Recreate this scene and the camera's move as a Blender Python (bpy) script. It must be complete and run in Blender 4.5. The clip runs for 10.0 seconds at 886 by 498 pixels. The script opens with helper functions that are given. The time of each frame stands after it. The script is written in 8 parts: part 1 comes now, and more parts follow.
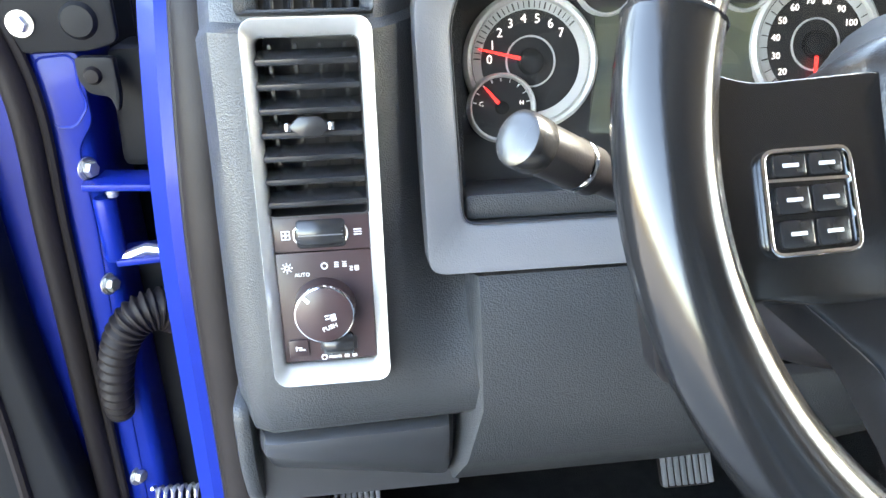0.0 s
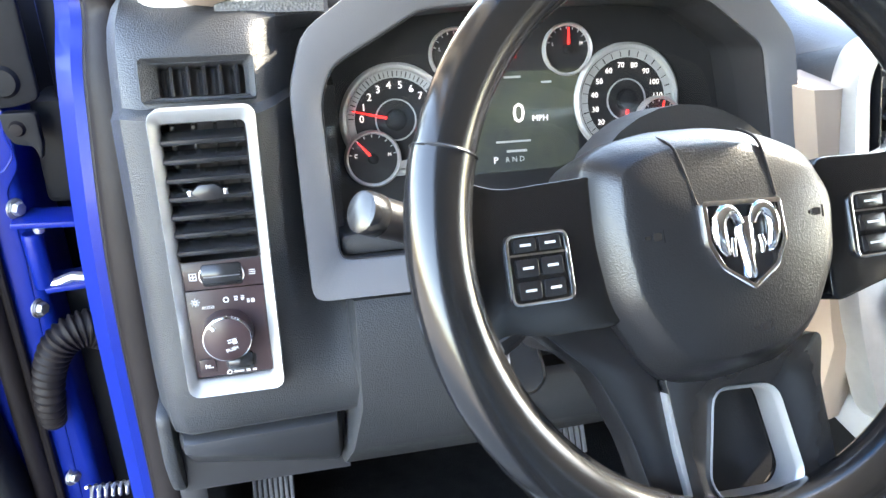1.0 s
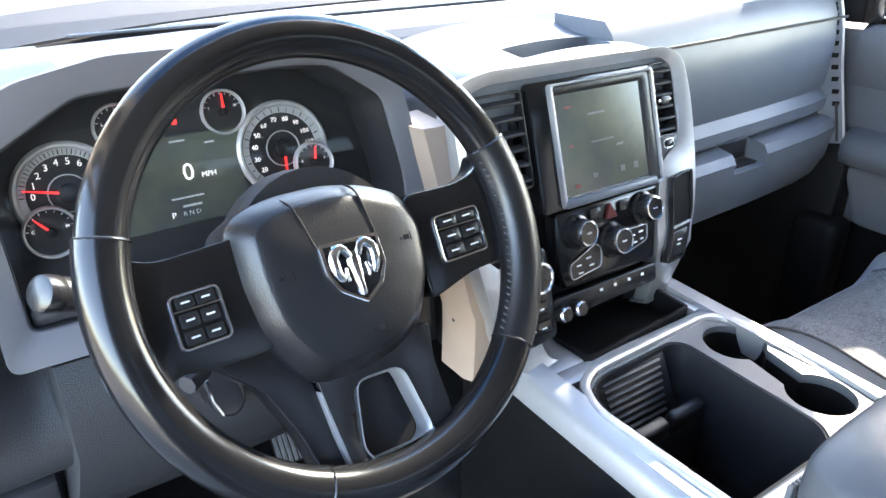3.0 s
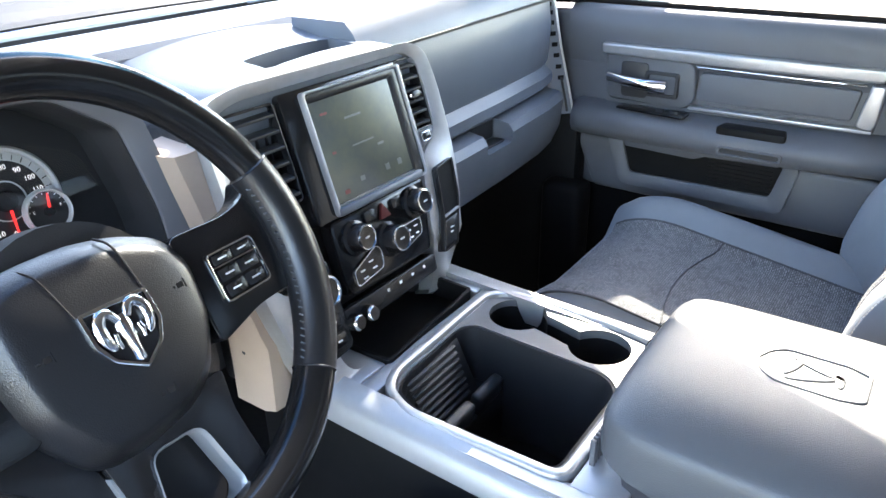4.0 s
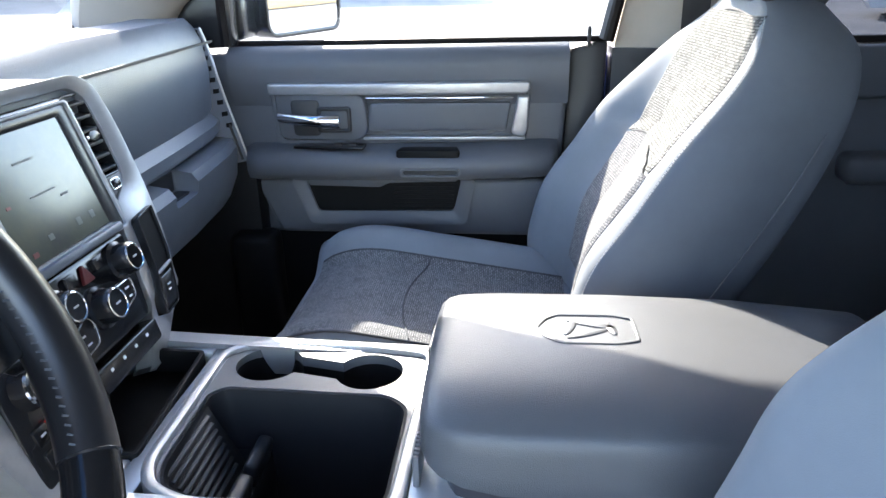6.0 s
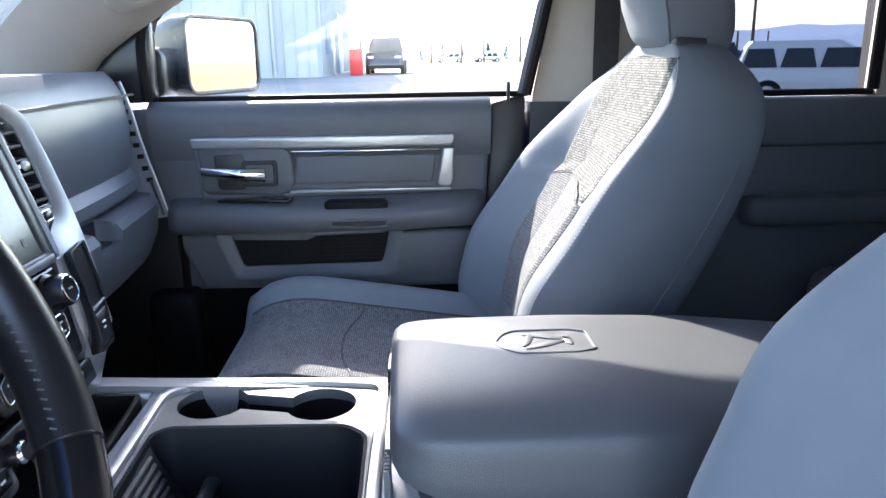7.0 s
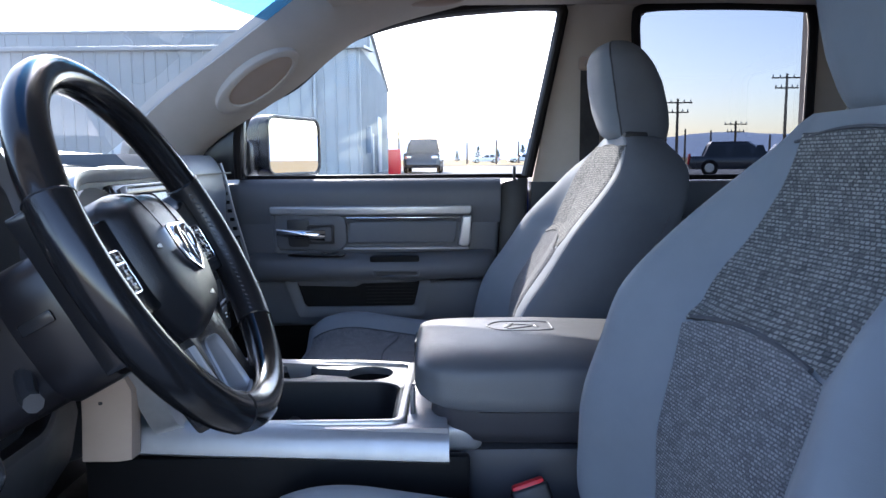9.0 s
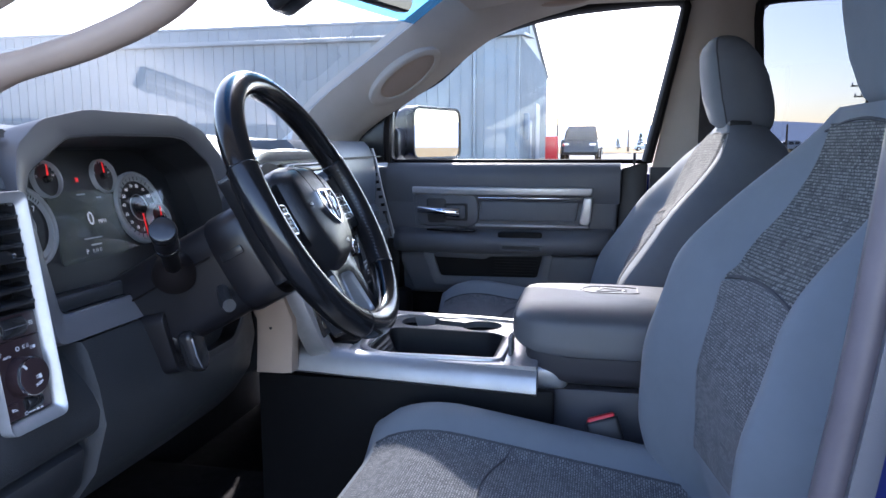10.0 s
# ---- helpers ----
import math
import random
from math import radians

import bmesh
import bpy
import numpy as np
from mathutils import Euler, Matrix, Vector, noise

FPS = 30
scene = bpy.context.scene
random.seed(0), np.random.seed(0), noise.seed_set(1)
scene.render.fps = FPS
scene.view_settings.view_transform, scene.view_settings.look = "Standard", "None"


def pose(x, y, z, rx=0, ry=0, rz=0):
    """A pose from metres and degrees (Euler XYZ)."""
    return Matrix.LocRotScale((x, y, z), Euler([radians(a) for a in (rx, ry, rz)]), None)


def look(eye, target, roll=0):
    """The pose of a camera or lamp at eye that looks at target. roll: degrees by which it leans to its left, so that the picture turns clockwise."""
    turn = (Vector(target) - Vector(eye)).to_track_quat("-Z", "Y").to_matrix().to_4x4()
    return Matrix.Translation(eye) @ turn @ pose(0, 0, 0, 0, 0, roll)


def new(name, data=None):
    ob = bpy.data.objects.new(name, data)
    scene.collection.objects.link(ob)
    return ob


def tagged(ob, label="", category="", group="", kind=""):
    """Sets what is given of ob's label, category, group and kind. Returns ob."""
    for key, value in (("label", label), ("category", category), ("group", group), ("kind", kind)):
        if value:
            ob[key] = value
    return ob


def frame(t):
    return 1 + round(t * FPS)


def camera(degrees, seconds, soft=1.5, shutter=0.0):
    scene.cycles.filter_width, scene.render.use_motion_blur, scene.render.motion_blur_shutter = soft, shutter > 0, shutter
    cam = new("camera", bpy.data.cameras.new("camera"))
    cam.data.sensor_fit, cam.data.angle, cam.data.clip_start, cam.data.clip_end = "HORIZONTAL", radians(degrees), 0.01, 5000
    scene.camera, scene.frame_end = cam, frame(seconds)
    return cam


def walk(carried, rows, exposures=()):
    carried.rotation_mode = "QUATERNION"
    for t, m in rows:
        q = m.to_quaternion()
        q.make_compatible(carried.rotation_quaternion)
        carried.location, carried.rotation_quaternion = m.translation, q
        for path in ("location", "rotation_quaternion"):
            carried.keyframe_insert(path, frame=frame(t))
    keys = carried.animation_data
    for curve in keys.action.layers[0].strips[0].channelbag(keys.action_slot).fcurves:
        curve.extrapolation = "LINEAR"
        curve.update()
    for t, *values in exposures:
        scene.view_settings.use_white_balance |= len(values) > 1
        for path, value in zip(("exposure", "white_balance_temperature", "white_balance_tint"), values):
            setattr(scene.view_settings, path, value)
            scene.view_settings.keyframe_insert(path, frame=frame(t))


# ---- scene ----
cam = camera(62.1, 10.0)
PATH = [
    (0, (-0.731, 0.173, 1.573), (-0.519, 1.973, 0.728), -0.8),
    (0.5, (-0.713, 0.121, 1.615), (-0.421, 1.899, 0.746), -0.4),
    (1, (-0.7, 0.073, 1.659), (-0.309, 1.821, 0.769), -0.1),
    (1.5, (-0.695, 0.023, 1.694), (-0.191, 1.738, 0.796), 0.3),
    (2, (-0.694, -0.016, 1.718), (-0.061, 1.658, 0.825), 0.5),
    (2.5, (-0.69, -0.04, 1.73), (0.119, 1.562, 0.846), 0.5),
    (2.7, (-0.689, -0.041, 1.731), (0.209, 1.517, 0.854), 0.6),
    (4, (-0.675, -0.012, 1.74), (0.791, 1.02, 0.854), -1.1),
    (4.5, (-0.674, 0.019, 1.736), (0.949, 0.786, 0.854), -1.2),
    (5, (-0.66, 0.043, 1.724), (1.066, 0.581, 0.869), -1.4),
    (6.5, (-0.681, 0.15, 1.616), (1.223, 0.185, 1.003), -1.2),
    (7, (-0.7, 0.172, 1.59), (1.234, 0.086, 1.087), -0.9),
    (7.5, (-0.771, 0.177, 1.571), (1.181, 0.03, 1.162), -0.8),
    (8, (-0.87, 0.166, 1.564), (1.096, 0.009, 1.231), -0.7),
    (8.5, (-0.992, 0.169, 1.555), (0.986, 0.053, 1.279), -0.5),
    (9, (-1.121, 0.153, 1.562), (0.864, 0.155, 1.319), -0.5),
    (9.5, (-1.227, 0.123, 1.56), (0.75, 0.308, 1.318), -0.3),
    (10, (-1.335, 0.052, 1.559), (0.601, 0.471, 1.284), -0.2),
]
# stops, kelvin and tint of the clip's own exposure
EXPOSURE = [(0.0, 5.32, 8250, 11), (1.0, 5.10, 8000, 13), (2.5, 4.70, 7500, 14), (5.0, 4.03, 6950, 14), (7.5, 3.33, 6500, 17), (9.5, 2.60, 6150, 21), (10.0, 2.66, 6150, 22)]
walk(cam, [(t, look(eye, target, roll)) for t, eye, target, roll in PATH], EXPOSURE)

# ---- light ----
world = bpy.data.worlds.new("sky_world")
scene.world = world
world.use_nodes = True
wn, wl = world.node_tree.nodes, world.node_tree.links
SUN_EL, SUN_AZ = radians(33), radians(72)   # azimuth from straight ahead towards the passenger side
sky = wn.new("ShaderNodeTexSky")
sky.sky_type, sky.sun_disc = "NISHITA", False
sky.sun_elevation, sky.sun_rotation = SUN_EL, SUN_AZ
wl.new(sky.outputs[0], wn["Background"].inputs[0])
wn["Background"].inputs[1].default_value = 0.145
sun = new("sun", bpy.data.lights.new("sun", "SUN"))
sun.data.energy, sun.data.angle, sun.data.color = 2.2, radians(0.5), (1.0, 0.94, 0.85)
SUN_DIR = Vector((math.sin(SUN_AZ) * math.cos(SUN_EL), math.cos(SUN_AZ) * math.cos(SUN_EL), math.sin(SUN_EL)))
sun.matrix_world = look(SUN_DIR * 30, (0, 0, 0))


# ---- materials ----
def mat(name, color, rough=0.5, metal=0.0, grain=None, vary=None, coat=0.0, spec=0.5, tint=None, emit=0.0, sheen=0.0):
    """grain: (cells per metre, bump strength); vary: (patches per metre, amount); tint: second colour of the patches."""
    m = bpy.data.materials.new(name)
    m.use_nodes = True
    n, l = m.node_tree.nodes, m.node_tree.links
    p = n["Principled BSDF"]
    p.inputs["Base Color"].default_value = (*color, 1)
    p.inputs["Roughness"].default_value = rough
    p.inputs["Metallic"].default_value = metal
    p.inputs["Coat Weight"].default_value = coat
    p.inputs["Specular IOR Level"].default_value = spec
    p.inputs["Sheen Weight"].default_value = sheen
    tc = n.new("ShaderNodeTexCoord")
    if vary:
        a = n.new("ShaderNodeTexNoise")
        a.inputs["Scale"].default_value, a.inputs["Detail"].default_value, a.inputs["Roughness"].default_value = vary[0], 6, 0.65
        l.new(tc.outputs["Object"], a.inputs["Vector"])
        r = n.new("ShaderNodeMapRange")
        r.inputs["From Min"].default_value, r.inputs["From Max"].default_value = 0.3, 0.7
        l.new(a.outputs["Fac"], r.inputs["Value"])
        x = n.new("ShaderNodeMix")
        x.data_type = "RGBA"
        second = tint or [c * (1 - vary[1]) for c in color]
        x.inputs[6].default_value, x.inputs[7].default_value = (*color, 1), (*second, 1)
        l.new(r.outputs[0], x.inputs[0])
        l.new(x.outputs[2], p.inputs["Base Color"])
        q = n.new("ShaderNodeMapRange")
        q.inputs["From Min"].default_value, q.inputs["From Max"].default_value = 0.3, 0.7
        q.inputs["To Min"].default_value, q.inputs["To Max"].default_value = rough * 0.92, min(rough * 1.12, 1)
        l.new(a.outputs["Fac"], q.inputs["Value"])
        l.new(q.outputs[0], p.inputs["Roughness"])
    if grain:
        v = n.new("ShaderNodeTexVoronoi")
        v.inputs["Scale"].default_value = grain[0]
        l.new(tc.outputs["Object"], v.inputs["Vector"])
        b = n.new("ShaderNodeBump")
        b.inputs["Strength"].default_value, b.inputs["Distance"].default_value = grain[1], 0.4 / grain[0]
        l.new(v.outputs["Distance"], b.inputs["Height"])
        l.new(b.outputs[0], p.inputs["Normal"])
    if emit:
        p.inputs["Emission Color"].default_value, p.inputs["Emission Strength"].default_value = (*color, 1), emit
    return m


def woven(name, dark, light, plane="XZ", dash=0.0062, row=0.0036, fill=0.6):
    """Seat cloth: rows of short pale dashes, staggered from row to row, on a dark ground with a fine thread relief."""
    m = bpy.data.materials.new(name)
    m.use_nodes = True
    n, l = m.node_tree.nodes, m.node_tree.links
    p = n["Principled BSDF"]
    p.inputs["Roughness"].default_value, p.inputs["Specular IOR Level"].default_value = 0.95, 0.15
    p.inputs["Sheen Weight"].default_value = 0.1
    tc, sep, com = n.new("ShaderNodeTexCoord"), n.new("ShaderNodeSeparateXYZ"), n.new("ShaderNodeCombineXYZ")
    l.new(tc.outputs["Object"], sep.inputs[0])
    l.new(sep.outputs[plane[0]], com.inputs[0]), l.new(sep.outputs[plane[1]], com.inputs[1])
    warp = n.new("ShaderNodeTexNoise")
    warp.inputs["Scale"].default_value, warp.inputs["Detail"].default_value = 240, 2
    l.new(tc.outputs["Object"], warp.inputs["Vector"])
    push = n.new("ShaderNodeVectorMath")
    push.operation, push.inputs[1].default_value, push.inputs[2].default_value = "MULTIPLY_ADD", (0.0045, 0.0016, 0), (-0.0022, -0.0008, 0)
    l.new(warp.outputs["Color"], push.inputs[0])
    place = n.new("ShaderNodeVectorMath")
    l.new(com.outputs[0], place.inputs[0]), l.new(push.outputs[0], place.inputs[1])
    br = n.new("ShaderNodeTexBrick")
    br.offset, br.offset_frequency = 0.5, 2
    br.inputs["Scale"].default_value, br.inputs["Brick Width"].default_value, br.inputs["Row Height"].default_value = 1.0, dash, row
    br.inputs["Mortar Size"].default_value, br.inputs["Mortar Smooth"].default_value = row * (1 - fill) * 0.72, 0.6
    br.inputs["Color1"].default_value, br.inputs["Color2"].default_value, br.inputs["Mortar"].default_value = (1, 1, 1, 1), (0.15, 0.15, 0.15, 1), (0, 0, 0, 1)
    l.new(place.outputs[0], br.inputs["Vector"])
    thread = n.new("ShaderNodeTexVoronoi")
    thread.inputs["Scale"].default_value = 900
    l.new(tc.outputs["Object"], thread.inputs["Vector"])
    patch = n.new("ShaderNodeTexNoise")
    patch.inputs["Scale"].default_value, patch.inputs["Detail"].default_value = 55, 5
    l.new(tc.outputs["Object"], patch.inputs["Vector"])
    mottle = n.new("ShaderNodeMath")
    mottle.operation = "MULTIPLY"
    l.new(thread.outputs["Distance"], mottle.inputs[0]), l.new(patch.outputs["Fac"], mottle.inputs[1])
    level = n.new("ShaderNodeMath")
    level.operation, level.inputs[1].default_value, level.use_clamp = "MULTIPLY_ADD", 0.9, True
    l.new(mottle.outputs[0], level.inputs[0]), l.new(br.outputs["Color"], level.inputs[2])
    x = n.new("ShaderNodeMix")
    x.data_type = "RGBA"
    x.inputs[6].default_value, x.inputs[7].default_value = (*dark, 1), (*light, 1)
    l.new(level.outputs[0], x.inputs[0])
    l.new(x.outputs[2], p.inputs["Base Color"])
    b = n.new("ShaderNodeBump")
    b.inputs["Strength"].default_value, b.inputs["Distance"].default_value = 0.4, 0.0009
    l.new(level.outputs[0], b.inputs["Height"])
    l.new(b.outputs[0], p.inputs["Normal"])
    return m


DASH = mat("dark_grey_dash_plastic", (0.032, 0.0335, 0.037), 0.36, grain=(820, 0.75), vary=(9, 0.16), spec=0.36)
DASH_SMOOTH = mat("smooth_dark_dash_plastic", (0.027, 0.028, 0.032), 0.36, grain=(1600, 0.12), vary=(9, 0.12))
# Darker copy of the black plastic, with shade put into its colour.
DEEP = mat("shade_darkened_black_plastic", (0.009, 0.009, 0.010), 0.5, grain=(900, 0.2), vary=(10, 0.25), spec=0.12)
DASH_MID = mat("grey_surround_plastic", (0.125, 0.126, 0.138), 0.42, grain=(900, 0.2), vary=(8, 0.08))
# Slate plastic, paler and bluer with sky reflection put into the colour.
DASH_BLUE = mat("slate_pad_sky_sheen", (0.145, 0.162, 0.19), 0.38, grain=(520, 0.3), vary=(8, 0.1))
DOOR_GREY = mat("slate_door_plastic", (0.118, 0.125, 0.140), 0.45, grain=(700, 0.4), vary=(7, 0.1))
BLACK = mat("black_plastic", (0.022, 0.022, 0.025), 0.45, grain=(900, 0.2), vary=(12, 0.2))
COLUMN_BLACK = mat("satin_column_plastic", (0.012, 0.011, 0.013), 0.33, grain=(900, 0.1), vary=(15, 0.25))
SATIN_BLACK = mat("satin_black_plastic", (0.018, 0.018, 0.020), 0.24, vary=(15, 0.2))
GLOSS = mat("piano_black", (0.012, 0.012, 0.013), 0.12, vary=(20, 0.2))
RUBBER = mat("black_rubber", (0.013, 0.010, 0.010), 0.5, grain=(700, 0.15), vary=(18, 0.3), spec=0.12)
LEATHER = mat("black_leather", (0.010, 0.010, 0.011), 0.17, grain=(1400, 0.06), vary=(25, 0.12))
PERF = mat("perforated_leather", (0.016, 0.016, 0.018), 0.30, grain=(1500, 0.22), vary=(25, 0.3))
HUB = mat("grained_airbag_vinyl", (0.014, 0.014, 0.016), 0.30, grain=(1000, 0.34), vary=(14, 0.12))
SILVER = mat("satin_silver_paint", (0.50, 0.50, 0.505), 0.33, 0.6, grain=(2200, 0.05), vary=(60, 0.12))
TITAN = mat("grey_satin_console_paint", (0.42, 0.425, 0.44), 0.38, 0.5, vary=(30, 0.08))
CHROME = mat("chrome", (0.82, 0.82, 0.83), 0.08, 1.0, vary=(40, 0.05))
# Red tint is a reflection put into the dark panel's colour.
PANEL_RED = mat("dark_panel_red_reflection", (0.045, 0.026, 0.028), 0.3, vary=(12, 0.2))
CLOTH = mat("grey_vinyl_cloth", (0.203, 0.228, 0.260), 0.75, grain=(1300, 0.25), vary=(10, 0.1), spec=0.3, sheen=0.1)
# Darker seat cloth; on seat flanks it stands for shade put into the colour.
CLOTH_DARK = mat("dark_seat_cloth_and_side_shade", (0.150, 0.162, 0.182), 0.8, grain=(1300, 0.25), vary=(10, 0.12), spec=0.25)
ARM = mat("grey_armrest_vinyl", (0.108, 0.113, 0.122), 0.36, grain=(900, 0.45), vary=(9, 0.08))
ARM_BASE = mat("dark_armrest_plastic", (0.050, 0.049, 0.058), 0.5, grain=(800, 0.2), vary=(9, 0.1))
WEAVE = woven("flecked_seat_weave", (0.022, 0.024, 0.027), (0.27, 0.27, 0.26))
WEAVE_LOW = woven("plain_flecked_weave", (0.055, 0.058, 0.065), (0.27, 0.272, 0.28), "XZ", 0.0055, 0.0034, 0.55)
WEAVE_DARK = woven("dark_seat_weave", (0.05, 0.053, 0.06), (0.25, 0.255, 0.265), "XY", 0.0055, 0.0034, 0.55)
STITCH = mat("pale_stitching", (0.5, 0.5, 0.5), 0.8, vary=(60, 0.2))
PIPING = mat("dark_seam_cord", (0.08, 0.085, 0.095), 0.8, vary=(60, 0.2))
BEIGE = mat("beige_headliner_cloth", (0.50, 0.44, 0.375), 0.9, grain=(1500, 0.2), vary=(12, 0.08), spec=0.2)
TAN = mat("beige_trim_plastic", (0.42, 0.32, 0.255), 0.5, grain=(1200, 0.15), vary=(14, 0.08))
CARPET = mat("black_carpet", (0.02, 0.02, 0.021), 0.95, grain=(420, 0.9), vary=(35, 0.4), spec=0.1)
BLUE = mat("metallic_blue_paint", (0.0004, 0.012, 0.15), 0.3, 0.0, vary=(30, 0.1), coat=0.08, spec=0.12)
STEEL = mat("zinc_plated_steel", (0.55, 0.54, 0.52), 0.35, 0.9, vary=(90, 0.2))
WHITE = mat("white_marking", (0.8, 0.8, 0.8), 0.6, vary=(90, 0.05))
GLOW_WHITE = mat("lit_white_marking", (0.8, 0.82, 0.85), 0.5, emit=0.06)
GLOW_RED = mat("lit_red_marking", (0.9, 0.03, 0.03), 0.5, emit=0.10)
RED = mat("red_plastic", (0.75, 0.02, 0.03), 0.4, vary=(60, 0.1))
DIAL = mat("black_dial_face", (0.022, 0.022, 0.024), 0.35, vary=(30, 0.2))
DIAL_RING = mat("silver_scale_ring", (0.6, 0.6, 0.59), 0.35, 0.3, vary=(60, 0.1))
# Yellowish patches are outside reflections put into the screen colour.
SCREEN = mat("dark_screen_painted_reflections", (0.05, 0.058, 0.062), 0.16, vary=(9, 0.3), tint=(0.12, 0.125, 0.075), spec=0.9)
MIRROR = mat("mirror_glass", (0.9, 0.9, 0.9), 0.02, 1.0)


def glass(name, tint, rough=0.0, veil=0.0, shine=0.55, steep=4.0):
    """Thin window glass: mostly clear, with a faint reflection, and a pale translucent veil if asked."""
    m = bpy.data.materials.new(name)
    m.use_nodes = True
    n, l = m.node_tree.nodes, m.node_tree.links
    n.remove(n["Principled BSDF"])
    t, g, x, f = n.new("ShaderNodeBsdfTransparent"), n.new("ShaderNodeBsdfGlossy"), n.new("ShaderNodeMixShader"), n.new("ShaderNodeLayerWeight")
    t.inputs[0].default_value = (*tint, 1)
    g.inputs["Roughness"].default_value = rough
    p = n.new("ShaderNodeMath")
    p.operation, p.inputs[1].default_value = "POWER", steep
    q = n.new("ShaderNodeMath")
    q.operation, q.inputs[1].default_value, q.inputs[2].default_value = "MULTIPLY_ADD", shine, 0.05
    l.new(f.outputs["Facing"], p.inputs[0]), l.new(p.outputs[0], q.inputs[0])
    l.new(q.outputs[0], x.inputs[0]), l.new(t.outputs[0], x.inputs[1]), l.new(g.outputs[0], x.inputs[2])
    last = x.outputs[0]
    if veil:
        d, y, k, r = n.new("ShaderNodeBsdfTranslucent"), n.new("ShaderNodeMixShader"), n.new("ShaderNodeTexNoise"), n.new("ShaderNodeMapRange")
        d.inputs[0].default_value = (0.8, 0.8, 0.78, 1)
        k.inputs["Scale"].default_value, k.inputs["Detail"].default_value = 5, 8
        r.inputs["From Min"].default_value, r.inputs["From Max"].default_value = 0.3, 0.7
        r.inputs["To Min"].default_value, r.inputs["To Max"].default_value = veil * 0.6, veil * 1.5
        l.new(k.outputs["Fac"], r.inputs["Value"]), l.new(r.outputs[0], y.inputs[0])
        l.new(last, y.inputs[1]), l.new(d.outputs[0], y.inputs[2])
        last = y.outputs[0]
    l.new(last, n["Material Output"].inputs[0])
    return m


# Translucent part is added for the pale veil of dash reflection.
VEILED = glass("veiled_windshield_glass", (0.50, 0.55, 0.57), 0.0, 0.02, 0.7, 3.2)
GLASS = glass("lightly_tinted_side_glass", (0.76, 0.80, 0.79))
TINTED = glass("tinted_rear_glass", (0.105, 0.116, 0.135))
LENS = glass("cluster_lens", (0.9, 0.9, 0.9))


# ---- building helpers ----
def plane_at(o, tilt=0.0, yaw=0.0):
    """Local frame on a surface that faces the seats: u to the passenger side, v up it, n out of it. tilt: degrees its top leans forward."""
    t = radians(tilt)
    r = Matrix.Rotation(radians(yaw), 3, "Z")
    u, v, n = r @ Vector((1, 0, 0)), r @ Vector((0, math.sin(t), math.cos(t))), r @ Vector((0, -math.cos(t), math.sin(t)))
    return Matrix(((u.x, v.x, n.x, o[0]), (u.y, v.y, n.y, o[1]), (u.z, v.z, n.z, o[2]), (0, 0, 0, 1)))


def side_at(o, lean=0.0):
    """Local frame on the passenger door, which faces the cab: u towards the rear, v up, n into the cab."""
    t = radians(lean)
    u, v, n = Vector((0, -1, 0)), Vector((math.sin(t), 0, math.cos(t))), Vector((-math.cos(t), 0, math.sin(t)))
    return Matrix(((u.x, v.x, n.x, o[0]), (u.y, v.y, n.y, o[1]), (u.z, v.z, n.z, o[2]), (0, 0, 0, 1)))


I4 = Matrix.Identity(4)


def bevel(bm, width, seg=2, angle=28):
    if width <= 0:
        return
    bm.normal_update()
    es = [e for e in bm.edges if len(e.link_faces) == 2 and e.calc_face_angle(0) > radians(angle)]
    bmesh.ops.bevel(bm, geom=es, offset=width, segments=seg, profile=0.5, affect="EDGES", clamp_overlap=True)


def thing(name, label, category, at=(0, 0, 0), group="", kind=""):
    ob = new(name)
    ob.location = at
    ob.empty_display_size = 0.05
    return tagged(ob, label, category, group, kind)


def finish(name, bm, material, sharp=40):
    bmesh.ops.recalc_face_normals(bm, faces=bm.faces)
    me = bpy.data.meshes.new(name)
    bm.to_mesh(me)
    bm.free()
    me.materials.append(material)
    me.polygons.foreach_set("use_smooth", [True] * len(me.polygons))
    me.set_sharp_from_angle(angle=radians(sharp))
    return me


def part(name, bm, material, parent=None, label="", sharp=40):
    ob = new(name, finish(name, bm, material, sharp))
    if parent is not None:
        ob.parent = parent
        if parent.data is None:
            ob.matrix_parent_inverse = Matrix.Translation(-parent.location)
    return tagged(ob, label)


def solo(name, bm, material, label, category, kind="", group="", sharp=40):
    return tagged(new(name, finish(name, bm, material, sharp)), label, category, group, kind)


def box(sx, sy, sz, m=I4, r=0.0, seg=2, bm=None):
    b = bmesh.new()
    bmesh.ops.create_cube(b, size=1, matrix=Matrix.Diagonal((sx, sy, sz, 1)))
    bevel(b, r, seg)
    b.transform(m)
    return merge(bm, b)


def merge(bm, b):
    if bm is None:
        return b
    me = bpy.data.meshes.new("tmp")
    b.to_mesh(me)
    b.free()
    bm.from_mesh(me)
    bpy.data.meshes.remove(me)
    return bm


def prism(pts, z0, z1, m=I4, r=0.0, seg=2, bm=None):
    """A polygon (u, v) of frame m, from n = z0 to n = z1, with rounded edges."""
    b = bmesh.new()
    lo, hi = [b.verts.new((x, y, z0)) for x, y in pts], [b.verts.new((x, y, z1)) for x, y in pts]
    b.faces.new(lo[::-1]), b.faces.new(hi)
    for i in range(len(pts)):
        j = (i + 1) % len(pts)
        b.faces.new((lo[i], lo[j], hi[j], hi[i]))
    bmesh.ops.recalc_face_normals(b, faces=b.faces)
    bevel(b, r, seg, 50)
    b.transform(m)
    return merge(bm, b)


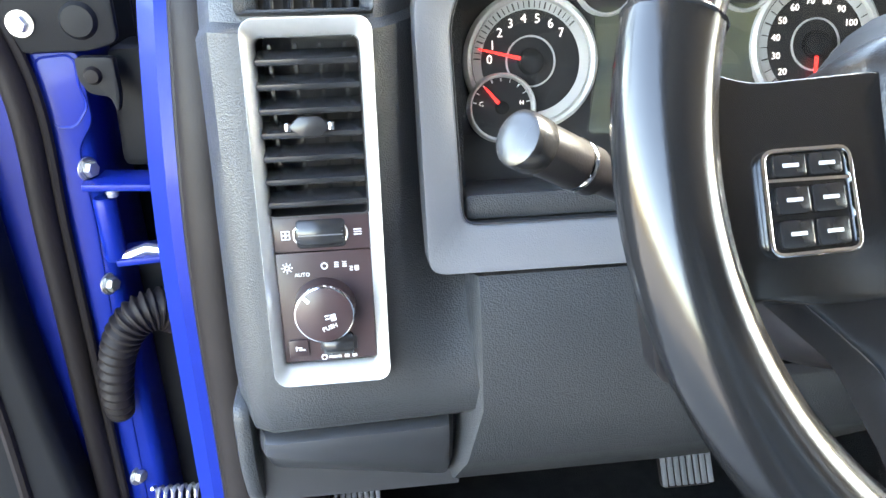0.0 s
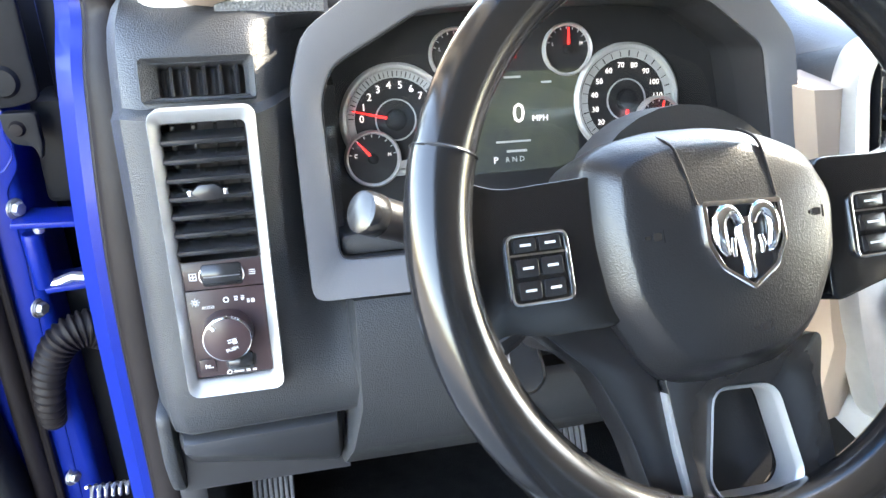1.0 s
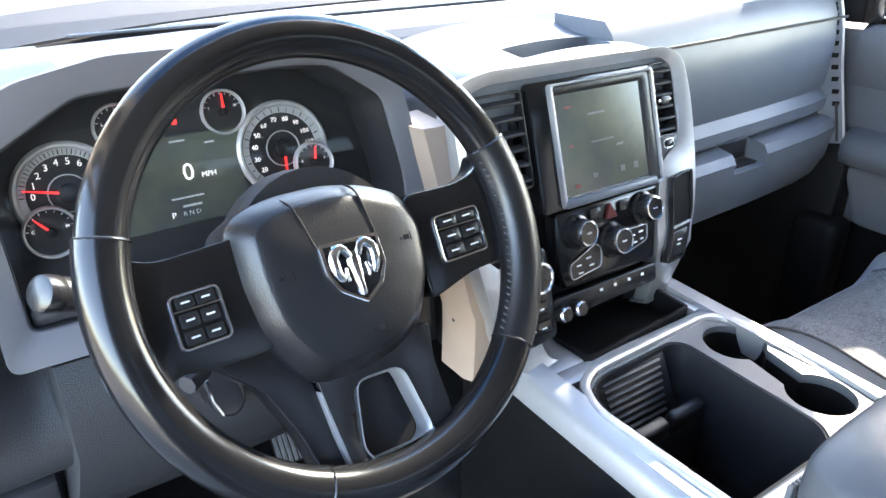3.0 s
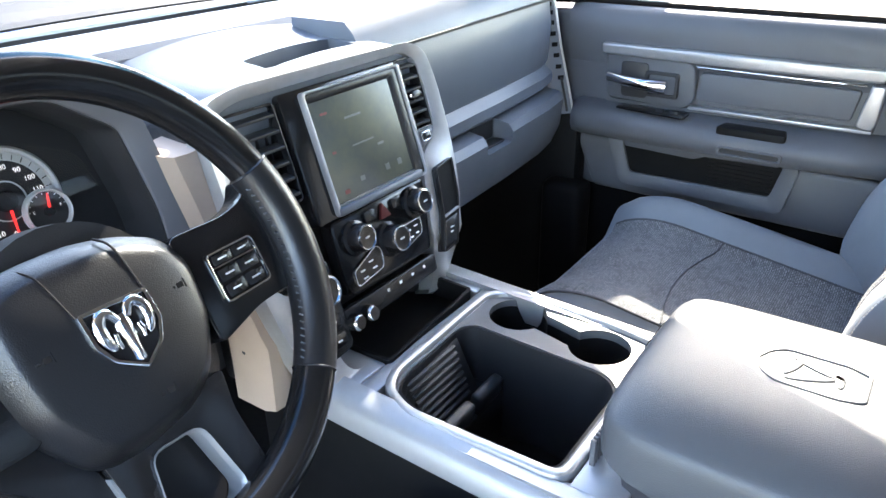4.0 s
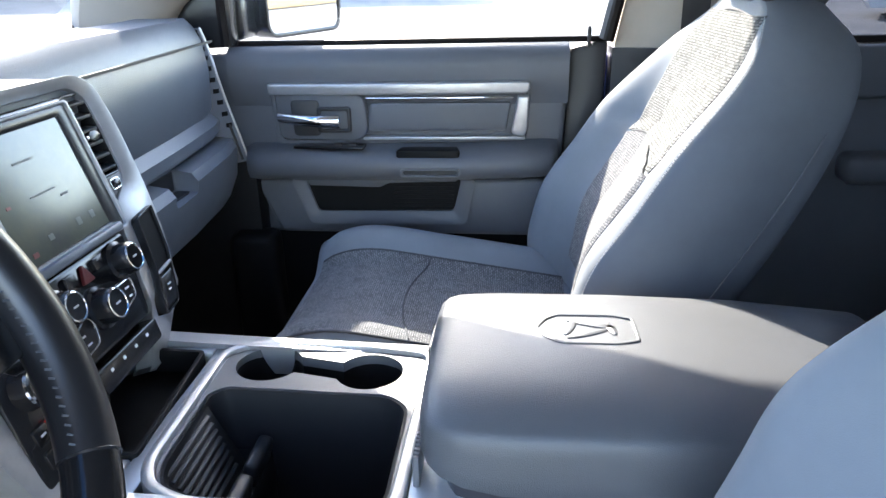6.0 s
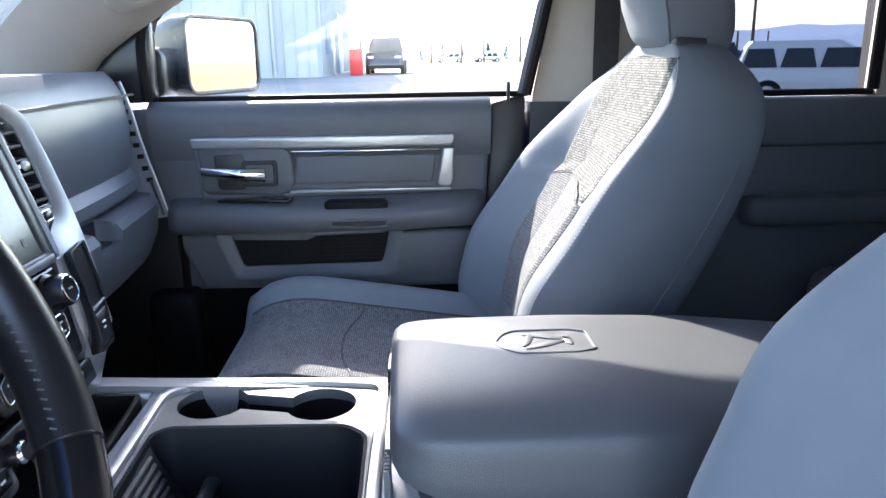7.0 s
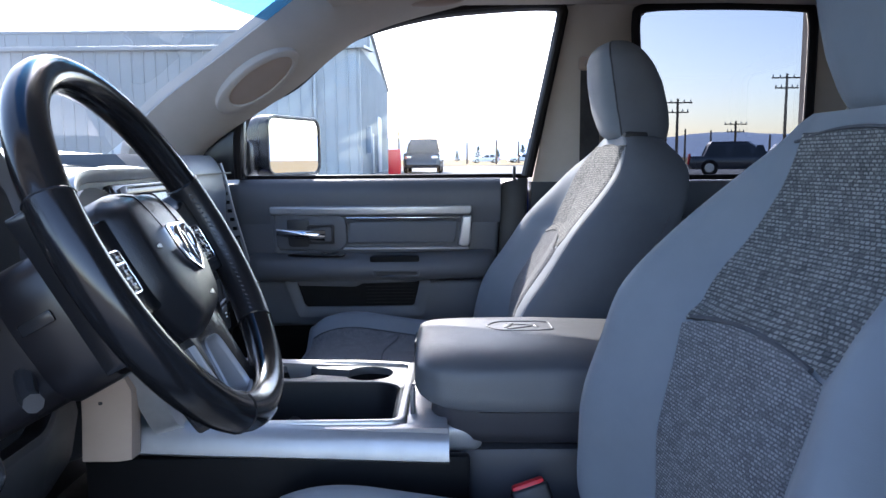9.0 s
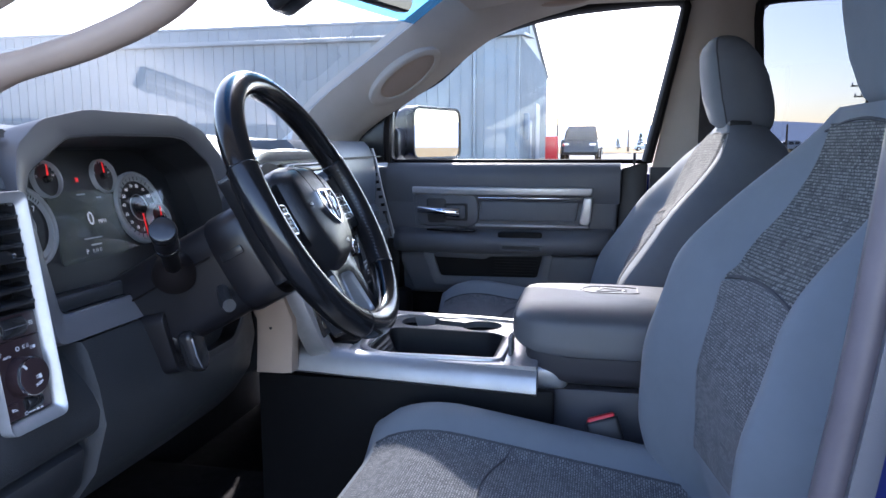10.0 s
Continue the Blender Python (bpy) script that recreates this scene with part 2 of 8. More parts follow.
def frame_ring(outer, inner, z0, z1, m=I4, r=0.0, zin=None, bm=None):
    """A frame between two outlines of as many points; zin: the height of its inner edge."""
    b = bmesh.new()
    zin = z1 if zin is None else zin
    n = len(outer)
    a, c = [b.verts.new((x, y, z0)) for x, y in outer], [b.verts.new((x, y, z1)) for x, y in outer]
    d, e = [b.verts.new((x, y, zin)) for x, y in inner], [b.verts.new((x, y, z0)) for x, y in inner]
    for i in range(n):
        j = (i + 1) % n
        for q in ((a[i], a[j], c[j], c[i]), (c[i], c[j], d[j], d[i]), (d[i], d[j], e[j], e[i]), (e[i], e[j], a[j], a[i])):
            b.faces.new(q)
    bmesh.ops.recalc_face_normals(b, faces=b.faces)
    bevel(b, r, 2, 30)
    b.transform(m)
    return merge(bm, b)


def rrect(cx, cy, w, h, r=0.004, n=4):
    """A rounded rectangle as an outline."""
    out = []
    for k, (sx, sy) in enumerate(((1, 1), (-1, 1), (-1, -1), (1, -1))):
        for i in range(n + 1):
            a = math.pi / 2 * (k + i / n)
            out.append((cx + sx * (w / 2 - r) + r * math.cos(a), cy + sy * (h / 2 - r) + r * math.sin(a)))
    return out


def rounded(pts, r, n=4):
    """An outline with its corners rounded."""
    out = []
    k = len(pts)
    for i in range(k):
        p, a, b = Vector(pts[i]), Vector(pts[i - 1]), Vector(pts[(i + 1) % k])
        ra = min(r, (a - p).length * 0.45, (b - p).length * 0.45)
        s, e = p + (a - p).normalized() * ra, p + (b - p).normalized() * ra
        for j in range(n + 1):
            t = j / n
            q = s * (1 - t) ** 2 + p * 2 * t * (1 - t) + e * t * t
            out.append((q.x, q.y))
    return out


def scaled(pts, k, cx=None, cy=None):
    cx = sum(p[0] for p in pts) / len(pts) if cx is None else cx
    cy = sum(p[1] for p in pts) / len(pts) if cy is None else cy
    return [(cx + (x - cx) * k, cy + (y - cy) * k) for x, y in pts]


def inset(pts, d):
    """An outline moved inwards by d."""
    k = len(pts)
    area = sum(pts[i][0] * pts[(i + 1) % k][1] - pts[(i + 1) % k][0] * pts[i][1] for i in range(k))
    s = 1 if area > 0 else -1
    out = []
    for i in range(k):
        p, a, b = Vector(pts[i]), Vector(pts[i - 1]), Vector(pts[(i + 1) % k])
        e1, e2 = (p - a), (b - p)
        e1 = e1.normalized() if e1.length > 1e-9 else Vector((1, 0))
        e2 = e2.normalized() if e2.length > 1e-9 else e1
        n1, n2 = Vector((-e1.y, e1.x)) * s, Vector((-e2.y, e2.x)) * s
        n = (n1 + n2)
        n = n.normalized() if n.length > 1e-6 else n1
        q = p + n * d / max(n.dot(n1), 0.5)
        out.append((q.x, q.y))
    return out


def lathe(prof, m=I4, n=28, bm=None, a0=0.0, a1=None):
    """A profile of (radius, n) turned round the frame's n axis."""
    b = bmesh.new()
    full = a1 is None
    steps = n if full else n + 1
    rings = []
    for i in range(steps):
        a = a0 + ((2 * math.pi if full else a1 - a0) * i / n)
        rings.append([b.verts.new((r * math.cos(a), r * math.sin(a), z)) for r, z in prof])
    for i in range(n):
        p, q = rings[i], rings[(i + 1) % steps]
        for j in range(len(prof) - 1):
            b.faces.new((p[j], q[j], q[j + 1], p[j + 1]))
    bmesh.ops.remove_doubles(b, verts=b.verts, dist=1e-6)
    b.transform(m)
    return merge(bm, b)


def tube(pts, r, n=10, closed=False, bm=None, flat=1.0):
    """A round bar along points; r: one radius, or one for each point."""
    b = bmesh.new()
    pts = [Vector(p) for p in pts]
    k = len(pts)
    rings = []
    ref = None
    for i, p in enumerate(pts):
        d = (pts[(i + 1) % k] - pts[i - 1]) if closed else (pts[min(i + 1, k - 1)] - pts[max(i - 1, 0)])
        d.normalize()
        if ref is None:
            ref = d.orthogonal().normalized()
        ref = (ref - d * ref.dot(d)).normalized()
        s = d.cross(ref)
        rr = r[i] if isinstance(r, (list, tuple)) else r
        rings.append([b.verts.new(p + ref * rr * math.cos(2 * math.pi * j / n) + s * rr * flat * math.sin(2 * math.pi * j / n)) for j in range(n)])
    for i in range(k if closed else k - 1):
        p, q = rings[i], rings[(i + 1) % k]
        for j in range(n):
            b.faces.new((p[j], p[(j + 1) % n], q[(j + 1) % n], q[j]))
    if not closed:
        b.faces.new(rings[0][::-1]), b.faces.new(rings[-1])
    return merge(bm, b)


def loft(rings, caps=True, bm=None, closed=True, m=I4):
    """Skin over rings of as many points each."""
    b = bmesh.new()
    vs = [[b.verts.new(p) for p in ring] for ring in rings]
    n = len(rings[0])
    for i in range(len(vs) - 1):
        for j in range(n if closed else n - 1):
            k = (j + 1) % n
            b.faces.new((vs[i][j], vs[i][k], vs[i + 1][k], vs[i + 1][j]))
    if caps and closed:
        b.faces.new(vs[0][::-1]), b.faces.new(vs[-1])
    bmesh.ops.recalc_face_normals(b, faces=b.faces)
    b.transform(m)
    return merge(bm, b)


def sheet(fn, nu, nv, thick, bm=None):
    """A curved sheet fn(s, t), s and t from 0 to 1, given thickness."""
    b = bmesh.new()
    g = [[b.verts.new(fn(i / nu, j / nv)) for j in range(nv + 1)] for i in range(nu + 1)]
    for i in range(nu):
        for j in range(nv):
            b.faces.new((g[i][j], g[i + 1][j], g[i + 1][j + 1], g[i][j + 1]))
    bmesh.ops.recalc_face_normals(b, faces=b.faces)
    if thick:
        bmesh.ops.solidify(b, geom=b.faces[:], thickness=thick)
    return merge(bm, b)


def curve_pts(pts, n=8, closed=False):
    """Catmull-Rom through points."""
    P = [Vector(p) for p in pts]
    k = len(P)
    out = []
    for i in range(k if closed else k - 1):
        p0 = P[(i - 1) % k] if closed else P[max(i - 1, 0)]
        p1, p2 = P[i], P[(i + 1) % k]
        p3 = P[(i + 2) % k] if closed else P[min(i + 2, k - 1)]
        for j in range(n):
            t = j / n
            out.append(0.5 * ((2 * p1) + (p2 - p0) * t + (2 * p0 - 5 * p1 + 4 * p2 - p3) * t * t + (3 * p1 - p0 - 3 * p2 + p3) * t ** 3))
    if not closed:
        out.append(P[-1])
    return out


def curve_pts_2d(pts, n=4):
    return [(q.x, q.y) for q in curve_pts([(u, v, 0) for u, v in pts], n)]


def letters(body, size, m, material, parent, name="lettering", align="CENTER"):
    c = bpy.data.curves.new("t", "FONT")
    c.body, c.size, c.align_x, c.align_y, c.extrude, c.resolution_u = body, size, align, "CENTER", 0.0002, 2
    tmp = bpy.data.objects.new("t", c)
    me = bpy.data.meshes.new_from_object(tmp)
    bpy.data.objects.remove(tmp)
    b = bmesh.new()
    b.from_mesh(me)
    bpy.data.meshes.remove(me)
    b.transform(m)
    return part(name, b, material, parent)


def cut(ob, cutter):
    """Cuts the shape in the bmesh cutter out of an object's mesh."""
    bmesh.ops.recalc_face_normals(cutter, faces=cutter.faces)
    me = bpy.data.meshes.new("cutter")
    cutter.to_mesh(me)
    cutter.free()
    tool = new("cutter", me)
    mod = ob.modifiers.new("opening", "BOOLEAN")
    mod.operation, mod.object, mod.solver = "DIFFERENCE", tool, "EXACT"
    bpy.context.view_layer.update()
    made = bpy.data.meshes.new_from_object(ob.evaluated_get(bpy.context.evaluated_depsgraph_get()))
    ob.modifiers.clear()
    ob.data = made
    bpy.data.objects.remove(tool)
    made.set_sharp_from_angle(angle=radians(35))
    return ob


def at(m, u, v, n=0.0, rot=0.0):
    return m @ Matrix.Translation((u, v, n)) @ Matrix.Rotation(radians(rot), 4, "Z")


def bars(spec, m, material, parent, name="marking"):
    """Plain raised bars (u, v, width, height) in one mesh."""
    b = bmesh.new()
    for u, v, w, h in spec:
        box(w, h, 0.0006, at(m, u, v, 0.0003), bm=b)
    return part(name, b, material, parent)

# ---- ground and distance ----
ASPHALT = mat("pale_worn_asphalt", (0.20, 0.197, 0.19), 0.9, grain=(60, 0.4), vary=(0.5, 0.25))
STEEL_WALL = mat("pale_ribbed_steel_cladding", (0.40, 0.41, 0.41), 0.5, 0.0, vary=(0.6, 0.1))
GRASS = mat("dry_yellow_grass", (0.25, 0.165, 0.058), 0.95, grain=(9, 0.8), vary=(0.15, 0.35))
# Distance haze is put into the pale blue colour and a faint glow.
HILL = mat("blue_hills_painted_haze", (0.36, 0.43, 0.54), 1.0, vary=(0.004, 0.2), spec=0.0, emit=0.25)
GZ = 0.10


def rise(x):
    """The lot climbs a little away from the truck."""
    t = min(1, max(0, (x - 12) / 22))
    return GZ + 0.72 * t * t * (3 - 2 * t)


b = bmesh.new()
xs = [-2500, -600, -100, -20, 0, 6, 10] + [12 + 2 * i for i in range(12)] + [36, 60, 120, 400, 1000, 2500]
ys = [-2500, -600, -150, -60, -30, -15, 0, 15, 30, 60, 150, 600, 2500]
vs = [[b.verts.new((x, y, rise(x))) for y in ys] for x in xs]
for i in range(len(xs) - 1):
    for j in range(len(ys) - 1):
        b.faces.new((vs[i][j], vs[i + 1][j], vs[i + 1][j + 1], vs[i][j + 1]))
solo("ground", b, ASPHALT, "pale worn asphalt parking lot in bright sun", "ground", "structure")
b = bmesh.new()
for x0, x1, y0, y1 in ((74, 900, -26, 600), (-900, -14, -26, 900), (-900, 900, -900, -26)):
    gx = sorted({x0, x1} | {x for x in xs if x0 < x < x1})
    low, high = [b.verts.new((x, y0, rise(x) + 0.05)) for x in gx], [b.verts.new((x, y1, rise(x) + 0.05)) for x in gx]
    for i in range(len(gx) - 1):
        b.faces.new((low[i], low[i + 1], high[i + 1], high[i]))
solo("ground_field", b, GRASS, "dry yellow grass field beyond the lot", "field", "structure")


def hills():
    b = bmesh.new()
    n = 220
    prev = None
    for i in range(n + 1):
        a = radians(-170 + 340 * i / n)
        d = 1900
        h = 34 + 46 * (0.5 + 0.5 * noise.noise((a * 2.1, 3.1, 0))) + 30 * abs(noise.noise((a * 7, 0, 5))) + 9 * noise.noise((a * 26, 0, 2))
        p = [Vector((d * math.cos(a), d * math.sin(a), GZ - 1)), Vector(((d + 300) * math.cos(a), (d + 300) * math.sin(a), GZ + h)), Vector(((d + 800) * math.cos(a), (d + 800) * math.sin(a), GZ + h * 0.4))]
        cur = [b.verts.new(q) for q in p]
        if prev:
            for k in range(2):
                b.faces.new((prev[k], cur[k], cur[k + 1], prev[k + 1]))
        prev = cur
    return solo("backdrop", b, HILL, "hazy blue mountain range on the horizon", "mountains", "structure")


hills()

# ---- cab shell ----
FLOOR = 0.74
b = bmesh.new()
box(1.64, 2.45, 0.06, pose(0, -0.05, FLOOR - 0.03), 0.01, bm=b)
box(0.32, 1.1, 0.10, pose(0, 0.65, FLOOR + 0.04), 0.04, 3, bm=b)
solo("floor", b, CARPET, "black carpeted cab floor with a low tunnel", "floor", "structure")
solo("wall_front", box(1.66, 0.03, 0.86, pose(0, 1.13, 1.12)), BLACK, "black firewall behind the dashboard", "firewall", "structure")
solo("wall_rear", box(1.66, 0.04, 0.80, pose(0, -1.27, 1.13), 0.01), DASH, "dark grey rear cab wall", "wall", "structure")


def roof_fn(s, t):
    x, y = -0.80 + 1.6 * s, 0.40 - 1.66 * t
    z = 2.035 - 0.05 * (abs(x) / 0.8) ** 3 - 0.035 * max(0, 1 - t * 6) ** 2
    return (x, y + 0.10 * (1 - (x / 0.8) ** 2) * max(0, 1 - t * 3), z)


solo("roof", sheet(lambda s, t: Vector(roof_fn(s, t)) * 1.0 + Vector(((s - 0.5) * 0.14, 0, 0.055 - 0.03 * abs(2 * s - 1) ** 3)), 20, 18, 0.02), BLUE, "metallic blue cab roof", "roof", "structure")
solo("ceiling", sheet(roof_fn, 20, 18, 0.04), BEIGE, "beige cloth headliner of the cab", "headliner", "structure")

# windshield between the two front pillars
WS = [(1.075, 1.52), (0.883, 1.664), (0.662, 1.829), (0.42, 2.00)]


def ws_fn(s, t):
    x = -0.74 + 1.48 * s
    k = t * (len(WS) - 1)
    i = min(int(k), len(WS) - 2)
    y, z = (WS[i][q] + (WS[i + 1][q] - WS[i][q]) * (k - i) for q in (0, 1))
    return (x * (1 - 0.04 * t), y + 0.13 * (1 - (x / 0.74) ** 2), z)


solo("windshield", sheet(ws_fn, 24, 6, 0.0), VEILED, "clear curved windshield glass", "windshield", "structure")
shade = solo("trim_windshield_shade", sheet(lambda s, t: Vector(ws_fn(s, 0.80 + 0.2 * t)) + Vector((0, -0.004, -0.004)), 24, 3, 0.0), glass("blue_shade_band", (0.10, 0.36, 0.62)), "blue tinted shade band along the windshield top", "shade band", "structure")
shade.visible_shadow = False


def pillar_front(side):
    """Front roof pillar trim: a beige band from the dash up to the roof with a long oval recess."""
    name = "passenger" if side > 0 else "driver"
    ob = thing("front_pillar_trim", "beige roof pillar trim beside the windshield with an oval grab loop", "pillar trim", (side * 0.75, 0.7, 1.7))
    inner = curve_pts([(0.735, 0.95, 1.53), (0.70, 0.883, 1.664), (0.695, 0.662, 1.829), (0.68, 0.45, 1.975), (0.66, 0.36, 2.01)], 6)
    outer = curve_pts([(0.828, 0.79, 1.50), (0.815, 0.765, 1.594), (0.805, 0.535, 1.742), (0.80, 0.347, 1.874), (0.79, 0.10, 1.945)], 6)
    rings = []
    for p, q in zip(inner, outer):
        d = q - p
        ring = []
        for k in range(9):
            t = k / 8
            bulge = 0.036 * math.sin(math.pi * t) ** 0.7
            ring.append(p + d * t + Vector((-0.45, -0.70, -0.2)) * bulge)
        ring += [q + Vector((0.03, 0.03, 0.01)), p + Vector((0.03, 0.03, 0.02))]
        rings.append([Vector((side * v.x, v.y, v.z)) for v in ring])
    part("trim_cover", loft(rings), BEIGE, ob)
    # oval recess plate
    c = Vector((side * 0.722, 0.605, 1.752))
    along = (Vector((side * 0.745, 0.55, 1.80)) - Vector((side * 0.745, 0.76, 1.655))).normalized()
    nrm = Vector((-side * 0.62, -0.60, -0.30)).normalized()
    across = nrm.cross(along).normalized()
    nrm = along.cross(across).normalized()
    if nrm.x * side > 0:
        nrm = -nrm
    m = Matrix(((along.x, across.x, nrm.x, c.x), (along.y, across.y, nrm.y, c.y), (along.z, across.z, nrm.z, c.z), (0, 0, 0, 1)))
    oval = [(0.092 * math.cos(a) * (1 + 0.1 * math.cos(a)), 0.036 * math.sin(a)) for a in [2 * math.pi * i / 28 for i in range(28)]]
    part("grab_plate", prism(scaled(oval, 1.12, 0, 0), -0.03, 0.0, m, 0.004), TAN, ob, "darker recess behind the grab loop")
    ring = [(0.122 * math.cos(a), 0.050 * math.sin(a)) for a in [2 * math.pi * i / 28 for i in range(28)]]
    part("grab_loop", frame_ring(ring, oval, -0.03, 0.001, m, 0.003, 0.006), BEIGE, ob, "beige moulded grab loop", 60)
    return ob


pillar_front(1)
pillar_front(-1)


def belt_rail(side):
    """Roof rail above the doors."""
    b = bmesh.new()
    tube([(side * 0.80, 0.36, 1.99), (side * 0.815, 0.1, 1.995), (side * 0.815, -0.5, 1.995), (side * 0.80, -1.24, 1.97)], 0.05, 10, bm=b, flat=0.8)
    return solo("trim_roof_rail", b, BEIGE, "beige roof rail trim above the doors", "trim", "structure")


belt_rail(1)
belt_rail(-1)

# ---- passenger door ----
DX = 0.82
DM = side_at((DX, 0, 0))


def yz(pts):
    return [(-y, z) for y, z in pts]


def passenger_door():
    ob = thing("passenger_door", "closed slate grey passenger door with silver trim and map pocket", "door", (DX + 0.05, 0.35, 0.8))
    part("door_panel", prism(yz([(0.80, 1.50), (0.775, 1.118), (0.02, 1.118), (0.0, 1.50)]), -0.07, 0.0, DM, 0.012, 3), DOOR_GREY, ob)
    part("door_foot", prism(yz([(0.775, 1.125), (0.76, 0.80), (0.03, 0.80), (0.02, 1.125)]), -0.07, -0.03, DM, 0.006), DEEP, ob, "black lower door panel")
    # upper pad under the window
    prof = [(0.0, 1.395), (0.012, 1.43), (0.016, 1.47), (0.010, 1.497), (-0.006, 1.511), (-0.05, 1.513), (-0.05, 1.395)]
    part("sill_pad", loft([[(DX - n, y, z) for n, z in prof] for y in (0.69, 0.5, 0.25, 0.003)]), DOOR_GREY, ob, sharp=60)
    part("window_seal", box(0.018, 0.78, 0.012, pose(DX + 0.035, 0.31, 1.516), 0.004), RUBBER, ob)
    # shut face of the door behind the panel
    part("door_edge", prism(yz([(0.0, 1.50), (0.03, 0.82), (-0.05, 0.82), (-0.075, 1.515)]), -0.07, -0.03, DM, 0.01), BLACK, ob, "dark door edge")
    # silver trim strips
    top = rounded(yz([(0.608, 1.442), (0.606, 1.42), (0.42, 1.418), (0.085, 1.418), (0.078, 1.428), (0.079, 1.442)]), 0.006)
    part("trim_strip", prism(top, 0.0, 0.026, DM, 0.005, 3), SILVER, ob, "satin silver trim strip")
    endp = rounded(yz([(0.102, 1.4135), (0.115, 1.34), (0.105, 1.334), (0.09, 1.332), (0.082, 1.345), (0.079, 1.4135)]), 0.005)
    part("trim_end", prism(endp, 0.0, 0.024, DM, 0.004, 3), SILVER, ob, "satin silver trim end")
    part("trim_line", box(0.33, 0.006, 0.02, at(DM, -0.252, 1.329, 0.01), 0.002), SILVER, ob, "thin satin silver line")
    part("trim_line", box(0.30, 0.004, 0.018, at(DM, -0.26, 1.410, 0.009), 0.0015), CHROME, ob, "thin bright line")
    part("inset_panel", prism(rounded(yz([(0.40, 1.40), (0.41, 1.342), (0.125, 1.342), (0.115, 1.40)]), 0.008), 0.0, 0.012, DM, 0.004), DOOR_GREY, ob)
    part("trim_surround", frame_ring(rounded(yz([(0.612, 1.447), (0.60, 1.314), (0.085, 1.320), (0.073, 1.447)]), 0.012), rounded(yz([(0.600, 1.437), (0.588, 1.324), (0.095, 1.330), (0.083, 1.437)]), 0.012), -0.01, 0.008, DM, 0.003), DOOR_GREY, ob)
    # door handle in its cup
    part("handle_bezel", prism(rounded(yz([(0.598, 1.425), (0.592, 1.33), (0.43, 1.322), (0.405, 1.342), (0.41, 1.41), (0.44, 1.428)]), 0.014), 0.0, 0.018, DM, 0.005, 3), DOOR_GREY, ob)
    part("handle_cup", prism(rounded(yz([(0.565, 1.408), (0.56, 1.335), (0.505, 1.335), (0.505, 1.408)]), 0.01), 0.016, 0.020, DM, 0.002), BLACK, ob, "dark handle recess")
    part("handle_frame", frame_ring(rrect(-0.475, 1.368, 0.07, 0.052, 0.006), rrect(-0.475, 1.368, 0.055, 0.038, 0.005), 0.016, 0.024, DM, 0.002), BLACK, ob)
    rings = []
    for i in range(9):
        t = i / 8
        y, h = 0.588 - 0.126 * t, 0.0105 + 0.0035 * t ** 2
        rings.append([(DX - 0.030 - 0.012 * math.sin(math.pi * t) + 0.008 * math.cos(a), y, 1.376 - 0.010 * t + h * math.sin(a)) for a in [2 * math.pi * k / 12 for k in range(12)]])
    part("door_handle", loft(rings), CHROME, ob, "polished chrome pull handle", 60)
    # armrest shelf
    prof = [(0.0, 1.318), (0.030, 1.315), (0.062, 1.306), (0.076, 1.292), (0.077, 1.272), (0.066, 1.255), (0.03, 1.245), (0.0, 1.24)]
    rings = []
    for y, k, dz in ((0.672, 0.3, -0.01), (0.655, 0.75, 0.0), (0.63, 0.95, 0.0), (0.40, 1.0, 0), (0.2, 1.0, 0), (0.12, 1.02, 0.004), (0.04, 0.95, 0.006), (0.022, 0.6, 0.004)):
        rings.append([(DX - n * k, y, z + dz) for n, z in prof])
    part("armrest_shelf", loft(rings), DOOR_GREY, ob, sharp=60)
    part("switch_panel", prism(rounded([(0.758, 0.41), (0.80, 0.41), (0.80, 0.55), (0.775, 0.56)], 0.006), 1.314, 1.3195, I4, 0.002), GLOSS, ob, "gloss black window switch panel")
    for y in (0.435, 0.465):
        part("window_switch", box(0.014, 0.016, 0.006, pose(0.779, y, 1.3215), 0.002), BLACK, ob)
    part("pull_cup", prism(rounded([(0.752, 0.345), (0.80, 0.335), (0.80, 0.225), (0.752, 0.215)], 0.008), 1.29, 1.3145, I4, 0.003), DEEP, ob, "dark pull pocket")
    part("grip_pad", frame_ring(rrect(-0.275, 1.272, 0.12, 0.018, 0.006), rrect(-0.275, 1.272, 0.110, 0.010, 0.004), 0.07, 0.081, DM, 0.002), DOOR_GREY, ob)
    part("grip_insert", prism(rrect(-0.275, 1.272, 0.108, 0.009, 0.004), 0.07, 0.0775, DM), DASH, ob)
    # map pocket
    out = rounded(yz([(0.572, 1.250), (0.535, 1.152), (0.205, 1.152), (0.185, 1.250)]), 0.012)
    inn = rounded(yz([(0.54, 1.247), (0.518, 1.178), (0.232, 1.180), (0.215, 1.249)]), 0.010)
    part("pocket_surround", frame_ring(out, inn, -0.01, 0.045, DM, 0.006, 0.038), DOOR_GREY, ob)
    part("map_pocket", prism(inset(inn, -0.001), 0.0, 0.0315, DM), DEEP, ob, "dark map pocket recess")
    rg = bmesh.new()
    for i in range(7):
        box(0.125, 0.0030, 0.004, at(DM, -0.295, 1.187 + i * 0.0085, 0.0325), bm=rg)
    part("pocket_grille", rg, DEEP, ob, "ribbed black grille")
    part("pocket_edge", prism(rounded(yz([(0.538, 1.252), (0.532, 1.236), (0.385, 1.232), (0.365, 1.241), (0.225, 1.244), (0.22, 1.252)]), 0.004), 0.028, 0.042, DM, 0.003), DOOR_GREY, ob)
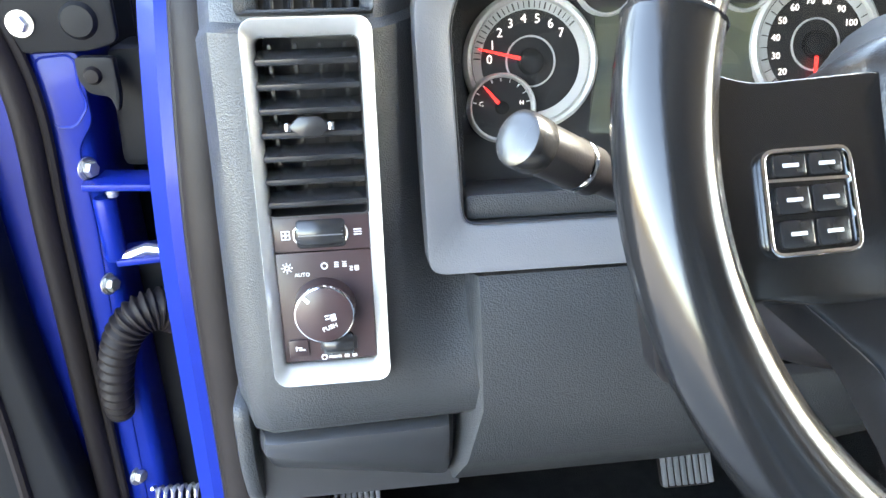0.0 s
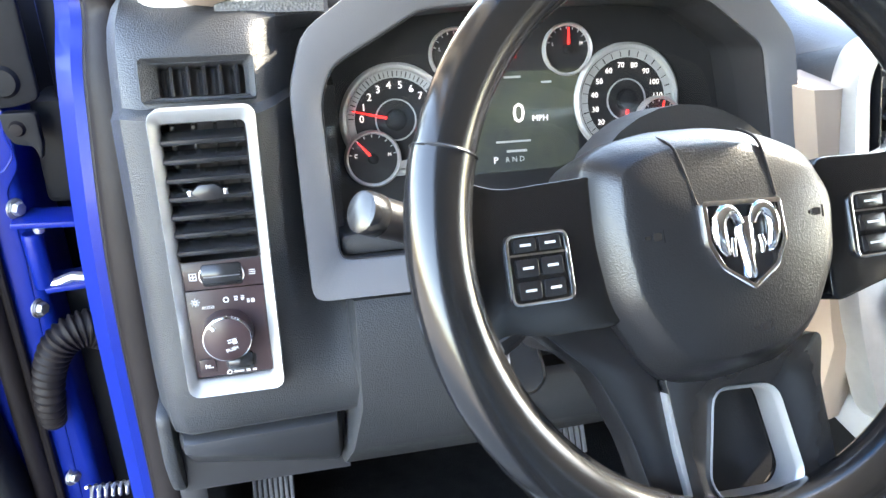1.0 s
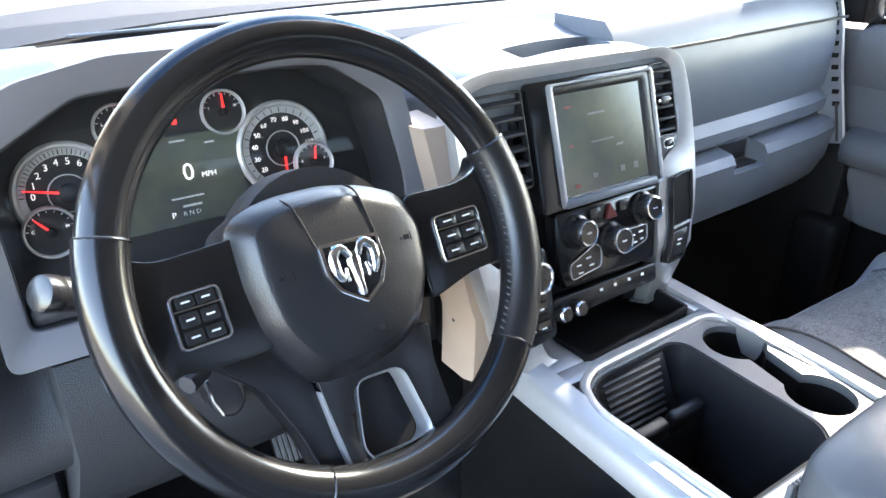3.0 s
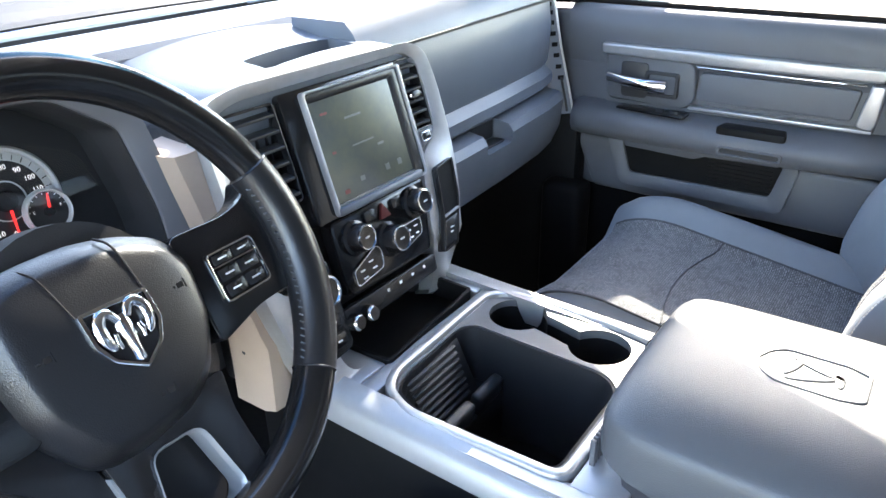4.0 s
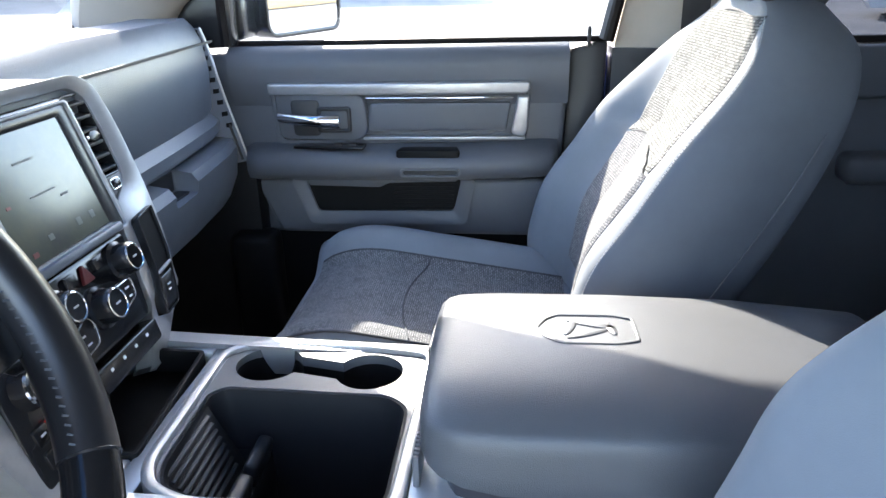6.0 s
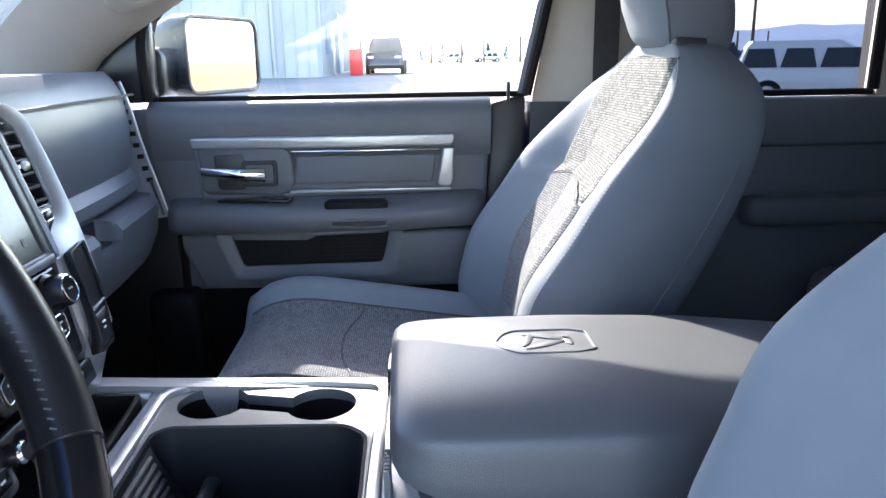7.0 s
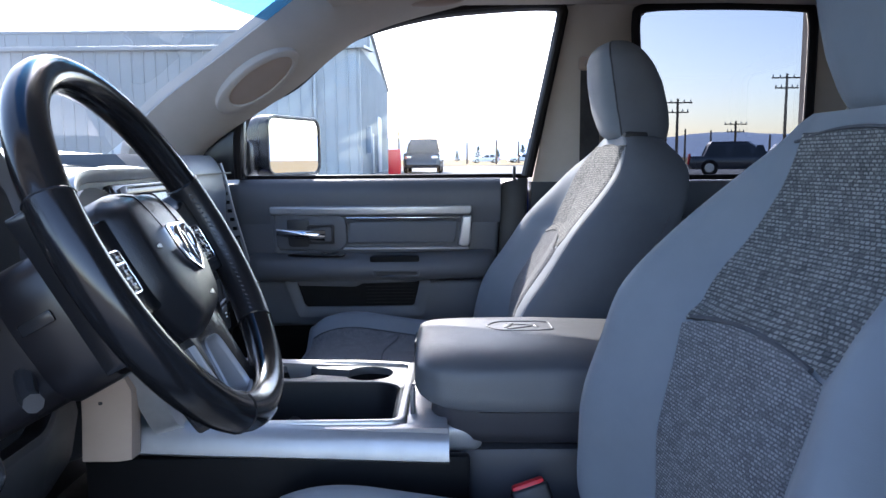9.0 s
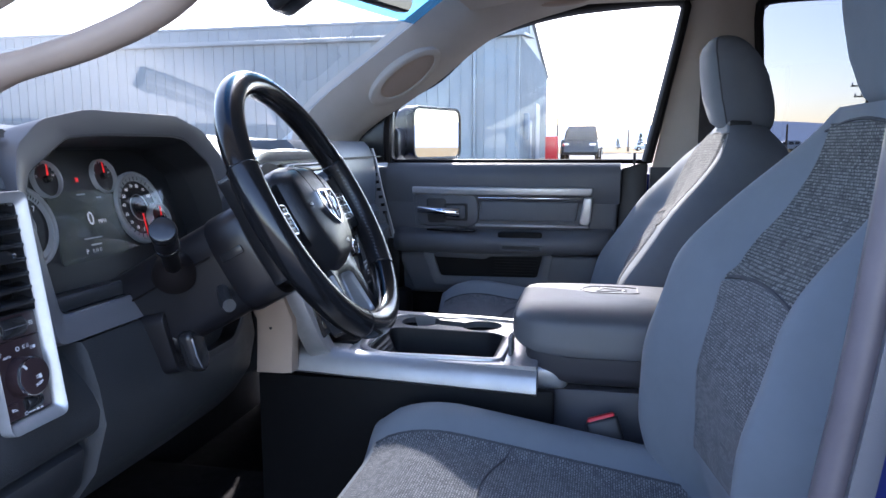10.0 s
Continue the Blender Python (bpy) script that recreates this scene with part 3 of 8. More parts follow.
    part("lower_step", prism(yz([(0.655, 1.245), (0.605, 1.128), (0.030, 1.122), (0.022, 1.245)]), -0.01, 0.030, DM, 0.010, 3), DOOR_GREY, ob)
    part("lock_knob", lathe([(0.0, 0.03), (0.003, 0.029), (0.0042, 0.02), (0.0035, 0.0), (0.0035, -0.01)], pose(DX + 0.012, -0.035, 1.512), 10), BLACK, ob, "small black lock knob")
    # window frame and glass
    edge = curve_pts([(DX, 0.690, 1.514), (DX, 0.675, 1.675), (DX, 0.535, 1.765), (DX, 0.40, 1.875), (DX, 0.20, 1.932), (DX, 0.0, 1.952), (DX, -0.13, 1.955), (DX, -0.158, 1.94), (DX, -0.15, 1.88), (DX, -0.07, 1.514)], 6)
    part("window_frame", tube(edge, 0.011, 8), RUBBER, ob, "black rubber window frame")
    part("frame_channel", tube([(p.x + 0.028, p.y, p.z) for p in edge], 0.016, 8), BLACK, ob)
    part("mirror_sail", prism(yz([(0.74, 1.51), (0.675, 1.513), (0.668, 1.675), (0.69, 1.67), (0.80, 1.60), (0.86, 1.52)]), -0.03, 0.004, DM, 0.006), SATIN_BLACK, ob, "black mirror sail panel")
    g = bmesh.new()
    f = [g.verts.new((DX + 0.03, p.y, p.z)) for p in edge]
    g.faces.new(f)
    part("window_pane", g, GLASS, ob)
    return ob


passenger_door()


def side_mirror():
    ob = thing("side_mirror", "black door mirror housing reflecting a dry field", "mirror", (0.95, 0.70, 1.52))
    m = Matrix.Translation((1.065, 0.590, 1.603)) @ Matrix.Rotation(radians(-21), 4, "Z")
    mm = m @ Matrix(((1, 0, 0, 0), (0, 0, -1, 0), (0, 1, 0, 0), (0, 0, 0, 1)))
    hs = rrect(0, 0, 0.285, 0.172, 0.035, 6)
    part("housing", loft([[mm @ Vector((x * k, y * k, z)) for x, y in hs] for z, k in ((0.0, 1.0), (-0.04, 1.0), (-0.09, 0.85), (-0.11, 0.5))]), SATIN_BLACK, ob)
    part("bezel", frame_ring(hs, inset(hs, 0.009), -0.004, 0.006, mm, 0.002), SATIN_BLACK, ob)
    part("mirror_glass", prism(inset(hs, 0.010), -0.002, 0.002, mm), MIRROR, ob, "silvered mirror glass")
    part("mount_arm", box(0.14, 0.07, 0.10, pose(0.93, 0.70, 1.57), 0.02, 3), SATIN_BLACK, ob)
    return ob


side_mirror()


# ---- passenger side behind the front door ----
def pillar_mid(side):
    ob = thing("middle_pillar_trim", "beige middle roof pillar trim with a dark lower cover", "pillar trim", (side * 0.84, -0.25, 1.5))
    b = bmesh.new()
    rings = []
    for z, ya, yb in ((1.50, -0.085, -0.36), (1.6, -0.105, -0.355), (1.75, -0.135, -0.348), (1.9, -0.165, -0.342), (1.96, -0.15, -0.40), (2.0, -0.05, -0.50)):
        c = []
        for k in range(7):
            t = k / 6
            c.append((side * (DX + 0.02 - 0.03 * math.sin(math.pi * t)), ya + (yb - ya) * t, z))
        c += [(side * 0.90, yb, z), (side * 0.90, ya, z)]
        rings.append(c)
    part("upper_trim", loft(rings), BEIGE, ob, sharp=60)
    rings = [[(side * x, y, z) for x, y in ((0.83, -0.08), (0.81, -0.15), (0.81, -0.30), (0.83, -0.37), (0.90, -0.37), (0.90, -0.08))] for z in (0.8, 1.2, 1.5)]
    part("lower_cover", loft(rings), DASH, ob)
    return ob


pillar_mid(1)


def seat_belt(side):
    ob = thing("seat_belt", "dark seat belt strap hanging from a beige pillar anchor", "seat belt", (side * 0.79, -0.22, 1.3))
    part("strap", loft([[(side * (0.798 - d), -0.20 - k, z) for k, d in ((0, 0), (0.05, 0), (0.05, 0.0025), (0, 0.0025))] for z, in ((1.80,), (1.5,), (1.2,))]), mat("grey_belt_webbing", (0.05, 0.045, 0.045), 0.8, grain=(900, 0.4), vary=(30, 0.2)), ob)
    part("anchor", box(0.02, 0.055, 0.035, pose(side * 0.797, -0.222, 1.80), 0.008), TAN, ob, "beige anchor loop")
    part("anchor_bolt", lathe([(0, 0.012), (0.012, 0.010), (0.016, 0)], Matrix.Translation((side * 0.79, -0.222, 1.80)) @ Matrix.Rotation(radians(-90 * side), 4, "Y"), 16), TAN, ob)
    return ob


seat_belt(1)


def rear_door(side):
    ob = thing("rear_door", "closed rear cab door with a dark panel and clear window", "door", (side * 0.86, -0.75, 0.8))
    f = (lambda pts: [(-y, z) for y, z in pts])
    m = side_at((DX, 0, 0)) if side > 0 else Matrix.Diagonal((-1, 1, 1, 1)) @ side_at((DX, 0, 0))
    part("door_panel", prism(f([(-0.375, 1.50), (-0.375, 0.82), (-1.15, 0.82), (-1.24, 1.50)]), -0.07, 0.0, m, 0.01), DOOR_GREY, ob)
    part("armrest_shelf", box(0.55, 0.06, 0.07, at(m, 0.80, 1.27, 0.03), 0.02, 3), DOOR_GREY, ob)
    part("sill_pad", box(0.84, 0.10, 0.025, at(m, 0.80, 1.45, 0.006), 0.01, 3), DOOR_GREY, ob)
    part("window_seal", box(0.86, 0.014, 0.02, at(m, 0.80, 1.508, -0.03), 0.004), RUBBER, ob)
    edge = curve_pts([(DX, -0.365, 1.514), (DX, -0.35, 1.80), (DX, -0.345, 1.91), (DX, -0.37, 1.94), (DX, -0.55, 1.945), (DX, -0.76, 1.938), (DX, -0.795, 1.92), (DX, -0.80, 1.80), (DX, -0.795, 1.514)], 5)
    edge = [Vector((side * p.x, p.y, p.z)) for p in edge]
    part("window_frame", tube(edge, 0.012, 8), RUBBER, ob, "black rubber window frame")
    g = bmesh.new()
    g.faces.new([g.verts.new((p.x + side * 0.03, p.y, p.z)) for p in edge])
    part("window_pane", g, TINTED, ob, "tinted rear window pane")
    return ob


rear_door(1)
rear_door(-1)
for side in (1, -1):
    b = bmesh.new()
    rings = [[(side * x, y, z) for x, y in ((0.83, -0.81), (0.80, -0.90), (0.80, -1.25), (0.90, -1.25), (0.90, -0.81))] for z in (1.50, 1.7, 1.9, 2.0)]
    solo("trim_rear_pillar", loft(rings), BEIGE, "beige rear roof pillar trim", "trim", "structure")
    solo("trim_roof_filler", box(0.09, 1.75, 0.07, pose(side * 0.865, -0.38, 1.985), 0.01), BLACK, "dark door opening edge under the roof", "trim", "structure")
b = frame_ring(rrect(0, 1.75, 1.60, 0.52, 0.05), rrect(0, 1.75, 1.36, 0.36, 0.05), 0, 0.04, Matrix(((1, 0, 0, 0), (0, 0, 1, -1.28), (0, 1, 0, 0), (0, 0, 0, 1))))
solo("wall_back_window", b, BEIGE, "beige surround of the rear cab window", "wall", "structure")
g = bmesh.new()
g.faces.new([g.verts.new((x, -1.27, z)) for x, z in ((-0.7, 1.55), (0.7, 1.55), (0.7, 1.95), (-0.7, 1.95))])
solo("window_back", g, TINTED, "tinted rear cab window", "window", "structure")


def rear_bench():
    ob = thing("rear_bench", "dark cloth rear bench seat", "seat", (0, -0.95, FLOOR))
    part("cushion", box(1.50, 0.44, 0.15, pose(0, -0.86, 1.08, 4), 0.05, 4), CLOTH_DARK, ob)
    part("backrest", box(1.50, 0.14, 0.52, pose(0, -1.15, 1.38, -10), 0.05, 4), CLOTH_DARK, ob)
    part("base", box(1.46, 0.40, 0.26, pose(0, -0.86, 0.87), 0.02), BLACK, ob)
    return ob


rear_bench()

for sx, y0, y1 in ((1, -1.29, 0.92), (-1, -1.29, -0.34)):
    solo("wall_side", box(0.03, y1 - y0, 0.92, pose(sx * 0.918, (y0 + y1) / 2, 1.02), 0.01), BLUE, "metallic blue outer cab side", "body side", "structure")


# ---- seats ----
def lerp(tab, z):
    for (z0, v0), (z1, v1) in zip(tab, tab[1:]):
        if z <= z1:
            t = max(0, (z - z0) / (z1 - z0))
            return v0 + (v1 - v0) * t
    return tab[-1][1]


def soft(tab, z):
    """A table read with its corners rounded."""
    return sum(lerp(tab, z + d) * w for d, w in ((-0.036, 1), (-0.018, 2), (0, 3), (0.018, 2), (0.036, 1))) / 9


def smooth(t):
    t = max(0.0, min(1.0, t))
    return t * t * (3 - 2 * t)


FRONT = [(1.08, 0.055), (1.16, 0.066), (1.27, 0.038), (1.354, -0.022), (1.42, -0.062), (1.50, -0.135), (1.56, -0.18), (1.60, -0.215)]
BACK = [(1.08, -0.125), (1.232, -0.218), (1.293, -0.250), (1.373, -0.290), (1.467, -0.330), (1.527, -0.342), (1.565, -0.335), (1.60, -0.285)]
HALF = [(1.08, 0.200), (1.16, 0.215), (1.30, 0.222), (1.42, 0.212), (1.50, 0.190), (1.56, 0.160), (1.59, 0.125), (1.604, 0.09)]
PW = [(1.16, 0.112), (1.37, 0.122), (1.50, 0.118), (1.585, 0.100)]   # half width of the woven panel
PW_IN = [(1.16, 0.155), (1.37, 0.168), (1.50, 0.152), (1.585, 0.120)]
HEAD_FRONT = [(0.0, -0.205), (0.04, -0.190), (0.12, -0.183), (0.3, -0.172), (0.6, -0.163), (0.82, -0.161), (0.92, -0.166), (0.97, -0.175), (1.0, -0.190)]
HEAD_BACK = [(0.0, -0.288), (0.03, -0.303), (0.10, -0.312), (0.2, -0.315), (0.35, -0.311), (0.6, -0.296), (0.78, -0.276), (0.9, -0.255), (0.97, -0.236), (1.0, -0.220)]
HEAD_HALF = [(0.0, 0.070), (0.03, 0.082), (0.10, 0.092), (0.25, 0.101), (0.5, 0.109), (0.72, 0.110), (0.85, 0.104), (0.93, 0.092), (0.98, 0.074), (1.0, 0.053)]
PW_DRIVER = [(1.16, 0.098), (1.30, 0.092), (1.37, 0.099), (1.45, 0.110), (1.585, 0.095)]


def dashes(pts, step, length, r):
    """A row of short stitches along points."""
    b = bmesh.new()
    P = [Vector(p) for p in pts]
    run = 0.0
    for a, c in zip(P, P[1:]):
        d = c - a
        ln = d.length
        while run < ln:
            s = a + d * (run / ln)
            e = s + d.normalized() * length
            tube([s, e], r, 5, bm=b)
            run += step
        run -= ln
    return b


def seat(cx, lean, cdy, cdz, wide, skew, pivot, deep, label, group):
    """A bucket seat: bolstered backrest and cushion with woven inserts, and a headrest. lean sets the back against height; wide adds to its outer side."""
    side = 1 if cx > 0 else -1

    def dy_at(z):
        return soft(lean, z)
    dy = dy_at(1.60)
    ob = thing("front_seat", label, "seat", (cx, dy - 0.1, FLOOR), group)

    def half(s, z):
        return min(soft(HALF, z), lerp(HALF, z) + 0.004) + (wide * smooth((1.60 - z) / 0.15) if s == side else 0)

    def pw_at(s, z):
        return lerp((PW_IN if s < 0 else PW) if side > 0 else (PW_DRIVER if s > 0 else PW), z)

    def crease(x):
        return 1.388 + 0.016 * (1 - min(1, abs(x) / 0.12) ** 2)

    def front(x, z):
        h = half(1 if x > 0 else -1, z)
        q = min(abs(x) / h, 1)
        pw = pw_at(1 if x > 0 else -1, z) / h
        dish = deep * smooth((1.615 - z) / 0.16) if side < 0 else deep * smooth((1.575 - z) / 0.21) * min(1, max(0, (x + 0.19) / 0.22))
        ramp = smooth((q - pw * 0.86) / max(0.1, 0.86 - pw * 0.86))
        c = crease(x)
        bulge = 0.011 * math.sin(math.pi * max(0, min(1, (z - 1.20) / 0.36))) if z < c else 0.011 * (1 - smooth((z - c) / 0.02))
        return dy_at(z) + skew * (x - pivot) * smooth((1.62 - z) / 0.1) + soft(FRONT, z) + (bulge - dish) * (1 - ramp) - (0.014 if side > 0 and x < 0 else 0.05) * max(0, (q - 0.88) / 0.12) ** 2.2

    def flank(s, z, u):
        """Side of the backrest, u from its front edge to its back."""
        h = half(s, z)
        y0, y1 = front(s * h, z), dy_at(z) + soft(BACK, z) + 0.02
        return (cx + s * (h * (1 - 0.10 * u * u) + 0.016 * math.sin(math.pi * u ** 0.8) * smooth((1.62 - z) / 0.08)), y0 + (y1 - y0) * u, z)

    rings = []
    for i in range(48):
        z = 1.08 + 0.524 * (i / 47) ** 0.9
        bk = dy_at(z) + soft(BACK, z)
        ring = []
        for k in range(33):
            q = -1 + 2 * k / 32
            s = 1 if q > 0 else -1
            x = half(s, z) * abs(q) ** 0.85 * s
            ring.append((cx + x, front(x, z), z))
        ring += [flank(1, z, u) for u in (0.1, 0.25, 0.4, 0.55, 0.7, 0.82, 0.92, 1.0)]
        for k in range(1, 12):
            q = 1 - 2 * k / 12
            ring.append((cx + half(1 if q > 0 else -1, z) * q * 0.86, bk + 0.012 * abs(q) ** 4, z))
        ring += [flank(-1, z, u) for u in (1.0, 0.92, 0.82, 0.7, 0.55, 0.4, 0.25, 0.1)]
        rings.append(ring)
    back = part("backrest", loft(rings), CLOTH, ob, "grey cloth bolstered backrest, passenger flank darkened for shade", 70)
    # Inboard passenger flank painted darker for shade; same cloth as the front.
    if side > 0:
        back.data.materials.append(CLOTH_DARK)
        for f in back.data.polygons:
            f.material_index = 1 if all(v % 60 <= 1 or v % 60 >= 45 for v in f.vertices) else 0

    def strip(za, zb, lift):
        def fn(s, t):
            x = (s - 0.5) * 2
            a, c = za(x * 0.12), zb(x * 0.12)
            z = a + (c - a) * t
            x *= pw_at(1 if x > 0 else -1, z)
            return (cx + x, front(x, z) + lift - 0.0044 * smooth((abs(s - 0.5) - 0.465) / 0.035), z)
        return sheet(fn, 80, 60, -0.002)

    part("woven_panel", strip(lambda x: crease(x) + 0.002, lambda x: 1.585, 0.003), WEAVE, ob, "flecked light and dark woven upper panel", 60)
    part("lumbar_panel", strip(lambda x: 1.165, lambda x: crease(x) - 0.002, 0.003), WEAVE_LOW, ob, "flecked woven lower panel", 60)

    def across(zf, lift, n=18):
        return [(cx + x, front(x, zf(x)) + lift, zf(x)) for x in [pw_at(1 if i > n / 2 else -1, zf(0)) * (-0.84 + 1.68 * i / n) for i in range(n + 1)]]
    part("cross_seam", tube(across(crease, 0.003), 0.0026, 6), PIPING, ob, "dark seam across the panel")
    for zc in (1.306, 1.222):
        part("panel_seam", tube(across(lambda x: zc + 0.004 * (1 - (x / 0.12) ** 2), 0.0040), 0.0010, 5), STITCH, ob, "thin pale seam across the panel")
    for s in (-1, 1):
        zs = [1.10 + 0.485 * i / 30 for i in range(31)]
        u0 = 0.16 if side < 0 else 0.035
        def line(z, u):
            if side < 0:
                return Vector(flank(s, z, u)) + Vector((s * 0.0012, 0, 0))
            x = s * half(s, z) * (0.965 - 0.02 * (u0 - u) / 0.045)
            return Vector((cx + x, front(x, z) + 0.0015, z))
        edge = [line(z, u0) for z in zs]
        if side < 0:
            part("edge_seam", tube(edge, 0.0014, 6), PIPING, ob, "dark edge seam")
        part("edge_stitching", dashes([line(z, u0 - 0.045) for z in zs], 0.0055, 0.0036, 0.0008), STITCH, ob, "pale stitched edge seam")
        zs = [1.12 + 0.33 * i / 20 for i in range(21)]
        part("rear_seam", tube([Vector(flank(s, z, 0.74 + 0.10 * (z - 1.12) / 0.33)) + Vector((s * 0.001, 0, 0)) for z in zs], 0.0014, 6), DASH_MID, ob, "grey seam at the rear of the side")
    part("top_seam", tube([(cx + x, front(x, 1.588) + 0.002, 1.588 - 0.012 * (x / 0.1) ** 2) for x in [-0.10 + 0.2 * i / 14 for i in range(15)]], 0.002, 6), PIPING, ob)

    # cushion
    def top(x, y):
        q = min(abs(x) / 0.225, 1)
        lift = 0.042 if x * side > 0 else (0.014 if side > 0 else 0.036)
        ramp = smooth((q - 0.45) / 0.33)
        f = max(0.0, min(1, (y + 0.50) / 0.5))
        end = max(0, (y + 0.12) / 0.155)
        return 1.086 + cdz + 0.078 * f + lift * ramp - 0.055 * max(0, (q - 0.85) / 0.15) ** 2 - 0.052 * end ** 2.4

    y0 = 0.445 + cdy
    rings = []
    for i in range(32):
        y = 0.035 - 0.53 * i / 31
        h = 0.225 - 0.03 * max(0, (y + 0.01) / 0.045) ** 2
        ring = []
        for k in range(31):
            q = -1 + 2 * k / 30
            ring.append((cx + h * q, y0 + y, top(h * q, y)))
        low = 0.985 + 0.055 * max(0, (y + 0.02) / 0.055)
        for k in range(1, 10):
            q = 1 - 2 * k / 10
            ring.append((cx + h * q * 0.97, y0 + y, low))
        rings.append(ring)
    part("cushion", loft(rings), CLOTH, ob, "grey cloth bolstered cushion", 70)

    inner = 0.198 if side > 0 else 0.130

    def cfn(s, t):
        x, y = -inner + (inner + 0.130) * s if side > 0 else (s - 0.5) * 0.26, 0.022 - 0.45 * t
        return (cx + x, y0 + y, top(x, y) + 0.002)
    part("cushion_panel", sheet(cfn, 18, 30, 0.004), WEAVE_DARK, ob, "dark woven cushion panel", 60)
    arc = []
    for i in range(25):
        x, y = -inner + 0.002 + (inner + 0.126) * i / 24, -0.185 + 0.028 * math.sin(math.pi * i / 24)
        arc.append((cx + x, y0 + y, top(x, y) + 0.0035))
    part("cushion_seam", tube(arc, 0.0015, 6), PIPING, ob, "dark curved cushion seam")
    for s in (-1, 1):
        x = 0.130 if s > 0 else -inner
        part("panel_seam", tube([(cx + x, y0 + 0.02 - 0.45 * i / 24, top(x, 0.02 - 0.45 * i / 24) + 0.002) for i in range(25)], 0.002, 6), PIPING, ob)
    part("side_shield", box(0.44, 0.42, 0.10, pose(cx, y0 - 0.26, 0.955), 0.02, 3), BLACK, ob, "black seat base cover")
    part("seat_frame", box(0.36, 0.40, 0.18, pose(cx, y0 - 0.26, FLOOR + 0.09), 0.01), BLACK, ob)

    # headrest: flat-fronted wedge, narrow at the foot, its rear sloping forwards to the crown
    hy = -0.035 if side < 0 else 0.0

    def head(t, a):
        yf, yb, w = lerp(HEAD_FRONT, t), lerp(HEAD_BACK, t), lerp(HEAD_HALF, t)
        d, sn, cs = (yf - yb) / 2, math.sin(a), math.cos(a)
        y = d * math.copysign(abs(sn) ** 0.80, sn)
        return Vector((cx + w * math.copysign(abs(cs) ** 0.50, cs), dy + hy + (yf + yb) / 2 + y, 1.592 + 0.206 * t + 0.22 * (1 - t) ** 2 * y))

    hr = part("headrest", loft([[head((1 - math.cos(math.pi * i / 36)) / 2, 2 * math.pi * j / 40) for j in range(40)] for i in range(37)]), CLOTH, ob, "rounded grey cloth headrest with darker sides", 75)
    # Sides and back use the darker cloth.
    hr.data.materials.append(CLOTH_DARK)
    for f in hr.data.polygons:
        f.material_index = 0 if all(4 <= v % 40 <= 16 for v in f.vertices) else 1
    for s in (-1, 1):
        a = radians(36) if s > 0 else math.pi - radians(36)
        part("headrest_seam", tube([head(0.02 + 0.97 * i / 30, a) for i in range(31)], 0.0018, 6), PIPING, hr, "dark headrest seam")
        part("headrest_post", tube([(cx + s * 0.07, dy - 0.24 + hy, 1.56), (cx + s * 0.07, dy - 0.236 + hy, 1.64)], 0.007, 10), SATIN_BLACK, ob, "black headrest post")
    part("headrest_guide", box(0.19, 0.05, 0.02, pose(cx, dy - 0.236 + hy, 1.604), 0.008), BLACK, ob)
    if side < 0:
        p = Vector(flank(-1, 1.375, 0.62))
        part("lumbar_lever", tube([p + Vector((0.004, 0, 0)), p + Vector((-0.022, 0.0, 0.0)), p + Vector((-0.030, 0.012, 0.016))], 0.011, 10), SATIN_BLACK, ob, "black lumbar lever")
    return ob


seat(0.465, [(1.0, 0.0), (1.7, 0.0)], 0.0, 0.0, 0.03, 0.115, 0.05, 0.064, "grey cloth passenger seat with a flecked woven centre", "front seats")
seat(-0.452, [(1.08, -0.085), (1.25, -0.053), (1.41, 0.008), (1.50, 0.010), (1.56, -0.005), (1.60, -0.01)], -0.09, -0.02, 0.0, 0.17, 0.2, 0.055, "grey cloth driver seat with a flecked woven centre", "front seats")


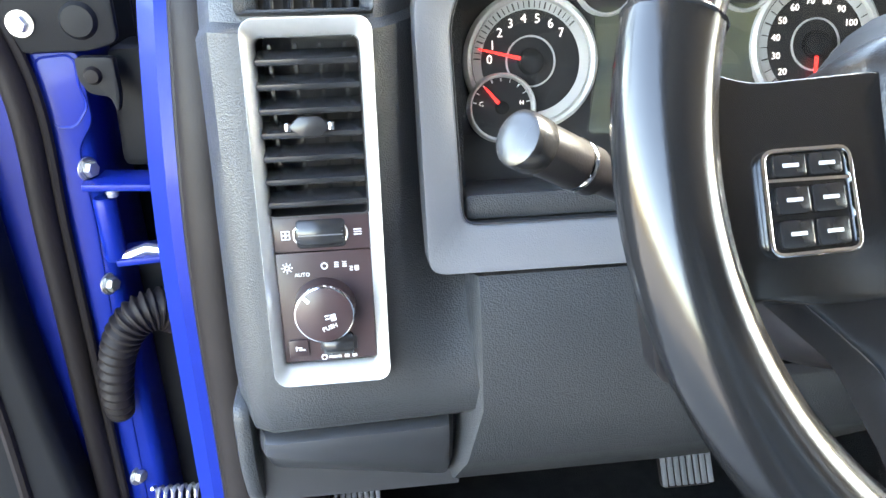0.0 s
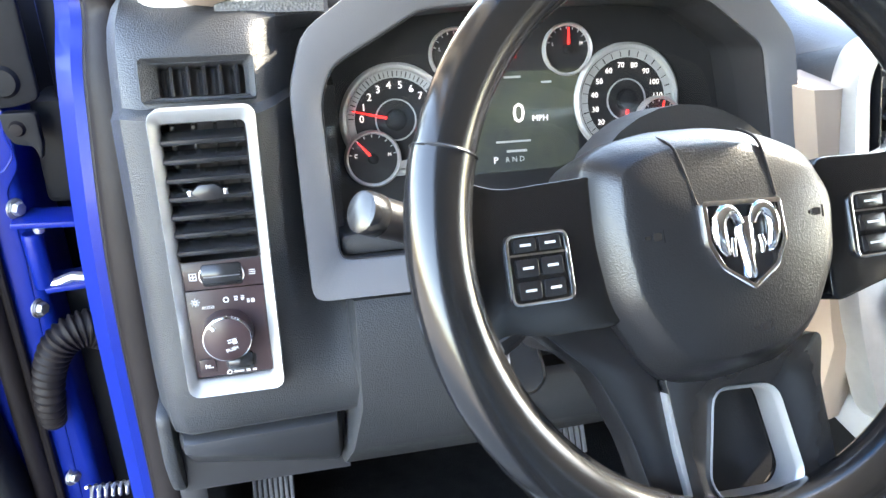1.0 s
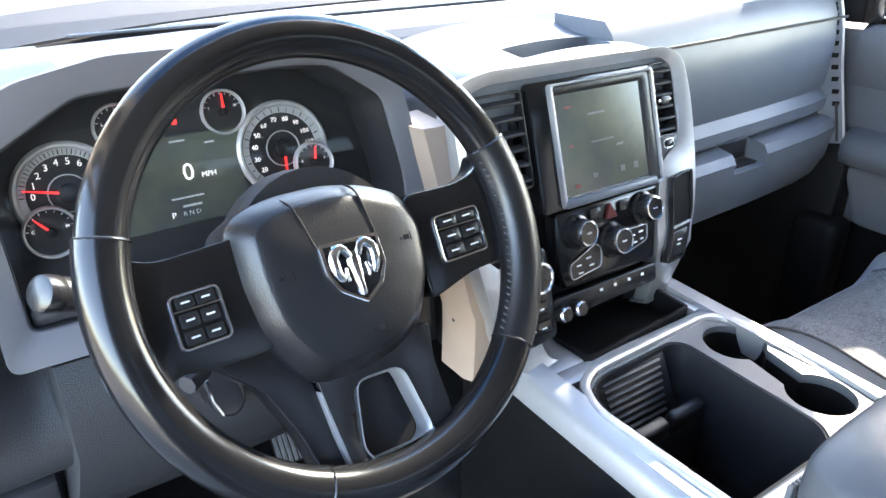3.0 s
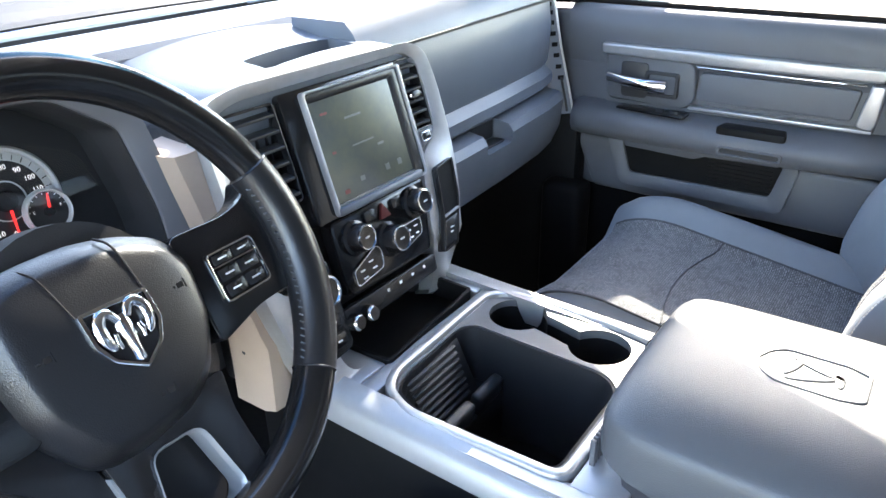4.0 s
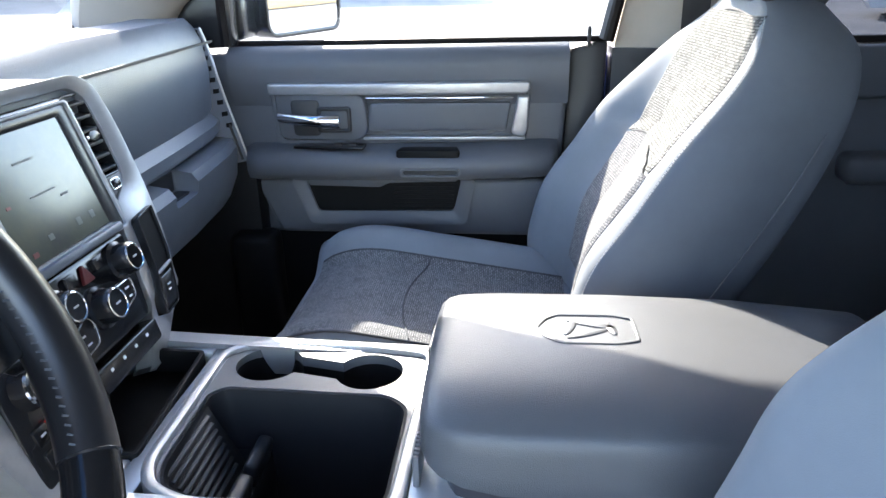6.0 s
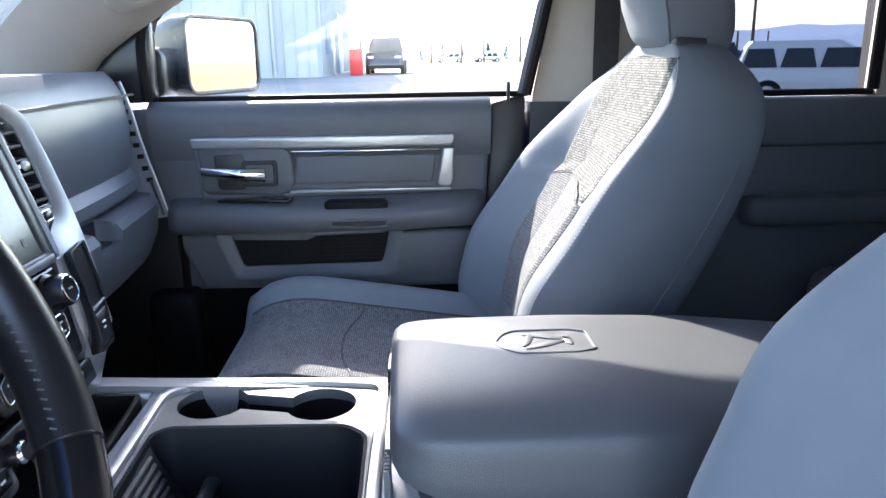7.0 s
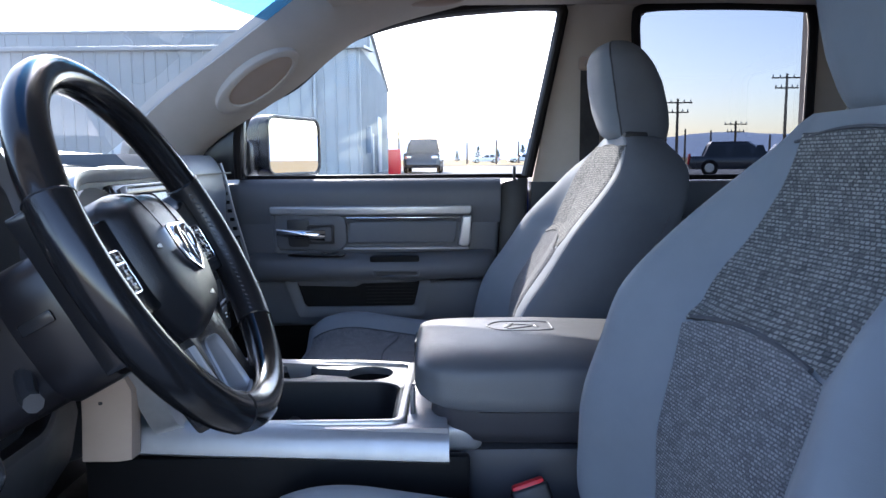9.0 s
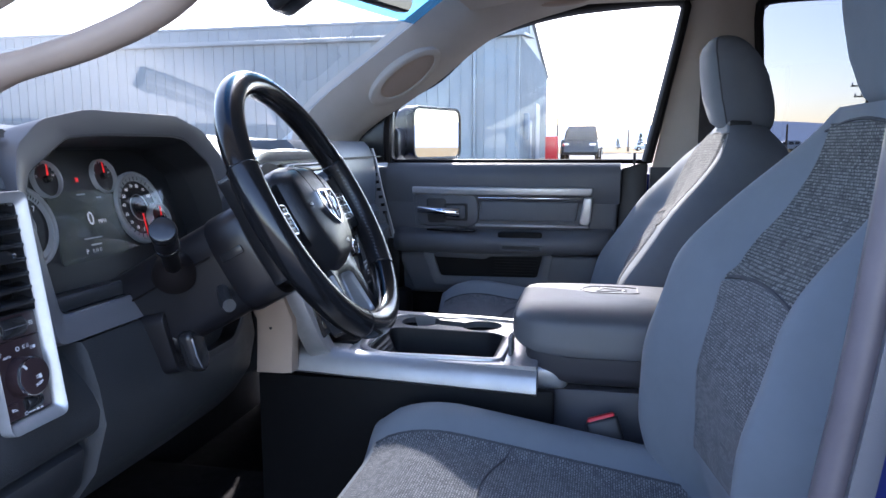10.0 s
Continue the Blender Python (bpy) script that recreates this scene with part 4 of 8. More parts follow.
# ---- centre console ----
def console():
    ob = thing("centre_console", "grey satin centre console with cup holders and open bin", "console", (0, 0.35, FLOOR))
    Z = 1.205
    # deck with openings: strips round the bin, cups and tray
    def deck(x0, x1, y0, y1, z=Z, th=0.02):
        return box(x1 - x0, y1 - y0, th, pose((x0 + x1) / 2, (y0 + y1) / 2, z - th / 2), 0.003)
    ring_o = rounded([(-0.160, 0.208), (0.134, 0.202), (0.152, 0.30), (0.155, 0.435), (0.126, 0.479), (-0.105, 0.473), (-0.140, 0.455), (-0.162, 0.412)], 0.026, 6)
    ring_i = inset(ring_o, 0.013)
    part("deck_trim", frame_ring(ring_o, ring_i, Z - 0.02, Z + 0.005, I4, 0.0035), SILVER, ob, "bright silver trim round cups and bin")
    bin_o = rounded([(-0.146, 0.223), (0.012, 0.223), (0.037, 0.248), (0.046, 0.442), (0.030, 0.458), (-0.10, 0.455), (-0.132, 0.442), (-0.147, 0.405)], 0.02, 5)
    cups = []
    for (cx, cy), a0, a1 in (((0.100, 0.408), -62, 242), ((0.087, 0.281), 118, 422)):
        cups += [(cx + 0.0405 * math.cos(radians(a0 + (a1 - a0) * i / 24)), cy + 0.0405 * math.sin(radians(a0 + (a1 - a0) * i / 24))) for i in range(25)]
    plate = part("cup_plate", prism(inset(ring_i, 0.001), Z - 0.014, Z - 0.001, I4), ARM, ob, "grey cup holder plate")
    cut(plate, prism(cups, Z - 0.05, Z + 0.05))
    cut(plate, prism(bin_o, Z - 0.05, Z + 0.05))
    w_top, w_bot = [(x, y, Z - 0.002) for x, y in inset(cups, -0.0008)], [(x, y, Z - 0.075) for x, y in scaled(cups, 0.94)]
    b = bmesh.new()
    loft([w_top, w_bot], False, b)
    b.faces.new([b.verts.new(q) for q in w_bot])
    # Well uses the darkened black, so its shade sits in the colour.
    part("cup_well", b, DEEP, ob, "black cup holder well")
    for sx, x in ((-1, -0.175), (1, 0.158)):
        prof = [(x, Z), (x + sx * 0.012, Z - 0.012), (x + sx * 0.015, Z - 0.035), (x + sx * 0.004, Z - 0.042), (x - sx * 0.02, Z - 0.042), (x - sx * 0.025, Z)]
        part("side_rail", loft([[(px, y, pz + dz) for px, pz in prof] for y, dz in ((0.148, -0.006), (0.30, 0.0), (0.47, 0.006), (0.60, 0.012))]), TITAN, ob, "satin silver side rail", 60)
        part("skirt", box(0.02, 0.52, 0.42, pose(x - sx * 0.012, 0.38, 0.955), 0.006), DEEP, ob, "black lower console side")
    part("deck_front", deck(-0.158, 0.160, 0.462, 0.488, Z - 0.001), TITAN, ob)
    part("deck_rear", deck(-0.158, 0.148, 0.150, 0.206), TITAN, ob)
    part("deck_left", prism([(-0.176, 0.15), (-0.158, 0.15), (-0.158, 0.60), (-0.176, 0.60)], Z - 0.02, Z + 0.0005, I4), TITAN, ob)
    part("deck_front_left", deck(-0.158, -0.093, 0.4885, 0.60, Z - 0.0005), TITAN, ob)
    part("deck_front_right", deck(0.122, 0.168, 0.4885, 0.60), TITAN, ob)
    # tray ahead of the bin
    tr = rounded([(-0.093, 0.482), (0.121, 0.497), (0.128, 0.62), (-0.093, 0.62)], 0.008)
    part("tray_rim", frame_ring(tr, inset(tr, 0.0055), Z - 0.045, Z + 0.0035, I4, 0.0015), DEEP, ob, "raised black tray rim")
    part("tray", prism(inset(tr, 0.004), Z - 0.034, Z - 0.028, I4), DEEP, ob, "black rubber tray")
    # bin
    w = 0.004
    bi = inset(bin_o, w)
    part("bin", loft([[(x, y, z) for x, y in o] for o, z in ((bin_o, Z - 0.17), (bin_o, Z - 0.004), (bi, Z - 0.002), (scaled(bi, 0.93), Z - 0.16))]), BLACK, ob, "deep black open storage bin", 40)
    part("bin_mat", prism(rounded([(-0.128, 0.236), (0.008, 0.236), (0.030, 0.256), (0.032, 0.375), (-0.128, 0.375)], 0.02), Z - 0.162, Z - 0.152, I4, 0.003), RUBBER, ob, "black rubber bin mat")
    part("bin_step", prism(rounded([(-0.143, 0.392), (0.040, 0.392), (0.040, 0.452), (-0.13, 0.452)], 0.008), Z - 0.165, Z - 0.082, I4, 0.006, 3), BLACK, ob, "black step inside the bin")
    for x0, x1 in ((-0.135, -0.040), (-0.030, 0.030)):
        part("bin_divider", box(x1 - x0, 0.018, 0.034, pose((x0 + x1) / 2, 0.398, Z - 0.070, 14), 0.006, 3), BLACK, ob, "black bin divider")
    part("divider_clip", box(0.016, 0.010, 0.006, pose(-0.138, 0.398, Z - 0.052, 14), 0.002), CHROME, ob, "bright divider clip")
    part("socket_lid", box(0.014, 0.002, 0.009, pose(-0.075, 0.389, Z - 0.100), 0.0008), SATIN_BLACK, ob)
    for i in range(8):
        part("grille_rib", box(0.105 - 0.002 * i, 0.005, 0.0034, pose(-0.050, 0.449 - i * 0.0040, Z - 0.014 - i * 0.0082, 28), 0.001), DASH, ob)
    part("grille_panel", box(0.130, 0.004, 0.092, pose(-0.050, 0.436, Z - 0.048, -26), 0.003), BLACK, ob)
    part("lower_body", box(0.27, 0.50, 0.26, pose(0, 0.38, 0.88), 0.02), BLACK, ob)
    for i in range(7):
        part("ribbed_strip", box(0.0035, 0.006, 0.045, pose(-0.118 + i * 0.0062, 0.199, 1.215), 0.001), DASH_MID, ob)
    part("rear_body", box(0.29, 0.50, 0.40, pose(0.015, -0.09, 0.96), 0.02), ARM_BASE, ob, "dark grey rear console body")
    part("rear_cap", prism(rounded([(-0.135, 0.10), (-0.140, 0.165), (-0.130, 0.195), (0.15, 0.195), (0.16, 0.10)], 0.02), 1.155, 1.196, I4, 0.01, 3), TITAN, ob, "grey satin rear cap")
    return ob


console()


def armrest():
    ob = thing("console_armrest", "grey vinyl padded console armrest lid with an embossed shield", "armrest", (0.015, 0, 1.2))
    def ring(y, w, zt, zb):
        h = zt - zb
        half = [(q, zt - h * d) for q, d in ((0.0, 0.0), (0.3, 0.01), (0.5, 0.035), (0.66, 0.085), (0.78, 0.155), (0.86, 0.225), (0.91, 0.28), (0.930, 0.315), (0.945, 0.365), (0.956, 0.44), (0.966, 0.56), (0.982, 0.80), (0.992, 0.95), (0.986, 1.0))]
        out = [(0.015 - w * q, y, z) for q, z in half[::-1]] + [(0.015 + w * q, y, z) for q, z in half[1:]]
        for i in range(1, 5):
            out.append((0.015 + w * (1 - 2 * i / 5), y, zb))
        return out
    lid_rings = ((0.197, 0.095, 1.272, 1.256), (0.1965, 0.115, 1.281, 1.248), (0.194, 0.130, 1.2865, 1.243), (0.187, 0.144, 1.2910, 1.236), (0.175, 0.152, 1.2940, 1.229), (0.155, 0.157, 1.2960, 1.222), (0.12, 0.160, 1.2975, 1.2165), (0.06, 0.160, 1.298, 1.2145), (0.0, 0.160, 1.298, 1.2145), (-0.15, 0.160, 1.292, 1.2145), (-0.28, 0.155, 1.278, 1.2145), (-0.31, 0.145, 1.25, 1.222))
    lid = part("lid", loft([ring(*r) for r in lid_rings]), ARM, ob, "padded grey vinyl lid", 38)
    def under(y, w, zt, zb):
        return [(0.015 + sx * w * k, y, z) for sx, k, z in ((-1, 0.9, zb), (-1, 0.975, zb + 0.006), (-1, 1.0, zb + 0.02), (-1, 1.0, zt), (1, 1.0, zt), (1, 1.0, zb + 0.02), (1, 0.975, zb + 0.006), (1, 0.9, zb))]
    part("base", loft([under(*r) for r in ((0.172, 0.130, 1.232, 1.205), (0.162, 0.144, 1.225, 1.186), (0.142, 0.152, 1.219, 1.172), (0.10, 0.155, 1.213, 1.165), (-0.28, 0.155, 1.212, 1.160))]), ARM_BASE, ob, "dark plastic armrest base", 50)
    # embossed shield
    m = Matrix.Translation((0.026, 0.034, 1.2972)) @ Matrix.Rotation(radians(90), 4, "Z")
    sh = rounded([(-0.052, -0.026), (-0.03, -0.034), (0.03, -0.034), (0.045, -0.022), (0.055, 0.0), (0.045, 0.022), (0.03, 0.034), (-0.03, 0.034), (-0.052, 0.026)], 0.006)
    part("shield_edge", frame_ring(sh, inset(sh, 0.004), -0.008, 0.0018, m, 0.0010), ARM, lid, "embossed shield outline")
    b = bmesh.new()
    for u, v, a, w, h in ((0.0, 0.012, 25, 0.05, 0.010), (-0.005, -0.010, -20, 0.055, 0.012), (0.018, 0.0, 70, 0.035, 0.010), (-0.025, 0.0, 100, 0.03, 0.010)):
        prism([(w / 2 * math.cos(t), h / 2 * math.sin(t)) for t in [2 * math.pi * i / 16 for i in range(16)]], -0.006, 0.0021, at(m, u, v, 0, a), 0.0012, bm=b)
    part("shield_relief", b, ARM, lid, "embossed relief")
    # latch
    part("latch", prism(rounded([(0.004, 1.246), (0.078, 1.246), (0.074, 1.278), (0.008, 1.278)], 0.005), -0.2005, -0.170, Matrix(((1, 0, 0, 0), (0, 0, -1, 0), (0, 1, 0, 0), (0, 0, 0, 1))), 0.003), GLOSS, ob, "gloss black lid latch")
    return ob


armrest()


# ---- steering wheel ----
WM = plane_at((-0.461, 0.405, 1.488), 28.5, 4)
RIM_R = 0.169


def steering_wheel():
    ob = thing("steering_wheel", "black leather steering wheel with a grained airbag cover and chrome shield", "steering wheel", (-0.461, 0.405, 1.488))

    def arc(a0, a1, r0=0.0168, n=40, squash=1.0):
        pts, n = [], max(6, int(n * abs(a1 - a0) / 360))
        for i in range(n + 1):
            a = radians(a0 + (a1 - a0) * i / n)
            pts.append(WM @ Vector((RIM_R * math.cos(a), RIM_R * math.sin(a), 0)))
        return pts
    part("rim", tube(arc(19, 161, n=120), 0.0165, 16), LEATHER, ob, "smooth black leather upper rim", 80)
    part("rim", tube(arc(161, 245, n=120), 0.0176, 16), LEATHER, ob, "smooth worn black leather rim", 80)
    part("rim", tube(arc(245, 318, n=120), 0.0172, 16), LEATHER, ob, "smooth black leather rim", 80)
    part("rim_grip", tube(arc(318, 379, n=120), 0.0178, 16), PERF, ob, "perforated black leather grip", 80)
    for a in (19, 161, 245, 318):
        p = radians(a)
        c = WM @ Vector((RIM_R * math.cos(p), RIM_R * math.sin(p), 0))
        d = (WM.to_3x3() @ Vector((-math.sin(p), math.cos(p), 0))).normalized()
        part("rim_seam", lathe([(0.0172, -0.0012), (0.0184, 0.0), (0.0172, 0.0012)], Matrix.Translation(c) @ d.to_track_quat("Z", "Y").to_matrix().to_4x4(), 20), SATIN_BLACK, ob)
    # stitches on the inside of the right hand grip
    st = bmesh.new()
    for i in range(26):
        p = radians(320 + i * 2.2)
        r = RIM_R - 0.0178
        box(0.0052, 0.0012, 0.0014, WM @ Matrix.Rotation(p, 4, "Z") @ Matrix.Translation((r + 0.0012, 0, 0.006)) @ Matrix.Rotation(radians(35), 4, "X") @ Matrix.Rotation(radians(-40), 4, "Y"), bm=st)
    part("stitching", st, PIPING, ob, "dark thread stitching")
    # airbag cover: a domed pad with a broad bevel round its sides
    cov = rounded([(-0.083, 0.043), (-0.066, 0.053), (-0.040, 0.0575), (0.0, 0.057), (0.034, 0.050), (0.063, 0.037), (0.076, 0.012), (0.071, -0.030), (0.051, -0.066), (0.024, -0.082), (-0.018, -0.087), (-0.048, -0.084), (-0.061, -0.072), (-0.080, -0.038), (-0.0845, 0.0)], 0.010, 3)
    part("airbag_cover", loft([[WM @ Vector((x * k - 0.004 * (1 - k), y * k - 0.010 * (1 - k), z)) for x, y in cov] for z, k in ((-0.06, 0.97), (-0.03, 1.0), (-0.010, 0.995), (-0.0065, 0.982), (0.0090, 0.825), (0.0102, 0.80), (0.0118, 0.72), (0.0140, 0.55), (0.0156, 0.35), (0.0164, 0.18))]), HUB, ob, "grained black airbag cover", 24)
    for x0, x1, x2 in ((-0.037, -0.0335, -0.029), (0.017, 0.0190, 0.0205)):
        line = curve_pts([(x0, 0.053, -0.004), (x0 + (x1 - x0) * 0.4, 0.046, 0.0080), (x1, 0.036, 0.0118), (x2, 0.012, 0.0150)], 6)
        part("cover_seam", tube([WM @ q for q in line], 0.0009, 6), RUBBER, ob)
    # shield emblem, plain shapes
    sh = rounded([(-0.0295, 0.0130), (0.0192, 0.0105), (0.0200, -0.012), (0.013, -0.026), (-0.004, -0.0370), (-0.0225, -0.024), (-0.0290, -0.010)], 0.0025)
    em = at(WM, 0.0, 0.0, 0.0165)
    part("emblem_shield", prism(inset(sh, 0.001), -0.006, 0.0010, em), SATIN_BLACK, ob, "black shield plate")
    part("emblem_frame", frame_ring(sh, inset(sh, 0.0026), -0.006, 0.0036, em, 0.0009), CHROME, ob, "chrome shield outline")
    b = bmesh.new()
    for sg in (-1, 1):
        tube([em @ Vector((-0.0045 + sg * u, v, 0.0025)) for u, v in curve_pts_2d([(0.0035, -0.001), (0.0075, 0.0055), (0.0125, 0.0060), (0.0165, 0.0005), (0.0165, -0.008), (0.0140, -0.0145), (0.0115, -0.0155)])], [0.0030 + 0.0016 * math.sin(math.pi * i / 24) - 0.0012 * max(0, (i - 16) / 8) for i in range(25)], 10, bm=b)
        tube([em @ Vector((-0.0045 + sg * u, v, 0.0022)) for u, v in ((0.0085, -0.008), (0.0095, -0.013), (0.0085, -0.018))], [0.0018, 0.0022, 0.0012], 8, bm=b)
    loft([[em @ Vector((-0.0045 + u, v, z)) for u, z in ((-w, 0.0008), (-w * 0.6, 0.0042), (0, 0.0052), (w * 0.6, 0.0042), (w, 0.0008))] for v, w in ((0.0025, 0.0052), (-0.006, 0.0062), (-0.014, 0.0050), (-0.022, 0.0034), (-0.0285, 0.0042), (-0.0305, 0.0022))], bm=b)
    part("emblem_relief", b, CHROME, ob, "polished chrome relief", 50)
    for u, v, n in ((-0.055, -0.002, 0.0131), (0.046, 0.0, 0.0131), (0.003, -0.058, 0.0131)):
        bars([(u - 0.0048, v, 0.003, 0.0018), (u + 0.001, v, 0.005, 0.0038), (u + 0.005, v, 0.001, 0.0068)], at(WM, 0, 0, n), SATIN_BLACK, ob, "horn_mark")
    # spokes, flared where they meet the rim, with button pads
    for sx, pts, btn in ((-1, [(-0.164, 0.062), (-0.150, 0.040), (-0.132, 0.0335), (-0.072, 0.036), (-0.070, -0.047), (-0.118, -0.046), (-0.140, -0.041), (-0.152, -0.052), (-0.160, -0.074)], (-0.1155, -0.0095, 0.0355, 0.038)), (1, [(0.066, 0.032), (0.120, 0.030), (0.146, 0.036), (0.160, 0.056), (0.162, -0.060), (0.150, -0.044), (0.112, -0.045), (0.066, -0.056)], (0.1090, -0.0115, 0.048, 0.040))):
        o = rounded(pts, 0.010, 4)
        part("spoke", prism(o, -0.032, -0.0045, WM, 0.0065, 3), LEATHER, ob, "black spoke", 60)
        u, v, w, h = btn
        fo = rounded([(u - w / 2, v + h / 2), (u + w / 2, v + h / 2), (u + w / 2 + 0.0005, v - h / 2), (u - w / 2 - 0.0005, v - h / 2)], 0.0055)
        part("button_frame", frame_ring(fo, inset(fo, 0.0019), -0.006, -0.0012, WM, 0.0006), CHROME, ob, "chrome button frame")
        pad = part("button_pad", prism(inset(fo, 0.0015), -0.006, -0.0032, WM), GLOSS, ob)
        part("pad_line", box(w - 0.004, 0.0011, 0.0016, at(WM, u, v + h * 0.20, -0.0026, -1)), CHROME, pad, "thin chrome line")
        bw = (w - 0.0075) / 2
        for i in range(2):
            for cy, bh in ((v + h * 0.335, h * 0.21), (v + h * 0.02, h * 0.26), (v - h * 0.29, h * 0.26)):
                cx = u - (w - 0.0075) / 2 + bw * (i + 0.5)
                bt = part("button", prism(rrect(cx, cy, bw - 0.0012, bh, 0.0016, 2), -0.004, -0.0010, WM, 0.0008), SATIN_BLACK, pad)
                bars([(cx, cy, bw * 0.42, 0.0013)], at(WM, 0, 0, -0.0011), WHITE, bt, "button_mark")
    # lower piece round its opening, and the arm that sweeps to it
    outer = rounded([(-0.050, -0.070), (0.058, -0.070), (0.0515, -0.100), (0.056, -0.163), (-0.0405, -0.163), (-0.0460, -0.110)], 0.007, 4)
    oc = rounded([(-0.0180, -0.0925), (0.0215, -0.0955), (0.0320, -0.1500), (0.0240, -0.1600), (-0.0190, -0.1575), (-0.0280, -0.1440)], 0.010, 4)
    part("lower_spoke", frame_ring(outer, oc, -0.034, -0.008, WM, 0.003, -0.011), SATIN_BLACK, ob, "satin black lower spoke round an opening", 50)
    part("spoke_lip", frame_ring(inset(oc, -0.0012), inset(oc, 0.0014), -0.030, -0.0085, WM, 0.0006, -0.013), TITAN, ob, "grey edge of the spoke opening")
    part("spoke_back", prism(inset(oc, -0.004), -0.050, -0.040, WM), BLACK, ob)
    part("spoke_edge", prism(rounded([(-0.0500, -0.088), (-0.0465, -0.090), (-0.0430, -0.122), (-0.0395, -0.155), (-0.0435, -0.156), (-0.0480, -0.122)], 0.002), -0.030, -0.0085, WM, 0.0015), TITAN, ob, "bright edge of the lower spoke")
    part("spoke_arm", prism(rounded([(-0.122, -0.038), (-0.070, -0.036), (-0.050, -0.078), (-0.047, -0.110), (-0.041, -0.158), (-0.060, -0.158), (-0.070, -0.114), (-0.087, -0.073)], 0.008), -0.042, -0.014, WM, 0.005, 3), SATIN_BLACK, ob, "black arm of the lower spoke")
    part("hub_back", lathe([(0.0, -0.03), (0.075, -0.03), (0.080, -0.06), (0.07, -0.09), (0.0, -0.09)], WM, 32), BLACK, ob)
    return ob


steering_wheel()


def column():
    ob = thing("steering_column", "black steering column shroud with ignition and tilt lever", "steering column", (-0.46, 0.55, 1.43))
    CM = plane_at((-0.461, 0.47, 1.455), 28.5, 3)
    o = rounded([(-0.075, 0.055), (0.075, 0.055), (0.085, 0.0), (0.075, -0.085), (-0.075, -0.085), (-0.085, 0.0)], 0.03, 5)
    o = [(x, y * 0.72 if y > 0 else y) for x, y in o]
    part("shroud", loft([[CM @ Vector((x * k, y * k, z)) for x, y in o] for z, k in ((0.0, 0.84), (-0.008, 0.95), (-0.05, 0.97), (-0.11, 0.97), (-0.20, 0.94))]), COLUMN_BLACK, ob, "black column shroud", 50)
    collar = [(x * 1.02, y * 1.02) for x, y in o]
    part("front_collar", frame_ring(collar, inset(o, 0.012), -0.045, 0.006, CM, 0.006), COLUMN_BLACK, ob, "raised collar behind the wheel")
    for s in (-1, 1):
        part("shroud_seam", tube([CM @ Vector((s * 0.0815, -0.002, z)) for z in (-0.05, -0.09, -0.14, -0.19)], 0.0014, 6), RUBBER, ob)
    part("collar_slot", box(0.003, 0.010, 0.030, CM @ Matrix.Translation((-0.0865, -0.012, -0.020)), 0.001), SATIN_BLACK, ob)
    part("tilt_lever", tube([CM @ Vector(p) for p in ((-0.070, -0.04, -0.06), (-0.10, -0.06, -0.05), (-0.115, -0.065, -0.04))], 0.008, 8), BLACK, ob)
    return ob


column()


def stalk():
    ob = thing("turn_signal_lever", "black turn signal lever with a knurled round end", "lever", (-0.56, 0.49, 1.47))
    a, t = Vector((-0.569, 0.542, 1.422)), Vector((-0.658, 0.495, 1.476))
    d = (t - a).normalized()
    m = Matrix.Translation(a) @ d.to_track_quat("Z", "Y").to_matrix().to_4x4()
    ln = (t - a).length
    part("arm", lathe([(0.0, -0.03), (0.0095, -0.03), (0.0095, ln - 0.062), (0.0130, ln - 0.056), (0.0132, ln - 0.0145)], m, 28), COLUMN_BLACK, ob)
    part("end_knob", lathe([(0.0132, ln - 0.0145), (0.0142, ln - 0.013), (0.0142, ln - 0.003), (0.0134, ln), (0.011, ln + 0.001), (0.0, ln + 0.001)], m, 32), SATIN_BLACK, ob, "glossy dark lever end")
    part("collar", lathe([(0.0134, ln - 0.046), (0.0139, ln - 0.045), (0.0139, ln - 0.043), (0.0134, ln - 0.042)], m, 28), CHROME, ob, "thin bright ring")
    part("boot", lathe([(0.010, 0.002), (0.016, -0.004), (0.024, -0.014), (0.027, -0.026), (0.0, -0.027)], m, 28), RUBBER, ob, "black rubber boot")
    return ob


stalk()


# ---- dashboard ----
BZ = plane_at((-0.757, 0.577, 1.296), 8)
CL = plane_at((-0.457, 0.60, 1.353), 12)
CF = plane_at((-0.457, 0.725, 1.50), 15)
ST = plane_at((0.0, 0.57, 1.393), 18)


